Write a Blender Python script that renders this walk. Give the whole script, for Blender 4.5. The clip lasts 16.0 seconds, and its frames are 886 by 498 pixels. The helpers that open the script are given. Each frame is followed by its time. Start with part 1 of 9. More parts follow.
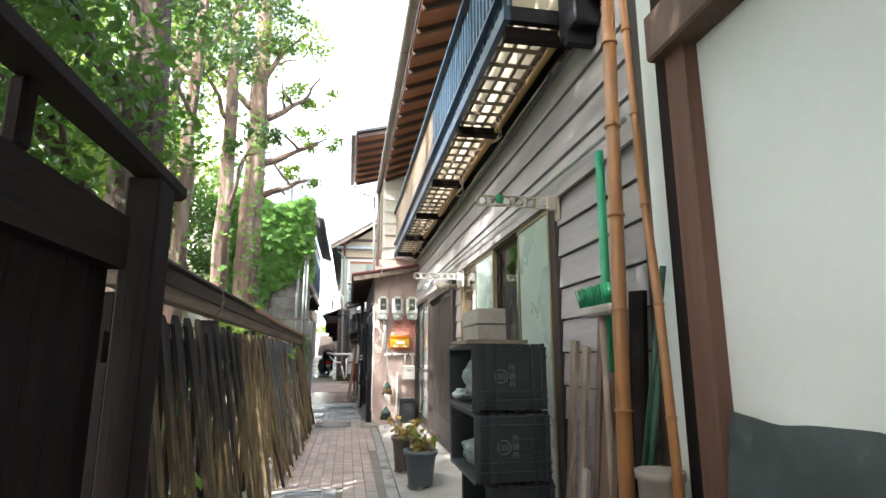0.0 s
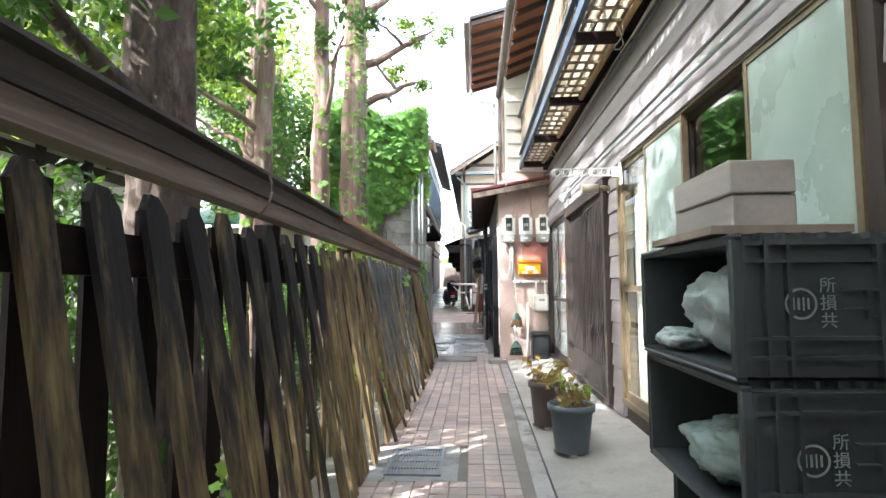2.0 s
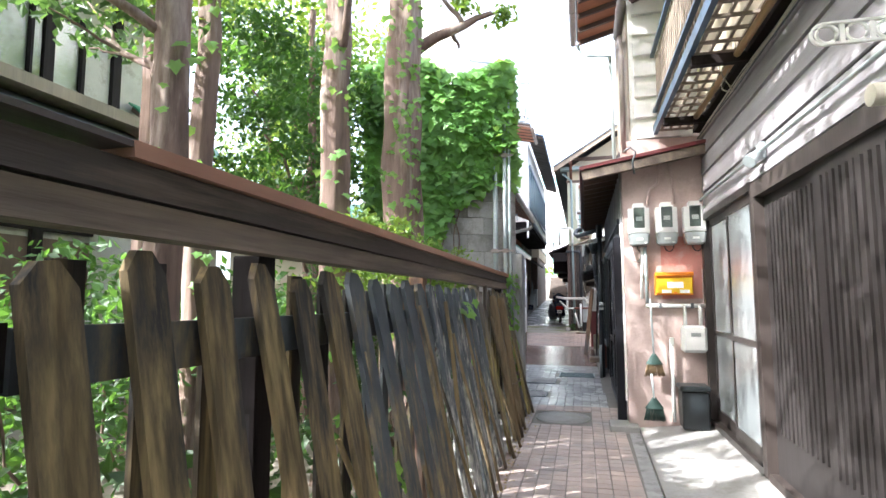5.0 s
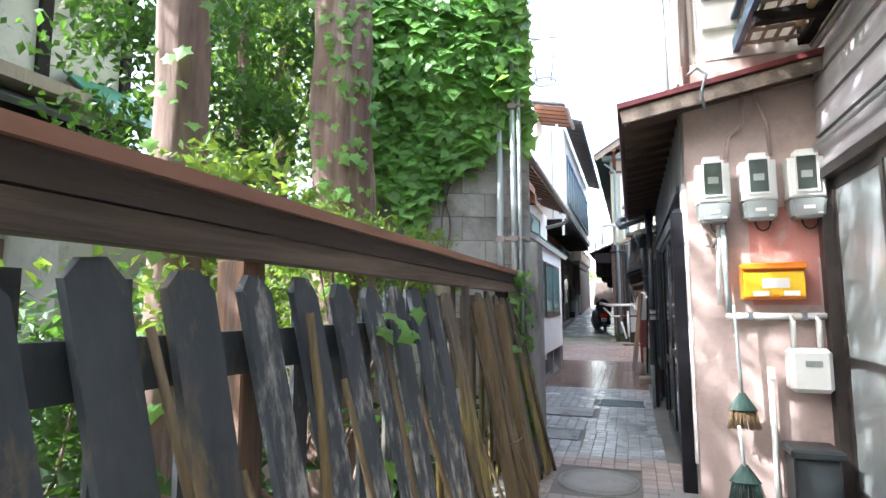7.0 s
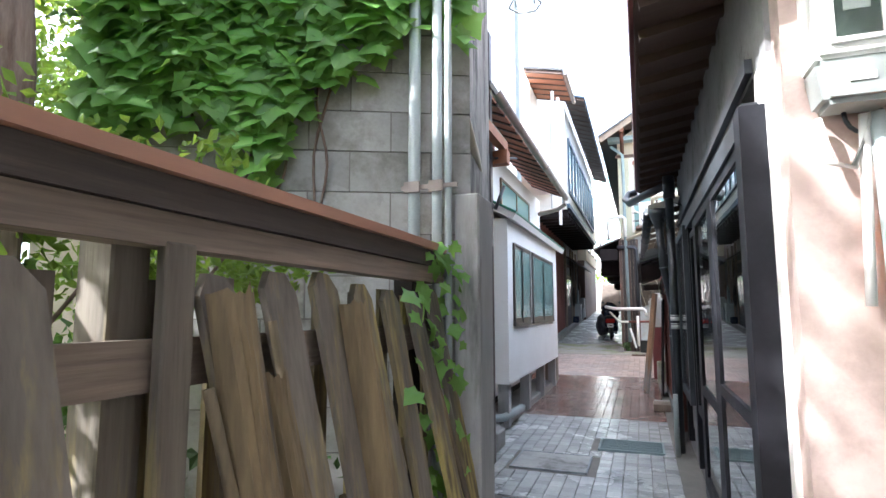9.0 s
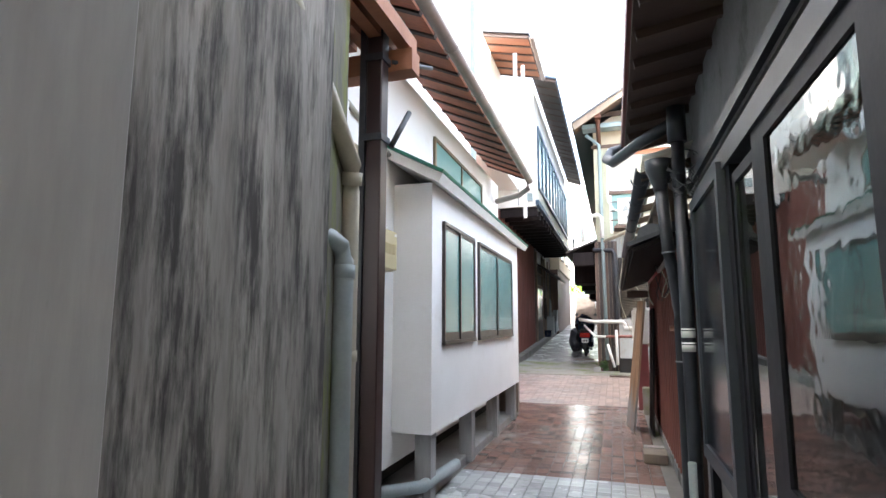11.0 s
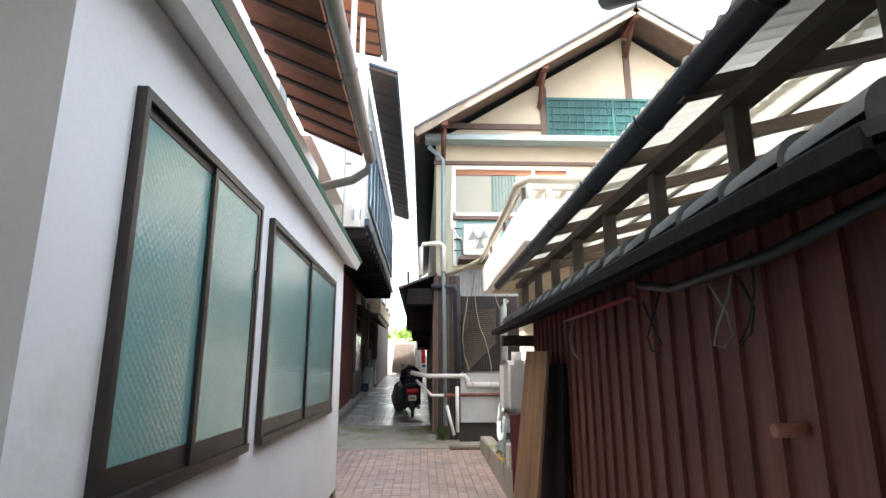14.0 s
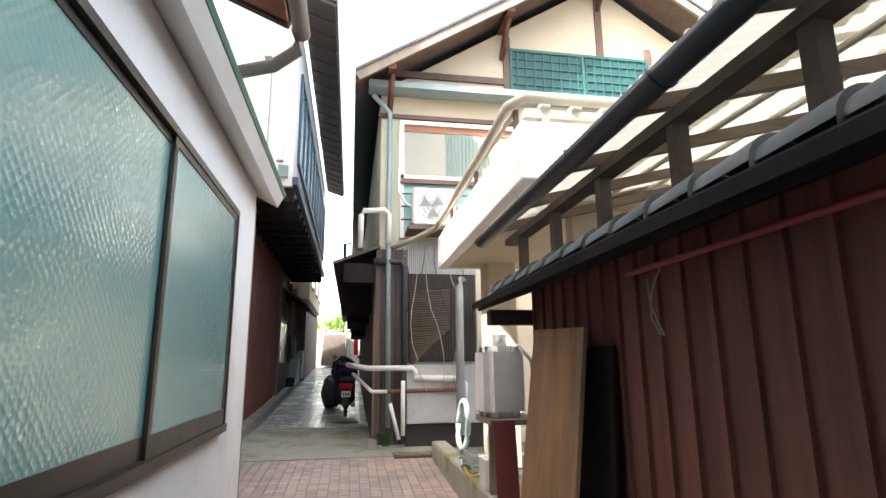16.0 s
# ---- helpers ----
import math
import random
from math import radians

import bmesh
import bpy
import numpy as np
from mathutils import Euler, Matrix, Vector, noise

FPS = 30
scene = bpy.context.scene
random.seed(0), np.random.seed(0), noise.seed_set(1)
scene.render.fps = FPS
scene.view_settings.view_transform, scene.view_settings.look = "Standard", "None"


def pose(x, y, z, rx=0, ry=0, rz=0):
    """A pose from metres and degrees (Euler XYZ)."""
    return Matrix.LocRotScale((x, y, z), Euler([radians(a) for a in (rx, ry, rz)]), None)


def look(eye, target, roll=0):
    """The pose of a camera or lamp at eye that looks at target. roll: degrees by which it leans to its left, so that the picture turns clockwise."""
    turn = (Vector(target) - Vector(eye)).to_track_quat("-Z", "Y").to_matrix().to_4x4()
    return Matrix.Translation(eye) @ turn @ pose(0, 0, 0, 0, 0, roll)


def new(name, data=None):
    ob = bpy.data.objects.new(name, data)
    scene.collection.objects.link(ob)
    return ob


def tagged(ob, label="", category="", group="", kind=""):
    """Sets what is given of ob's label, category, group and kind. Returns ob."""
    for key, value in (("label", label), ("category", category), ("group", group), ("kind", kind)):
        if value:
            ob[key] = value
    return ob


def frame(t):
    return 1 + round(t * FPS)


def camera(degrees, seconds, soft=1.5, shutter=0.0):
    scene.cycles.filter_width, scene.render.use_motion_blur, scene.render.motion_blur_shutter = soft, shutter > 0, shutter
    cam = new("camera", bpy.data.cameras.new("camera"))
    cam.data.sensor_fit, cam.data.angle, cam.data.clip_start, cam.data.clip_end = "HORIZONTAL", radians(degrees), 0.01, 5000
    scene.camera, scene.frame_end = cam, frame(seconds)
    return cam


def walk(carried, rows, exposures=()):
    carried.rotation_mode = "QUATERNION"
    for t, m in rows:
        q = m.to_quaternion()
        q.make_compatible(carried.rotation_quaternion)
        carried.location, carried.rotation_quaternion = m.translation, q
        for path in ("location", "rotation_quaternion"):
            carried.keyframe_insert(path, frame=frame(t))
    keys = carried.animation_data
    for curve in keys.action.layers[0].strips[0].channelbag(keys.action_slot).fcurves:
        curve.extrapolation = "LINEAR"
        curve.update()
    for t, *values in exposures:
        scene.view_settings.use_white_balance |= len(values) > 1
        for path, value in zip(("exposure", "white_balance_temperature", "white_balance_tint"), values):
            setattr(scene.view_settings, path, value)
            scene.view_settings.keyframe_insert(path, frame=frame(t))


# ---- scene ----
cam = camera(78.5, 16.0)
METRES, EYE, TILT, LEAN, TURN = 17.0, 1.37, 0.0, 0.0, -9.8
ROWS = [
    (0.0, 0.0, 0.0, 0.0, 0.02, 11.24, 0.11),
    (0.5, -0.0038, 0.0213, -0.0039, 3.75, 9.79, 0.33),
    (1.0, -0.0077, 0.0448, -0.0056, 8.28, 7.1, 0.25),
    (1.5, -0.0086, 0.0707, -0.0045, 10.18, 4.81, 0.55),
    (2.0, -0.0142, 0.0958, -0.0039, 12.94, 4.21, 0.41),
    (2.5, -0.0236, 0.1223, -0.0034, 14.41, 3.79, -0.04),
    (3.0, -0.0281, 0.1501, -0.0002, 16.21, 3.8, 0.27),
    (3.5, -0.0329, 0.1793, 0.002, 19.19, 3.9, 0.45),
    (4.0, -0.0362, 0.2087, 0.0056, 20.78, 4.51, 0.38),
    (6.5, -0.0591, 0.3642, 0.0086, 28.52, 5.82, 0.14),
    (7.0, -0.0638, 0.3977, 0.0081, 28.9, 5.97, 0.3),
    (7.5, -0.0731, 0.4345, 0.0086, 29.45, 5.92, 0.14),
    (8.0, -0.0779, 0.4707, 0.0081, 29.64, 6.1, 0.22),
    (8.5, -0.0849, 0.5066, 0.0077, 29.81, 6.28, 0.16),
    (9.0, -0.0915, 0.5425, 0.0072, 29.71, 6.35, 0.07),
    (11.5, -0.1343, 0.715, 0.0054, 25.88, 8.01, -0.04),
    (12.0, -0.1478, 0.7465, 0.0059, 24.18, 8.2, -0.01),
    (12.5, -0.1601, 0.7792, 0.0103, 21.49, 8.98, -0.27),
    (13.0, -0.1708, 0.8085, 0.012, 16.28, 10.63, 0.02),
    (13.5, -0.185, 0.8354, 0.0139, 11.66, 12.19, -0.21),
    (14.0, -0.1937, 0.862, 0.014, 7.58, 12.62, 0.16),
    (14.5, -0.2042, 0.8881, 0.0126, 5.39, 12.69, 0.2),
    (15.0, -0.2125, 0.913, 0.0138, 3.04, 12.63, 0.09),
    (15.5, -0.2149, 0.9406, 0.0136, 0.97, 12.22, 0.5),
    (16.0, -0.2217, 0.9684, 0.0126, 0.26, 11.83, 0.49),
]
walk(cam, [(t, pose(0, 0, EYE, TILT, LEAN, TURN) @ pose(METRES * x, METRES * y, METRES * z, 90 + pitch, roll, yaw)) for t, x, y, z, yaw, pitch, roll in ROWS],
     [(0, 3.35, 6250, 10), (0.6, 3.6, 6150, 10), (2, 3.6, 6000, 10), (4, 3.45, 5950, 10), (7, 3.5, 5750, 10), (9, 3.8, 5800, 10), (11.5, 4.1, 6250, 10), (13, 3.9, 6250, 10), (14.5, 3.3, 6400, 10), (16, 3.4, 6500, 10)])

# ---- world, sun, exposure ----
SUN_DIR = Vector((-0.60, -0.43, 0.69)).normalized()      # towards the sun
world = bpy.data.worlds.new("sky")
scene.world = world
world.use_nodes = True
wn, wl = world.node_tree.nodes, world.node_tree.links
sky = wn.new("ShaderNodeTexSky")
sky.sky_type = "NISHITA"
sky.sun_disc = False
sky.sun_elevation = math.asin(SUN_DIR.z)
sky.sun_rotation = math.atan2(SUN_DIR.x, SUN_DIR.y)
sky.dust_density, sky.air_density, sky.ozone_density = 8.0, 0.45, 0.4
haze = wn.new("ShaderNodeMix")          # thin bright haze over the whole sky
haze.data_type = "RGBA"
haze.inputs["Factor"].default_value = 0.6
haze.inputs["B"].default_value = (2.2, 2.4, 2.62, 1)
wl.new(sky.outputs[0], haze.inputs["A"])
wl.new(haze.outputs["Result"], wn["Background"].inputs[0])
wn["Background"].inputs[1].default_value = 0.15
sun = new("sun", bpy.data.lights.new("sun", "SUN"))
sun.data.energy, sun.data.angle, sun.data.color = 1.7, radians(0.6), (1.0, 0.96, 0.90)
sun.matrix_basis = look((0, 0, 30), Vector((0, 0, 30)) - SUN_DIR)


# ---- materials ----
def material(name, a, b=None, scale=6.0, rough=0.7, bump=0.15, metal=0.0, stretch=(1, 1, 1), fine=60.0,
             wear=None, wear_at=0.62, wear_scale=2.5, coat=0.0, island=0.0, spec=0.5, trans=0.0, wear_low=0.0, wear_grain=None):
    """Two-scale noise between colours a and b, an optional wear colour in patches, fine relief."""
    m = bpy.data.materials.new(name)
    m.use_nodes = True
    n, l = m.node_tree.nodes, m.node_tree.links
    bsdf = n["Principled BSDF"]
    b = b or tuple(c * 0.72 for c in a)
    tc, info = n.new("ShaderNodeTexCoord"), n.new("ShaderNodeObjectInfo")
    off = n.new("ShaderNodeVectorMath")
    off.operation = "MULTIPLY_ADD"
    comb = n.new("ShaderNodeCombineXYZ")
    for i in range(3):
        l.new(info.outputs["Random"], comb.inputs[i])
    off.inputs[1].default_value = (37.0, 53.0, 71.0)
    l.new(comb.outputs[0], off.inputs[0])
    l.new(tc.outputs["Object"], off.inputs[2])
    mp = n.new("ShaderNodeMapping")
    mp.inputs["Scale"].default_value = stretch
    l.new(off.outputs[0], mp.inputs[0])
    n1, n2 = n.new("ShaderNodeTexNoise"), n.new("ShaderNodeTexNoise")
    n1.inputs["Scale"].default_value, n1.inputs["Detail"].default_value = scale, 6.0
    n1.inputs["Roughness"].default_value = 0.62
    n2.inputs["Scale"].default_value, n2.inputs["Detail"].default_value = fine, 4.0
    l.new(mp.outputs[0], n1.inputs["Vector"])
    l.new(mp.outputs[0], n2.inputs["Vector"])
    add = n.new("ShaderNodeMath")
    add.operation = "MULTIPLY_ADD"
    add.inputs[1].default_value = 0.35
    l.new(n2.outputs[0], add.inputs[0])
    l.new(n1.outputs[0], add.inputs[2])
    ramp = n.new("ShaderNodeMapRange")
    ramp.inputs["From Min"].default_value, ramp.inputs["From Max"].default_value = 0.42, 0.92
    l.new(add.outputs[0], ramp.inputs["Value"])
    mix = n.new("ShaderNodeMix")
    mix.data_type = "RGBA"
    mix.inputs["A"].default_value, mix.inputs["B"].default_value = (*a, 1), (*b, 1)
    l.new(ramp.outputs[0], mix.inputs["Factor"])
    col = mix.outputs["Result"]
    if wear:
        n3 = n.new("ShaderNodeTexNoise")
        n3.inputs["Scale"].default_value, n3.inputs["Detail"].default_value = wear_scale, 8.0
        n3.inputs["Roughness"].default_value = 0.7
        l.new(mp.outputs[0], n3.inputs["Vector"])
        r3 = n.new("ShaderNodeMapRange")
        r3.inputs["From Min"].default_value, r3.inputs["From Max"].default_value = wear_at - 0.07, wear_at + 0.07
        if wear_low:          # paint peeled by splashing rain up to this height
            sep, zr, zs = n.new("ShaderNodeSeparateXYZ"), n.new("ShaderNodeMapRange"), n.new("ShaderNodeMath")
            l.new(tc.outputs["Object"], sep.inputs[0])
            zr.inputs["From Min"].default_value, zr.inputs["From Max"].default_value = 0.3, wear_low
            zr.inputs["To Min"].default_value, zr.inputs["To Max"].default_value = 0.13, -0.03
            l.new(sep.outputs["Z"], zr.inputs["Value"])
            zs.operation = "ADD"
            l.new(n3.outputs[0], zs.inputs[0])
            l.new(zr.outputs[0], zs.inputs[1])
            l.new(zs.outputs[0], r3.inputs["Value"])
        else:
            l.new(n3.outputs[0], r3.inputs["Value"])
        m3 = n.new("ShaderNodeMix")
        m3.data_type = "RGBA"
        l.new(r3.outputs[0], m3.inputs["Factor"])
        l.new(col, m3.inputs["A"])
        m3.inputs["B"].default_value = (*wear, 1)
        if wear_grain:          # bare wood: long dark grain between pale ridges
            g3, gm, gr = n.new("ShaderNodeTexNoise"), n.new("ShaderNodeMix"), n.new("ShaderNodeMapRange")
            g3.inputs["Scale"].default_value, g3.inputs["Detail"].default_value = 26.0, 5.0
            l.new(mp.outputs[0], g3.inputs["Vector"])
            gr.inputs["From Min"].default_value, gr.inputs["From Max"].default_value = 0.36, 0.64
            l.new(g3.outputs[0], gr.inputs["Value"])
            gm.data_type = "RGBA"
            gm.inputs["A"].default_value, gm.inputs["B"].default_value = (*wear_grain, 1), (*wear, 1)
            l.new(gr.outputs[0], gm.inputs["Factor"])
            l.new(gm.outputs["Result"], m3.inputs["B"])
        col = m3.outputs["Result"]
    if island:
        geo = n.new("ShaderNodeNewGeometry")
        both = n.new("ShaderNodeMath")
        both.operation = "ADD"
        l.new(geo.outputs["Random Per Island"], both.inputs[0])
        l.new(info.outputs["Random"], both.inputs[1])
        fr = n.new("ShaderNodeMath")
        fr.operation = "FRACT"
        l.new(both.outputs[0], fr.inputs[0])
        rr = n.new("ShaderNodeMapRange")
        rr.inputs["To Min"].default_value, rr.inputs["To Max"].default_value = 1 - island, 1 + island
        l.new(fr.outputs[0], rr.inputs["Value"])
        sc = n.new("ShaderNodeVectorMath")
        sc.operation = "SCALE"
        l.new(col, sc.inputs[0])
        l.new(rr.outputs[0], sc.inputs["Scale"])
        col = sc.outputs[0]
    l.new(col, bsdf.inputs["Base Color"])
    rg = n.new("ShaderNodeMapRange")
    rg.inputs["To Min"].default_value, rg.inputs["To Max"].default_value = max(0.02, rough - 0.12), min(1, rough + 0.12)
    l.new(n1.outputs[0], rg.inputs["Value"])
    l.new(rg.outputs[0], bsdf.inputs["Roughness"])
    bsdf.inputs["Metallic"].default_value = metal
    bsdf.inputs["Coat Weight"].default_value = coat
    bsdf.inputs["Specular IOR Level"].default_value = spec
    bsdf.inputs["Transmission Weight"].default_value = trans
    if bump:
        bp = n.new("ShaderNodeBump")
        bp.inputs["Strength"].default_value, bp.inputs["Distance"].default_value = bump, 0.01
        l.new(add.outputs[0], bp.inputs["Height"])
        l.new(bp.outputs[0], bsdf.inputs["Normal"])
    return m


def leaf_material(name, a, b, through_col):
    """Leaves: two tones by clump, light passing through the blade."""
    m = material(name, a, b, scale=1.2, rough=0.5, bump=0.1, fine=14.0, island=0.35)
    n, l = m.node_tree.nodes, m.node_tree.links
    tr, mx = n.new("ShaderNodeBsdfTranslucent"), n.new("ShaderNodeMixShader")
    tr.inputs[0].default_value = (*through_col, 1)
    mx.inputs[0].default_value = 0.4
    l.new(n["Principled BSDF"].outputs[0], mx.inputs[1])
    l.new(tr.outputs[0], mx.inputs[2])
    l.new(mx.outputs[0], n["Material Output"].inputs[0])
    return m


def glass_material(name, tint=(0.9, 0.95, 0.93), rough=0.0, ripple=0.0, scale=40.0):
    m = bpy.data.materials.new(name)
    m.use_nodes = True
    n, l = m.node_tree.nodes, m.node_tree.links
    b = n["Principled BSDF"]
    b.inputs["Base Color"].default_value = (*tint, 1)
    b.inputs["Transmission Weight"].default_value = 1.0
    b.inputs["Roughness"].default_value = rough
    b.inputs["IOR"].default_value = 1.45
    if ripple:
        tc, v, bp = n.new("ShaderNodeTexCoord"), n.new("ShaderNodeTexVoronoi"), n.new("ShaderNodeBump")
        v.inputs["Scale"].default_value = scale
        v.feature = "SMOOTH_F1"
        l.new(tc.outputs["Object"], v.inputs["Vector"])
        l.new(v.outputs["Distance"], bp.inputs["Height"])
        bp.inputs["Strength"].default_value, bp.inputs["Distance"].default_value = ripple, 0.01
        l.new(bp.outputs[0], b.inputs["Normal"])
    return m


ALONG_X, ALONG_Y, ALONG_Z = (0.08, 1, 1), (1, 0.08, 1), (1, 1, 0.08)
GROUND = material("earth", (0.10, 0.085, 0.065), (0.17, 0.15, 0.12), 3, 0.9, 0.5, fine=30, wear=(0.06, 0.08, 0.03))
CONCRETE = material("concrete", (0.36, 0.345, 0.32), (0.255, 0.245, 0.228), 2.2, 0.8, 0.25, fine=40, wear=(0.24, 0.23, 0.2), wear_at=0.6)
CONCRETE_WET = material("old_concrete", (0.40, 0.39, 0.37), (0.25, 0.245, 0.235), 4.0, 0.75, 0.35, stretch=(1, 1, 0.16), fine=35,
                        wear=(0.12, 0.115, 0.105), wear_at=0.57, wear_scale=3.2)
STAINED = material("rain_streaked_concrete", (0.40, 0.375, 0.335), (0.15, 0.14, 0.125), 7.0, 0.8, 0.9, stretch=(1, 1, 0.14), fine=60,
                   wear=(0.06, 0.055, 0.05), wear_at=0.545, wear_scale=11.0)
MOSS_WALL = material("mossy_stained_concrete", (0.17, 0.16, 0.12), (0.09, 0.085, 0.07), 6, 0.9, 0.9, stretch=(1, 1, 0.4), fine=40, wear=(0.15, 0.17, 0.04), wear_at=0.56, wear_scale=5)
MOSSY = material("mossy_concrete", (0.40, 0.38, 0.33), (0.30, 0.285, 0.24), 2.5, 0.85, 0.3, fine=40, wear=(0.20, 0.24, 0.09), wear_at=0.56, wear_scale=1.3)
TILE = material("paving_tile", (0.46, 0.35, 0.295), (0.35, 0.275, 0.24), 1.6, 0.55, 0.2, fine=55, island=0.16, wear=(0.30, 0.27, 0.25), wear_at=0.56, wear_scale=0.9)
TILE_GREY = material("grey_paving_tile", (0.50, 0.50, 0.485), (0.37, 0.375, 0.37), 1.6, 0.26, 0.25, fine=55, island=0.18, wear=(0.25, 0.25, 0.245), wear_at=0.6, wear_scale=1.3)
TILE_RED = material("wet_red_paving_tile", (0.25, 0.14, 0.105), (0.155, 0.10, 0.085), 1.6, 0.2, 0.25, fine=55, island=0.2, wear=(0.3, 0.26, 0.23), wear_at=0.6, wear_scale=1.1)
JOINT = material("tile_joint", (0.15, 0.14, 0.12), (0.22, 0.2, 0.18), 5, 0.9, 0.3)
SIDING = material("grey_siding", (0.39, 0.36, 0.37), (0.26, 0.245, 0.25), 6, 0.6, 0.5, stretch=ALONG_Y, fine=50)
DARK_TRIM = material("dark_brown_trim", (0.032, 0.024, 0.021), (0.055, 0.041, 0.034), 8, 0.6, 0.2, stretch=ALONG_Z, fine=60)
DARK_WOOD = material("black_stained_wood", (0.011, 0.009, 0.010), (0.027, 0.022, 0.021), 7, 0.7, 0.6, stretch=ALONG_Z, fine=45, spec=0.08)
DARK_BEAM = material("black_stained_beam", (0.012, 0.009, 0.009), (0.03, 0.023, 0.021), 7, 0.65, 0.5, stretch=ALONG_Y, fine=45, spec=0.08)
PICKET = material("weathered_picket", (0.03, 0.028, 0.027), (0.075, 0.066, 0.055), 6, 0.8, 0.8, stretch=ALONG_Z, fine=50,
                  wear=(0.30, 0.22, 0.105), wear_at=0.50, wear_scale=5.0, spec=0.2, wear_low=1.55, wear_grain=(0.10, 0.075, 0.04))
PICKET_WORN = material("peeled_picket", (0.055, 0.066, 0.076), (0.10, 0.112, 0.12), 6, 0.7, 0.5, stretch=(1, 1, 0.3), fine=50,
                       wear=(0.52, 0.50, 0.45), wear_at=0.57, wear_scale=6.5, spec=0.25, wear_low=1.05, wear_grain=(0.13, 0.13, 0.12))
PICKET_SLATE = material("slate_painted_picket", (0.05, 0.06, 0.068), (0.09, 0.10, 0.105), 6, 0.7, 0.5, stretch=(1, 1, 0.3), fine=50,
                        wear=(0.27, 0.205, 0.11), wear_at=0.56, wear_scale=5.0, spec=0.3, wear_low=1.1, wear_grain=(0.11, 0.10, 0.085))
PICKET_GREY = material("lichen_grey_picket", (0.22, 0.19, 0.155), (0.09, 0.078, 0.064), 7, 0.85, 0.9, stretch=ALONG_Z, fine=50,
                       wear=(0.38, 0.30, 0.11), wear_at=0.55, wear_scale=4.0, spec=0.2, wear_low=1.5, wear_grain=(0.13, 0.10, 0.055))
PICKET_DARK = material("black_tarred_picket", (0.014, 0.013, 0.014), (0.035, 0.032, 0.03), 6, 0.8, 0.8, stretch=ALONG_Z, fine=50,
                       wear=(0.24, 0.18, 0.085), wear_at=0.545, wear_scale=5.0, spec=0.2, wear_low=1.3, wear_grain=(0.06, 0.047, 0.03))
STICK = material("weathered_stick", (0.25, 0.18, 0.09), (0.07, 0.053, 0.032), 9, 0.85, 1.0, stretch=ALONG_Z, fine=50, wear=(0.05, 0.04, 0.03), wear_at=0.6)
RAIL_WOOD = material("grey_rail_wood", (0.05, 0.038, 0.030), (0.27, 0.21, 0.16), 9, 0.75, 0.9, stretch=(1, 0.05, 1), fine=70)
DARK_RAIL = material("tarred_rail_wood", (0.022, 0.017, 0.015), (0.08, 0.062, 0.05), 9, 0.75, 0.9, stretch=(1, 0.05, 1), fine=70, wear=(0.17, 0.13, 0.10), wear_at=0.6, wear_scale=6)
COPPER = material("brown_metal_cap", (0.42, 0.215, 0.135), (0.25, 0.125, 0.08), 4, 0.5, 0.2, stretch=ALONG_Y, fine=40)
WHITE_WALL = material("white_render", (0.88, 0.865, 0.835), (0.81, 0.79, 0.755), 1.5, 0.85, 0.2, fine=60, wear=(0.74, 0.71, 0.65), wear_at=0.64, wear_scale=1.2)
WHITE_PAINT = material("white_paint", (0.80, 0.79, 0.75), (0.70, 0.68, 0.62), 4, 0.5, 0.06)
CREAM = material("cream_render", (0.56, 0.485, 0.36), (0.47, 0.405, 0.30), 1.6, 0.85, 0.15, fine=50)
BLUE_WHITE = material("pale_panel", (0.70, 0.75, 0.74), (0.64, 0.69, 0.68), 1.3, 0.6, 0.08, fine=30)
PINK = material("pink_render", (0.53, 0.41, 0.36), (0.43, 0.33, 0.295), 1.8, 0.85, 0.35, fine=40, wear=(0.40, 0.31, 0.27), wear_at=0.55)
RED_BOARD = material("red_brown_boards", (0.28, 0.105, 0.078), (0.14, 0.054, 0.043), 8, 0.65, 0.6, stretch=ALONG_Z, fine=50)
RED_WOOD_DARK = material("red_brown_bracket_wood", (0.16, 0.06, 0.035), (0.085, 0.034, 0.022), 6, 0.75, 0.4, stretch=ALONG_Y, fine=40)
RED_WOOD = material("reddish_eave_wood", (0.36, 0.15, 0.075), (0.26, 0.11, 0.06), 5, 0.7, 0.3, stretch=ALONG_X, fine=40)
EAVE_RED = material("red_brown_eave_wood", (0.31, 0.085, 0.035), (0.15, 0.042, 0.02), 5, 0.7, 0.5, stretch=ALONG_X, fine=40)
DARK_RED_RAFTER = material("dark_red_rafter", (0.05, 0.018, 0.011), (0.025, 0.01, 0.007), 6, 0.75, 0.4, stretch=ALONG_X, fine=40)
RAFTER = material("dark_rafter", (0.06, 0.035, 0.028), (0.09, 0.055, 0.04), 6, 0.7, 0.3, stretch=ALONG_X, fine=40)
GREY_WOOD = material("grey_weathered_wood", (0.30, 0.24, 0.18), (0.19, 0.155, 0.125), 6, 0.85, 0.5, stretch=ALONG_Z, fine=40)
BROWN_PLANK = material("brown_plank", (0.15, 0.095, 0.07), (0.09, 0.06, 0.046), 5, 0.7, 0.4, stretch=ALONG_Z, fine=50)
TAN_BOARD = material("tan_board", (0.40, 0.225, 0.105), (0.17, 0.10, 0.052), 8, 0.7, 0.6, stretch=ALONG_Z, fine=50, wear=(0.24, 0.235, 0.225), wear_at=0.56, wear_scale=3, wear_low=0.75)
ROOF_DARK = material("dark_roof_metal", (0.04, 0.044, 0.048), (0.07, 0.074, 0.078), 4, 0.5, 0.12)
ROOF_RED = material("dark_red_metal", (0.20, 0.04, 0.04), (0.14, 0.035, 0.035), 4, 0.45, 0.1)
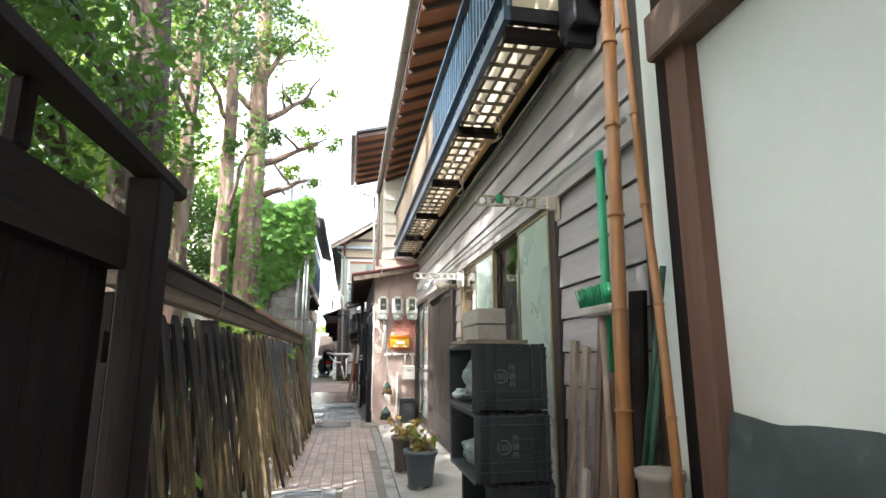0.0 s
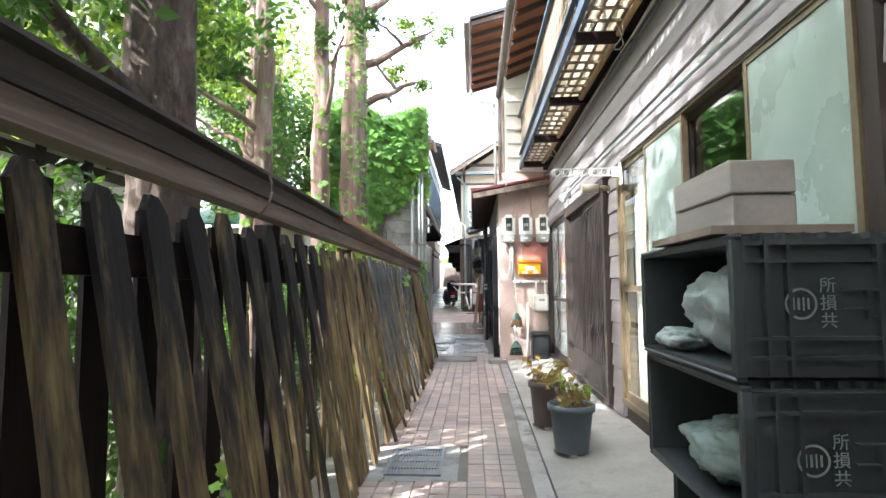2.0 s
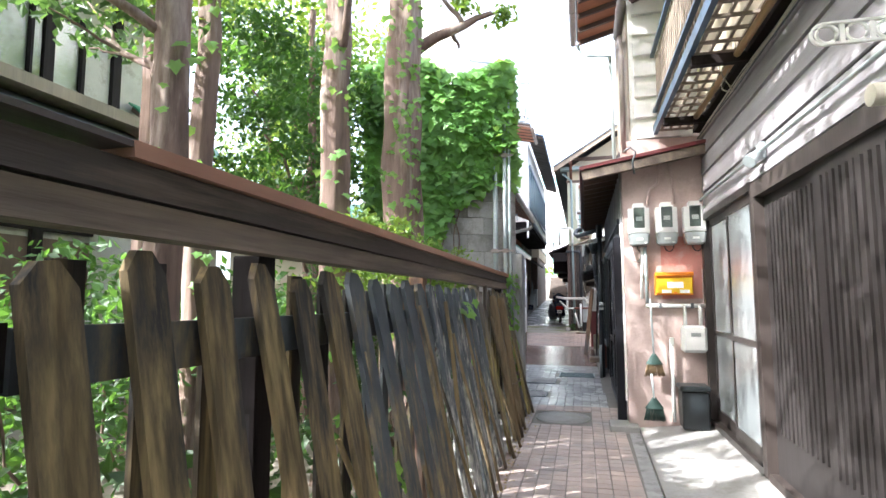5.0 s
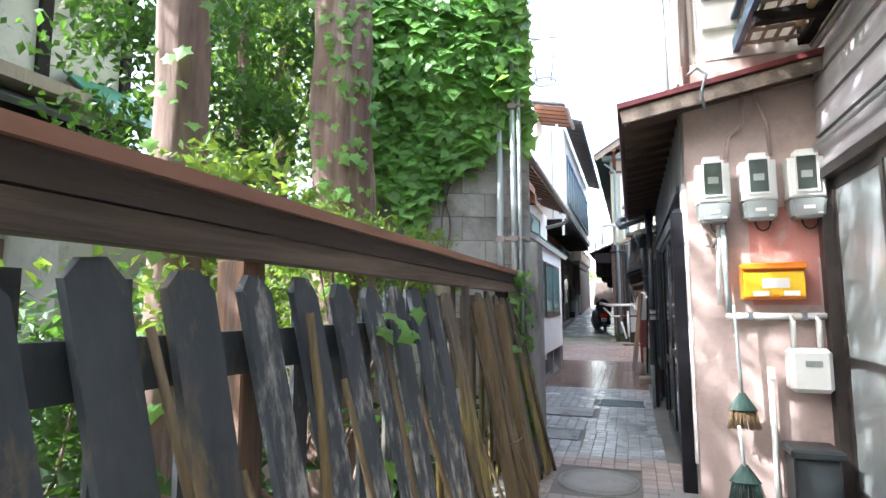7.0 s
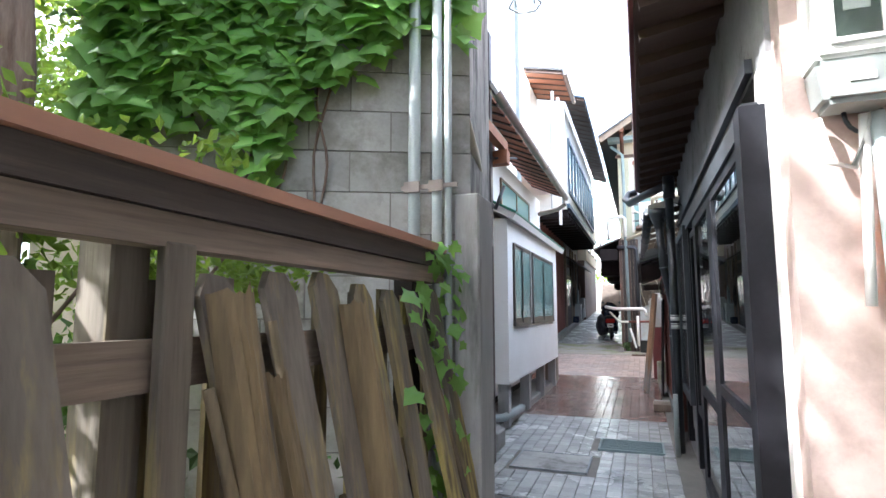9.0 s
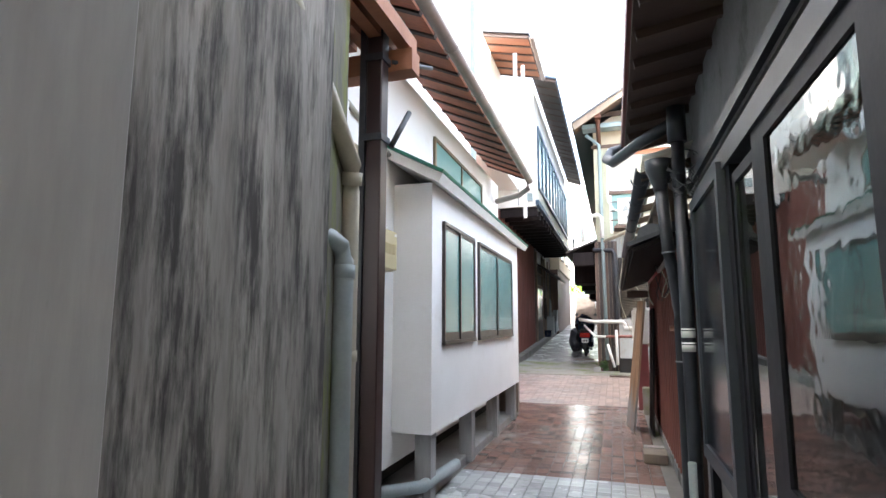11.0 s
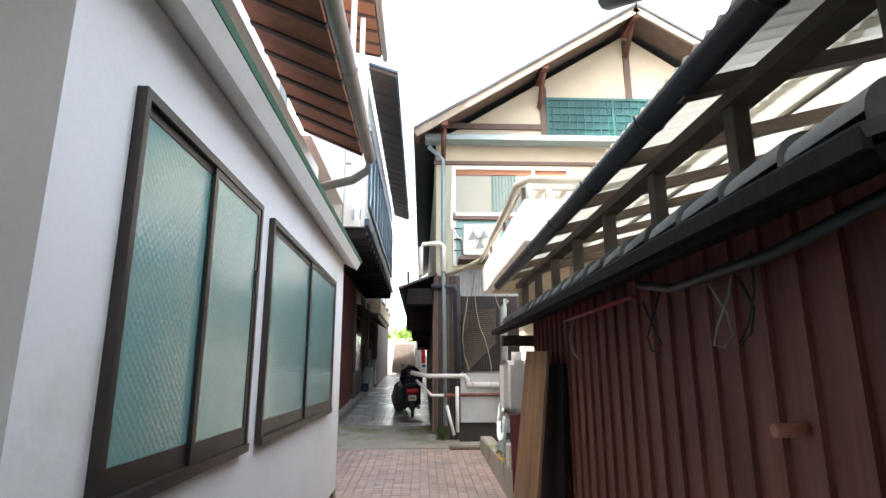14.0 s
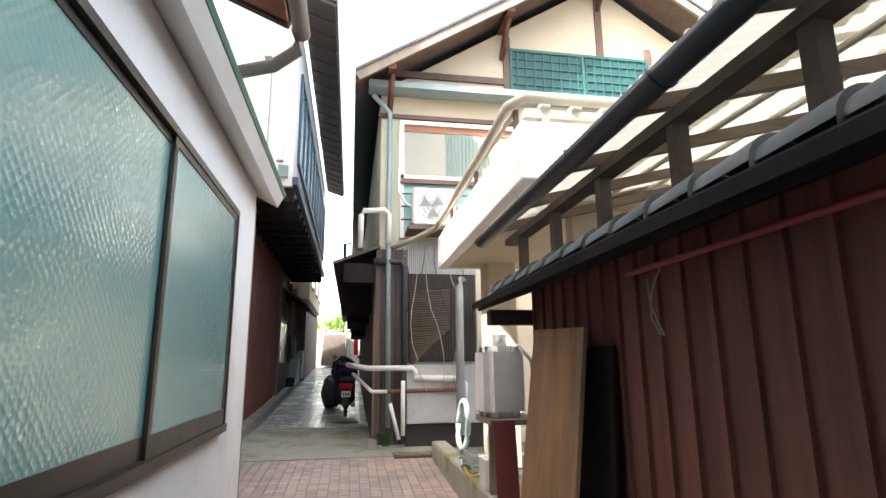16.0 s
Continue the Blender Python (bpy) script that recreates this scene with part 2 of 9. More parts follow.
KAWARA = material("grey_roof_tile", (0.12, 0.12, 0.115), (0.19, 0.185, 0.17), 4, 0.6, 0.3, island=0.2, wear=(0.20, 0.19, 0.13), wear_at=0.62)
GREEN_METAL = material("green_metal", (0.03, 0.19, 0.11), (0.025, 0.14, 0.085), 4, 0.45, 0.08)
PIPE_GREY = material("grey_pipe", (0.37, 0.415, 0.41), (0.27, 0.31, 0.31), 4, 0.45, 0.15, wear=(0.3, 0.3, 0.28))
PIPE_DARK = material("dark_grey_pipe", (0.026, 0.030, 0.037), (0.045, 0.050, 0.058), 4, 0.42, 0.06)
PIPE_CREAM = material("cream_pipe", (0.50, 0.46, 0.35), (0.36, 0.335, 0.26), 4, 0.45, 0.15)
PIPE_GREEN = material("green_grey_pipe", (0.26, 0.335, 0.335), (0.2, 0.26, 0.265), 4, 0.45, 0.05)
PIPE_BROWN = material("brown_gutter", (0.30, 0.25, 0.22), (0.22, 0.18, 0.16), 4, 0.45, 0.06)
ALU_DARK = material("bronze_aluminium", (0.045, 0.037, 0.033), (0.065, 0.055, 0.048), 8, 0.35, 0.04, metal=0.5)
ALU_BRASS = material("worn_bronze_frame", (0.22, 0.17, 0.10), (0.15, 0.115, 0.075), 8, 0.4, 0.05, metal=0.4)
BLACK_FRAME = material("black_frame", (0.009, 0.009, 0.012), (0.016, 0.016, 0.02), 6, 0.5, 0.08, spec=0.2)
NAVY = material("dark_blue_steel", (0.04, 0.085, 0.145), (0.03, 0.06, 0.095), 6, 0.4, 0.08)
GREEN_PANEL = material("greenish_shutter", (0.33, 0.41, 0.37), (0.28, 0.36, 0.33), 1.2, 0.28, 0.05, fine=20, coat=0.5)
FROST = material("frosted_green_glass", (0.26, 0.46, 0.43), (0.22, 0.40, 0.38), 1.5, 0.2, 0.0, coat=0.3)


def patterned(m, scale, depth):
    """Pressed diamond pattern on glass."""
    n, l = m.node_tree.nodes, m.node_tree.links
    tc, mp, v, bp = n.new("ShaderNodeTexCoord"), n.new("ShaderNodeMapping"), n.new("ShaderNodeTexVoronoi"), n.new("ShaderNodeBump")
    mp.inputs["Rotation"].default_value = (radians(45), 0, 0)
    v.inputs["Scale"].default_value, v.inputs["Randomness"].default_value = scale, 0.25
    bp.inputs["Strength"].default_value, bp.inputs["Distance"].default_value = depth, 0.01
    l.new(tc.outputs["Object"], mp.inputs[0])
    l.new(mp.outputs[0], v.inputs["Vector"])
    l.new(v.outputs["Distance"], bp.inputs["Height"])
    l.new(bp.outputs[0], n["Principled BSDF"].inputs["Normal"])
    l.new(bp.outputs[0], n["Principled BSDF"].inputs["Coat Normal"])
    return m


FROST_PRESSED = patterned(material("pressed_green_glass", (0.19, 0.37, 0.34), (0.16, 0.32, 0.30), 1.5, 0.22, 0.0, coat=0.7, spec=0.5), 46, 0.12)
FROST_PRESSED.node_tree.nodes["Principled BSDF"].inputs["Coat IOR"].default_value = 1.55
FROST_PRESSED.node_tree.nodes["Principled BSDF"].inputs["Coat Roughness"].default_value = 0.06
BARK = material("reddish_bark", (0.25, 0.17, 0.13), (0.085, 0.056, 0.045), 9, 0.9, 1.0, stretch=(1, 1, 0.16), fine=35, wear=(0.36, 0.29, 0.24), wear_at=0.6, wear_scale=4)
OLD_BARK = material("furrowed_dark_bark", (0.13, 0.095, 0.075), (0.03, 0.022, 0.018), 14, 0.9, 1.0, stretch=(1, 1, 0.35), fine=45, wear=(0.19, 0.15, 0.12), wear_at=0.6, wear_scale=9)
IVY = leaf_material("ivy_leaf", (0.18, 0.36, 0.08), (0.075, 0.19, 0.045), (0.42, 0.66, 0.12))
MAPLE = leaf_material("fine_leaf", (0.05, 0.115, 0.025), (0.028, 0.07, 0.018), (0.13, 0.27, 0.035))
# darker leaf copy: the shade behind the fence is put into its colour
SHADE_LEAF = leaf_material("shaded_leaf", (0.035, 0.085, 0.02), (0.02, 0.05, 0.014), (0.07, 0.14, 0.02))
# brighter leaf copy: sunlight is put into its colour
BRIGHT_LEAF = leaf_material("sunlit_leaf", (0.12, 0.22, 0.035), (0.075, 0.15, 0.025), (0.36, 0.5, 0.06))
PINE = leaf_material("needle_pad", (0.045, 0.10, 0.03), (0.028, 0.07, 0.024), (0.11, 0.2, 0.04))
BLACK_PLASTIC = material("black_plastic", (0.014, 0.018, 0.020), (0.026, 0.031, 0.033), 5, 0.38, 0.08)
GLASS = glass_material("window_glass")
# near-black colour stands in for the shade inside rooms, gaps and pits
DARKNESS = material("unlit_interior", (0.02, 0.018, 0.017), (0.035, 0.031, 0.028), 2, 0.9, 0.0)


# ---- builders ----
def box(bm, x0, x1, y0, y1, z0, z1, m=None, bevel=0.0):
    r = bmesh.ops.create_cube(bm, size=1.0)
    v = r["verts"]
    bmesh.ops.scale(bm, verts=v, vec=(max(abs(x1 - x0), 1e-4), max(abs(y1 - y0), 1e-4), max(abs(z1 - z0), 1e-4)))
    bmesh.ops.translate(bm, verts=v, vec=((x0 + x1) / 2, (y0 + y1) / 2, (z0 + z1) / 2))
    if bevel:
        e = list({e for q in v for e in q.link_edges})
        res = bmesh.ops.bevel(bm, geom=e, offset=bevel, segments=1, affect="EDGES")
        v = list({q for f in res["faces"] for q in f.verts} | {q for q in v if q.is_valid})
    if m is not None:
        bmesh.ops.transform(bm, verts=v, matrix=m, space=Matrix.Identity(4))
    return v


def tube(bm, pts, r, seg=10, r2=None):
    """A round bar along a line of points, radius r to r2."""
    pts = [Vector(p) for p in pts]
    rings = []
    for i, p in enumerate(pts):
        d = (pts[min(i + 1, len(pts) - 1)] - pts[max(i - 1, 0)]).normalized()
        u = d.cross(Vector((0, 0, 1)) if abs(d.z) < 0.9 else Vector((1, 0, 0))).normalized()
        w = d.cross(u)
        k = r + ((r2 if r2 is not None else r) - r) * i / max(1, len(pts) - 1)
        rings.append([bm.verts.new(p + k * (u * math.cos(a) + w * math.sin(a))) for a in (2 * math.pi * j / seg for j in range(seg))])
    for a, b in zip(rings, rings[1:]):
        for j in range(seg):
            f = bm.faces.new((a[j], a[(j + 1) % seg], b[(j + 1) % seg], b[j]))
            f.smooth = True
    bm.faces.new(rings[0][::-1])
    bm.faces.new(rings[-1])


def slab(bm, quad, thick):
    """A plate from four corners, thickened along its normal (downwards side kept)."""
    q = [Vector(p) for p in quad]
    nrm = (q[1] - q[0]).cross(q[3] - q[0]).normalized() * thick
    a = [bm.verts.new(p) for p in q]
    b = [bm.verts.new(p - nrm) for p in q]
    bm.faces.new(a)
    bm.faces.new(b[::-1])
    for i in range(4):
        j = (i + 1) % 4
        bm.faces.new((a[j], a[i], b[i], b[j]))


def lathe(bm, profile, cx, cy, seg=20):
    """Turned shape from (radius, z) pairs."""
    rings = [[bm.verts.new((cx + r * math.cos(2 * math.pi * j / seg), cy + r * math.sin(2 * math.pi * j / seg), z)) for j in range(seg)] for r, z in profile]
    for a, b in zip(rings, rings[1:]):
        for j in range(seg):
            f = bm.faces.new((a[j], a[(j + 1) % seg], b[(j + 1) % seg], b[j]))
            f.smooth = True
    bm.faces.new(rings[0][::-1])
    bm.faces.new(rings[-1])


def half_pipe(bm, p, q, r, seg=8):
    """An open gutter trough from p to q."""
    p, q = Vector(p), Vector(q)
    d = (q - p).normalized()
    u = d.cross(Vector((0, 0, 1))).normalized()
    rows = []
    for c in (p, q):
        rows.append([[bm.verts.new(c + k * (u * math.cos(a) - Vector((0, 0, 1)) * math.sin(a))) for a in (math.pi * j / seg for j in range(seg + 1))] for k in (r, r * 0.88)])
    for k in (0, 1):
        a, b = rows[0][k], rows[1][k]
        for j in range(seg):
            f = bm.faces.new((a[j], a[j + 1], b[j + 1], b[j]))
            f.smooth = True
    for e in (0, seg):
        bm.faces.new((rows[0][0][e], rows[1][0][e], rows[1][1][e], rows[0][1][e]))
    for s in (0, 1):
        for j in range(seg):
            bm.faces.new((rows[s][0][j], rows[s][0][j + 1], rows[s][1][j + 1], rows[s][1][j]))


def thing(name, label, category, at=(0, 0, 0), group="", kind=""):
    ob = new(name)
    ob.location = at
    ob.empty_display_size = 0.1
    return tagged(ob, label, category, group, kind)


def base_of(ob):
    while ob.parent:
        ob = ob.parent
    return Vector(ob.location)


def part(name, bm, mat, parent=None, label=""):
    """Link a bmesh, built in place, as one mesh object under a thing or part."""
    if parent:
        bmesh.ops.translate(bm, verts=bm.verts, vec=-base_of(parent))
    bmesh.ops.recalc_face_normals(bm, faces=bm.faces)
    me = bpy.data.meshes.new(name)
    bm.to_mesh(me)
    bm.free()
    me.materials.append(mat)
    ob = new(name, me)
    ob.parent = parent
    if label:
        ob["label"] = label
    return ob


def structure(name, bm, mat, label, category):
    return tagged(part(name, bm, mat), label, category, kind="structure")


def boxes(name, mat, parent, *bs, bevel=0.0, label=""):
    bm = bmesh.new()
    for b in bs:
        box(bm, *b, bevel=bevel)
    return part(name, bm, mat, parent, label)


def bar(name, mat, parent, pts, r, seg=8, r2=None, label=""):
    bm = bmesh.new()
    tube(bm, pts, r, seg, r2)
    return part(name, bm, mat, parent, label)


def rise(y):
    """Height of the alley floor."""
    if y < 20:
        return 0.0
    return 0.042 * (y - 20) if y < 30 else 0.42 + 0.066 * (min(y, 46) - 30)


# ---- ground and paving ----
bm = bmesh.new()
xs, ys = [-300, -60, -20, -6, -2, 0, 2, 6, 20, 60, 300], [-300, -60, -10, 0, 10, 20, 22, 24, 26, 28, 30, 36, 44, 52, 80, 140, 400]
grid = [[bm.verts.new((x, y, rise(y) - 0.03)) for x in xs] for y in ys]
for j in range(len(ys) - 1):
    for i in range(len(xs) - 1):
        bm.faces.new((grid[j][i], grid[j][i + 1], grid[j + 1][i + 1], grid[j + 1][i]))
structure("ground", bm, GROUND, "dark bare earth under the alley and garden", "ground")


def kerb_x(y):
    """Edge between the tiles and the concrete on the house side."""
    return 0.34 + 0.013 * y if y < 13 else 0.36


def strip(bm, y0, y1, xa, xb, z, thick=0.06, step=1.0):
    n = max(1, int((y1 - y0) / step))
    for k in range(n):
        a, b = y0 + (y1 - y0) * k / n, y0 + (y1 - y0) * (k + 1) / n
        slab(bm, ((xa(a), a, rise(a) + z), (xb(a), a, rise(a) + z), (xb(b), b, rise(b) + z), (xa(b), b, rise(b) + z)), thick)


bm = bmesh.new()
strip(bm, -4, 44, lambda y: -1.1 if y < 14 else -1.75 if y < 20.6 else -2.75, lambda y: kerb_x(y) + 0.02 if y < 13 else 0.55, -0.012, step=2.0)
structure("pavement", bm, JOINT, "narrow alley bed of cement under paving tiles", "pavement")
# concrete apron in front of the grey house, rising to its wall
bm = bmesh.new()
for y0, y1 in ((-4, 1.2), (1.21, 4.4), (4.41, 7.6), (7.61, 11.42)):
    slab(bm, ((kerb_x(y0) + 0.14, y0, 0.025), (1.44, y0, 0.11), (1.44, y1, 0.11), (kerb_x(y1) + 0.14, y1, 0.025)), 0.12)
structure("concrete_apron", bm, CONCRETE, "worn sloping concrete strip in front of the grey house", "pavement")
bm = bmesh.new()
strip(bm, -4, 11.42, lambda y: kerb_x(y) + 0.02, lambda y: kerb_x(y) + 0.135, -0.004, 0.05)
structure("gutter_channel", bm, CONCRETE_WET, "shallow grey concrete gutter beside the tiles", "gutter")
bm = bmesh.new()
strip(bm, -4, 12.1, lambda y: -1.1, lambda y: -0.735, 0.0, 0.05)
structure("fence_strip", bm, CONCRETE, "dusty cement strip at the foot of the fence", "pavement")
bm = bmesh.new()
strip(bm, 25.4, 28.2, lambda y: -2.73, lambda y: 0.5, 0.004, 0.05)
structure("cement_patch", bm, MOSSY, "cement patch with green moss across the alley", "pavement")

# ---- house with grey siding ----
X1 = 1.42


def clapboards(parent, x, y0, y1, z0, z1, mat, h=0.212, back=False):
    """Lapped boards, each its own piece, facing -x."""
    z, k = z0, 0
    while z < z1 - 0.02:
        t = min(z + h, z1)
        bm = bmesh.new()
        v = [bm.verts.new(p) for p in ((x - 0.022, y0, z), (x - 0.006, y0, t - 0.012), (x + 0.02, y0, t - 0.012), (x + 0.02, y0, z),
                                       (x - 0.022, y1, z), (x - 0.006, y1, t - 0.012), (x + 0.02, y1, t - 0.012), (x + 0.02, y1, z))]
        for f in ((0, 1, 2, 3), (7, 6, 5, 4), (0, 4, 5, 1), (1, 5, 6, 2), (2, 6, 7, 3), (3, 7, 4, 0)):
            bm.faces.new([v[i] for i in f])
        part("siding_board", bm, mat, parent)
        z = t


wall_a = thing("wall_grey_house", "two-storey house wall with lapped grey siding boards", "wall", kind="structure")
boxes("wall_core", DARK_TRIM, wall_a, (X1 + 0.02, X1 + 0.14, 2.3, 3.5, 0.1, 5.3), (X1 + 0.02, X1 + 0.14, 3.5, 6.75, 2.47, 5.3), (X1 + 0.02, X1 + 0.14, 3.5, 6.75, 0.0, 0.26),
      (X1 + 0.02, X1 + 0.14, 6.75, 7.15, 0.0, 5.3), (X1 + 0.02, X1 + 0.14, 7.15, 9.45, 2.42, 5.3), (X1 + 0.02, X1 + 0.14, 9.45, 11.4, 2.45, 5.3))
clapboards(wall_a, X1, 2.32, 3.46, 0.13, 2.46, SIDING)
clapboards(wall_a, X1, 2.32, 11.38, 2.50, 3.42, SIDING)
clapboards(wall_a, X1, 6.78, 7.12, 0.13, 2.40, SIDING)
boxes("upper_wall", CREAM, wall_a, (X1 - 0.01, X1 + 0.02, 2.3, 11.4, 3.46, 5.3))
boxes("corner_post", DARK_TRIM, wall_a, (X1 - 0.05, X1 + 0.03, 2.22, 2.31, 0.1, 3.7))
boxes("window_post", DARK_TRIM, wall_a, (X1 - 0.035, X1 + 0.03, 3.47, 3.55, 0.1, 2.47))
boxes("trim_board", SIDING, wall_a, (X1 - 0.05, X1 - 0.0225, 2.32, 11.38, 2.44, 2.50))
boxes("belly_beam", DARK_BEAM, wall_a, (X1 - 0.09, X1 - 0.012, 2.0, 11.38, 3.43, 3.62))
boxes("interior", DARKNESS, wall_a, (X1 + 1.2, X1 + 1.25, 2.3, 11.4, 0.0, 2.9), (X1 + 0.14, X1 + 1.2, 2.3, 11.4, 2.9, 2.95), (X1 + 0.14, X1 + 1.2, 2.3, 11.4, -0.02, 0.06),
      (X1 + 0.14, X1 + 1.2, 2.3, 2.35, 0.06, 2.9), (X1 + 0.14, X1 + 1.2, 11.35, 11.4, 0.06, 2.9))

# sliding window wall: clear leaf, shutter panels and a dark gap between them
win_a = thing("window_1", "long sliding window with greenish shutter panels and bronze frame", "window", (X1, 5.1, 0.26), kind="structure")
boxes("window_frame", ALU_BRASS, win_a, (X1 - 0.035, X1 + 0.10, 3.55, 6.75, 2.42, 2.465), (X1 - 0.035, X1 + 0.10, 3.55, 6.75, 0.26, 0.31), (X1 - 0.03, X1 + 0.10, 6.70, 6.75, 0.31, 2.42),
      (X1 - 0.05, X1 + 0.10, 3.55, 3.585, 0.31, 2.42))
for y0, y1 in ((3.585, 4.35), (5.15, 5.93)):
    p = boxes("shutter_panel", GREEN_PANEL, win_a, (X1 - 0.02, X1 + 0.005, y0 + 0.03, y1 - 0.03, 0.34, 2.39))
    boxes("shutter_frame", ALU_BRASS, p, (X1 - 0.028, X1 + 0.012, y0, y0 + 0.03, 0.31, 2.42), (X1 - 0.028, X1 + 0.012, y1 - 0.03, y1, 0.31, 2.42),
          (X1 - 0.028, X1 + 0.012, y0 + 0.03, y1 - 0.03, 0.31, 0.34), (X1 - 0.028, X1 + 0.012, y0 + 0.03, y1 - 0.03, 2.39, 2.42))


def sash(parent, x, y0, y1, z0, z1, mat, glass, w=0.045, mid=None, name="sash"):
    bs = [(x - 0.015, x + 0.015, y0, y0 + w, z0, z1), (x - 0.015, x + 0.015, y1 - w, y1, z0, z1), (x - 0.015, x + 0.015, y0 + w, y1 - w, z0, z0 + w * 1.4), (x - 0.015, x + 0.015, y0 + w, y1 - w, z1 - w, z1)]
    if mid:
        bs.append((x - 0.015, x + 0.015, y0 + w, y1 - w, mid, mid + w))
    s = boxes(name, mat, parent, *bs)
    g = boxes("pane", glass, s, (x - 0.004, x + 0.004, y0 + w, y1 - w, z0 + w * 1.4, z1 - w))
    g.visible_shadow = False
    return s


PALE_CURTAIN = material("pale_curtain", (0.62, 0.60, 0.52), (0.52, 0.5, 0.43), 3, 0.9, 0.2, stretch=ALONG_Z)
sash(win_a, X1 + 0.04, 4.35, 5.2, 0.31, 2.42, ALU_DARK, GLASS)
sash(win_a, X1 + 0.005, 5.93, 6.70, 0.31, 2.42, ALU_BRASS, GLASS, 0.05, 1.27)
boxes("curtain", PALE_CURTAIN, win_a, (X1 + 0.12, X1 + 0.13, 5.85, 6.7, 0.31, 2.42))

LATTICE = material("black_lattice_wood", (0.028, 0.024, 0.023), (0.048, 0.041, 0.038), 7, 0.55, 0.2, stretch=ALONG_Z, spec=0.3)
door_a = thing("door_1", "dark brown sliding lattice door in two leaves", "door", (X1, 8.3, 0.15), kind="structure")
boxes("door_frame", DARK_TRIM, door_a, (X1 - 0.06, X1 + 0.1, 7.15, 7.24, 0.14, 2.42), (X1 - 0.06, X1 + 0.1, 9.36, 9.45, 0.14, 2.42), (X1 - 0.06, X1 + 0.1, 7.24, 9.36, 2.30, 2.42), (X1 - 0.05, X1 + 0.1, 7.24, 9.36, 0.12, 0.18))
for y0, y1, x in ((7.24, 8.32, X1 - 0.01), (8.28, 9.36, X1 + 0.03)):
    lf = boxes("door_leaf", LATTICE, door_a, (x - 0.015, x + 0.015, y0, y0 + 0.07, 0.18, 2.3), (x - 0.015, x + 0.015, y1 - 0.07, y1, 0.18, 2.3), (x - 0.015, x + 0.015, y0 + 0.07, y1 - 0.07, 0.18, 0.5),
               (x - 0.015, x + 0.015, y0 + 0.07, y1 - 0.07, 2.22, 2.3), (x - 0.0145, x + 0.0145, (y0 + y1) / 2 - 0.02, (y0 + y1) / 2 + 0.02, 0.5, 2.22))
    # dark sheet that paints the shade between the slats
    boxes("lattice_backing", DARKNESS, lf, (x + 0.030, x + 0.036, y0 + 0.07, y1 - 0.07, 0.5, 2.22))
    for k in range(12):
        yy = y0 + 0.105 + k * (y1 - y0 - 0.21) / 11
        boxes("slat", LATTICE, lf, (x - 0.024, x + 0.010, yy - 0.021, yy + 0.021, 0.5, 2.22))
DOOR_GLASS = material("grey_frosted_door_glass", (0.27, 0.295, 0.29), (0.20, 0.22, 0.22), 1.2, 0.22, 0.05, stretch=ALONG_Z, fine=12, coat=0.4)
door_b = thing("door_2", "narrow aluminium door with pale translucent panels", "door", (X1, 10.3, 0.15), kind="structure")
boxes("door_frame", ALU_DARK, door_b, (X1 - 0.05, X1 + 0.1, 9.45, 9.51, 0.14, 2.45), (X1 - 0.05, X1 + 0.1, 11.28, 11.38, 0.14, 2.45), (X1 - 0.05, X1 + 0.1, 9.51, 11.28, 2.38, 2.45), (X1 - 0.05, X1 + 0.1, 9.51, 11.28, 0.12, 0.18))
for y0, y1, x in ((9.51, 10.42, X1), (10.38, 11.28, X1 + 0.035)):
    lf = boxes("door_leaf", ALU_DARK, door_b, (x - 0.015, x + 0.015, y0, y0 + 0.05, 0.18, 2.38), (x - 0.015, x + 0.015, y1 - 0.05, y1, 0.18, 2.38), (x - 0.015, x + 0.015, y0 + 0.05, y1 - 0.05, 0.18, 0.30),
               (x - 0.015, x + 0.015, y0 + 0.05, y1 - 0.05, 2.3, 2.38), (x - 0.015, x + 0.015, y0 + 0.05, y1 - 0.05, 1.1, 1.15))
    boxes("panel", DOOR_GLASS, lf, (x - 0.005, x + 0.005, y0 + 0.05, y1 - 0.05, 0.30, 1.1), (x - 0.005, x + 0.005, y0 + 0.05, y1 - 0.05, 1.15, 2.3))


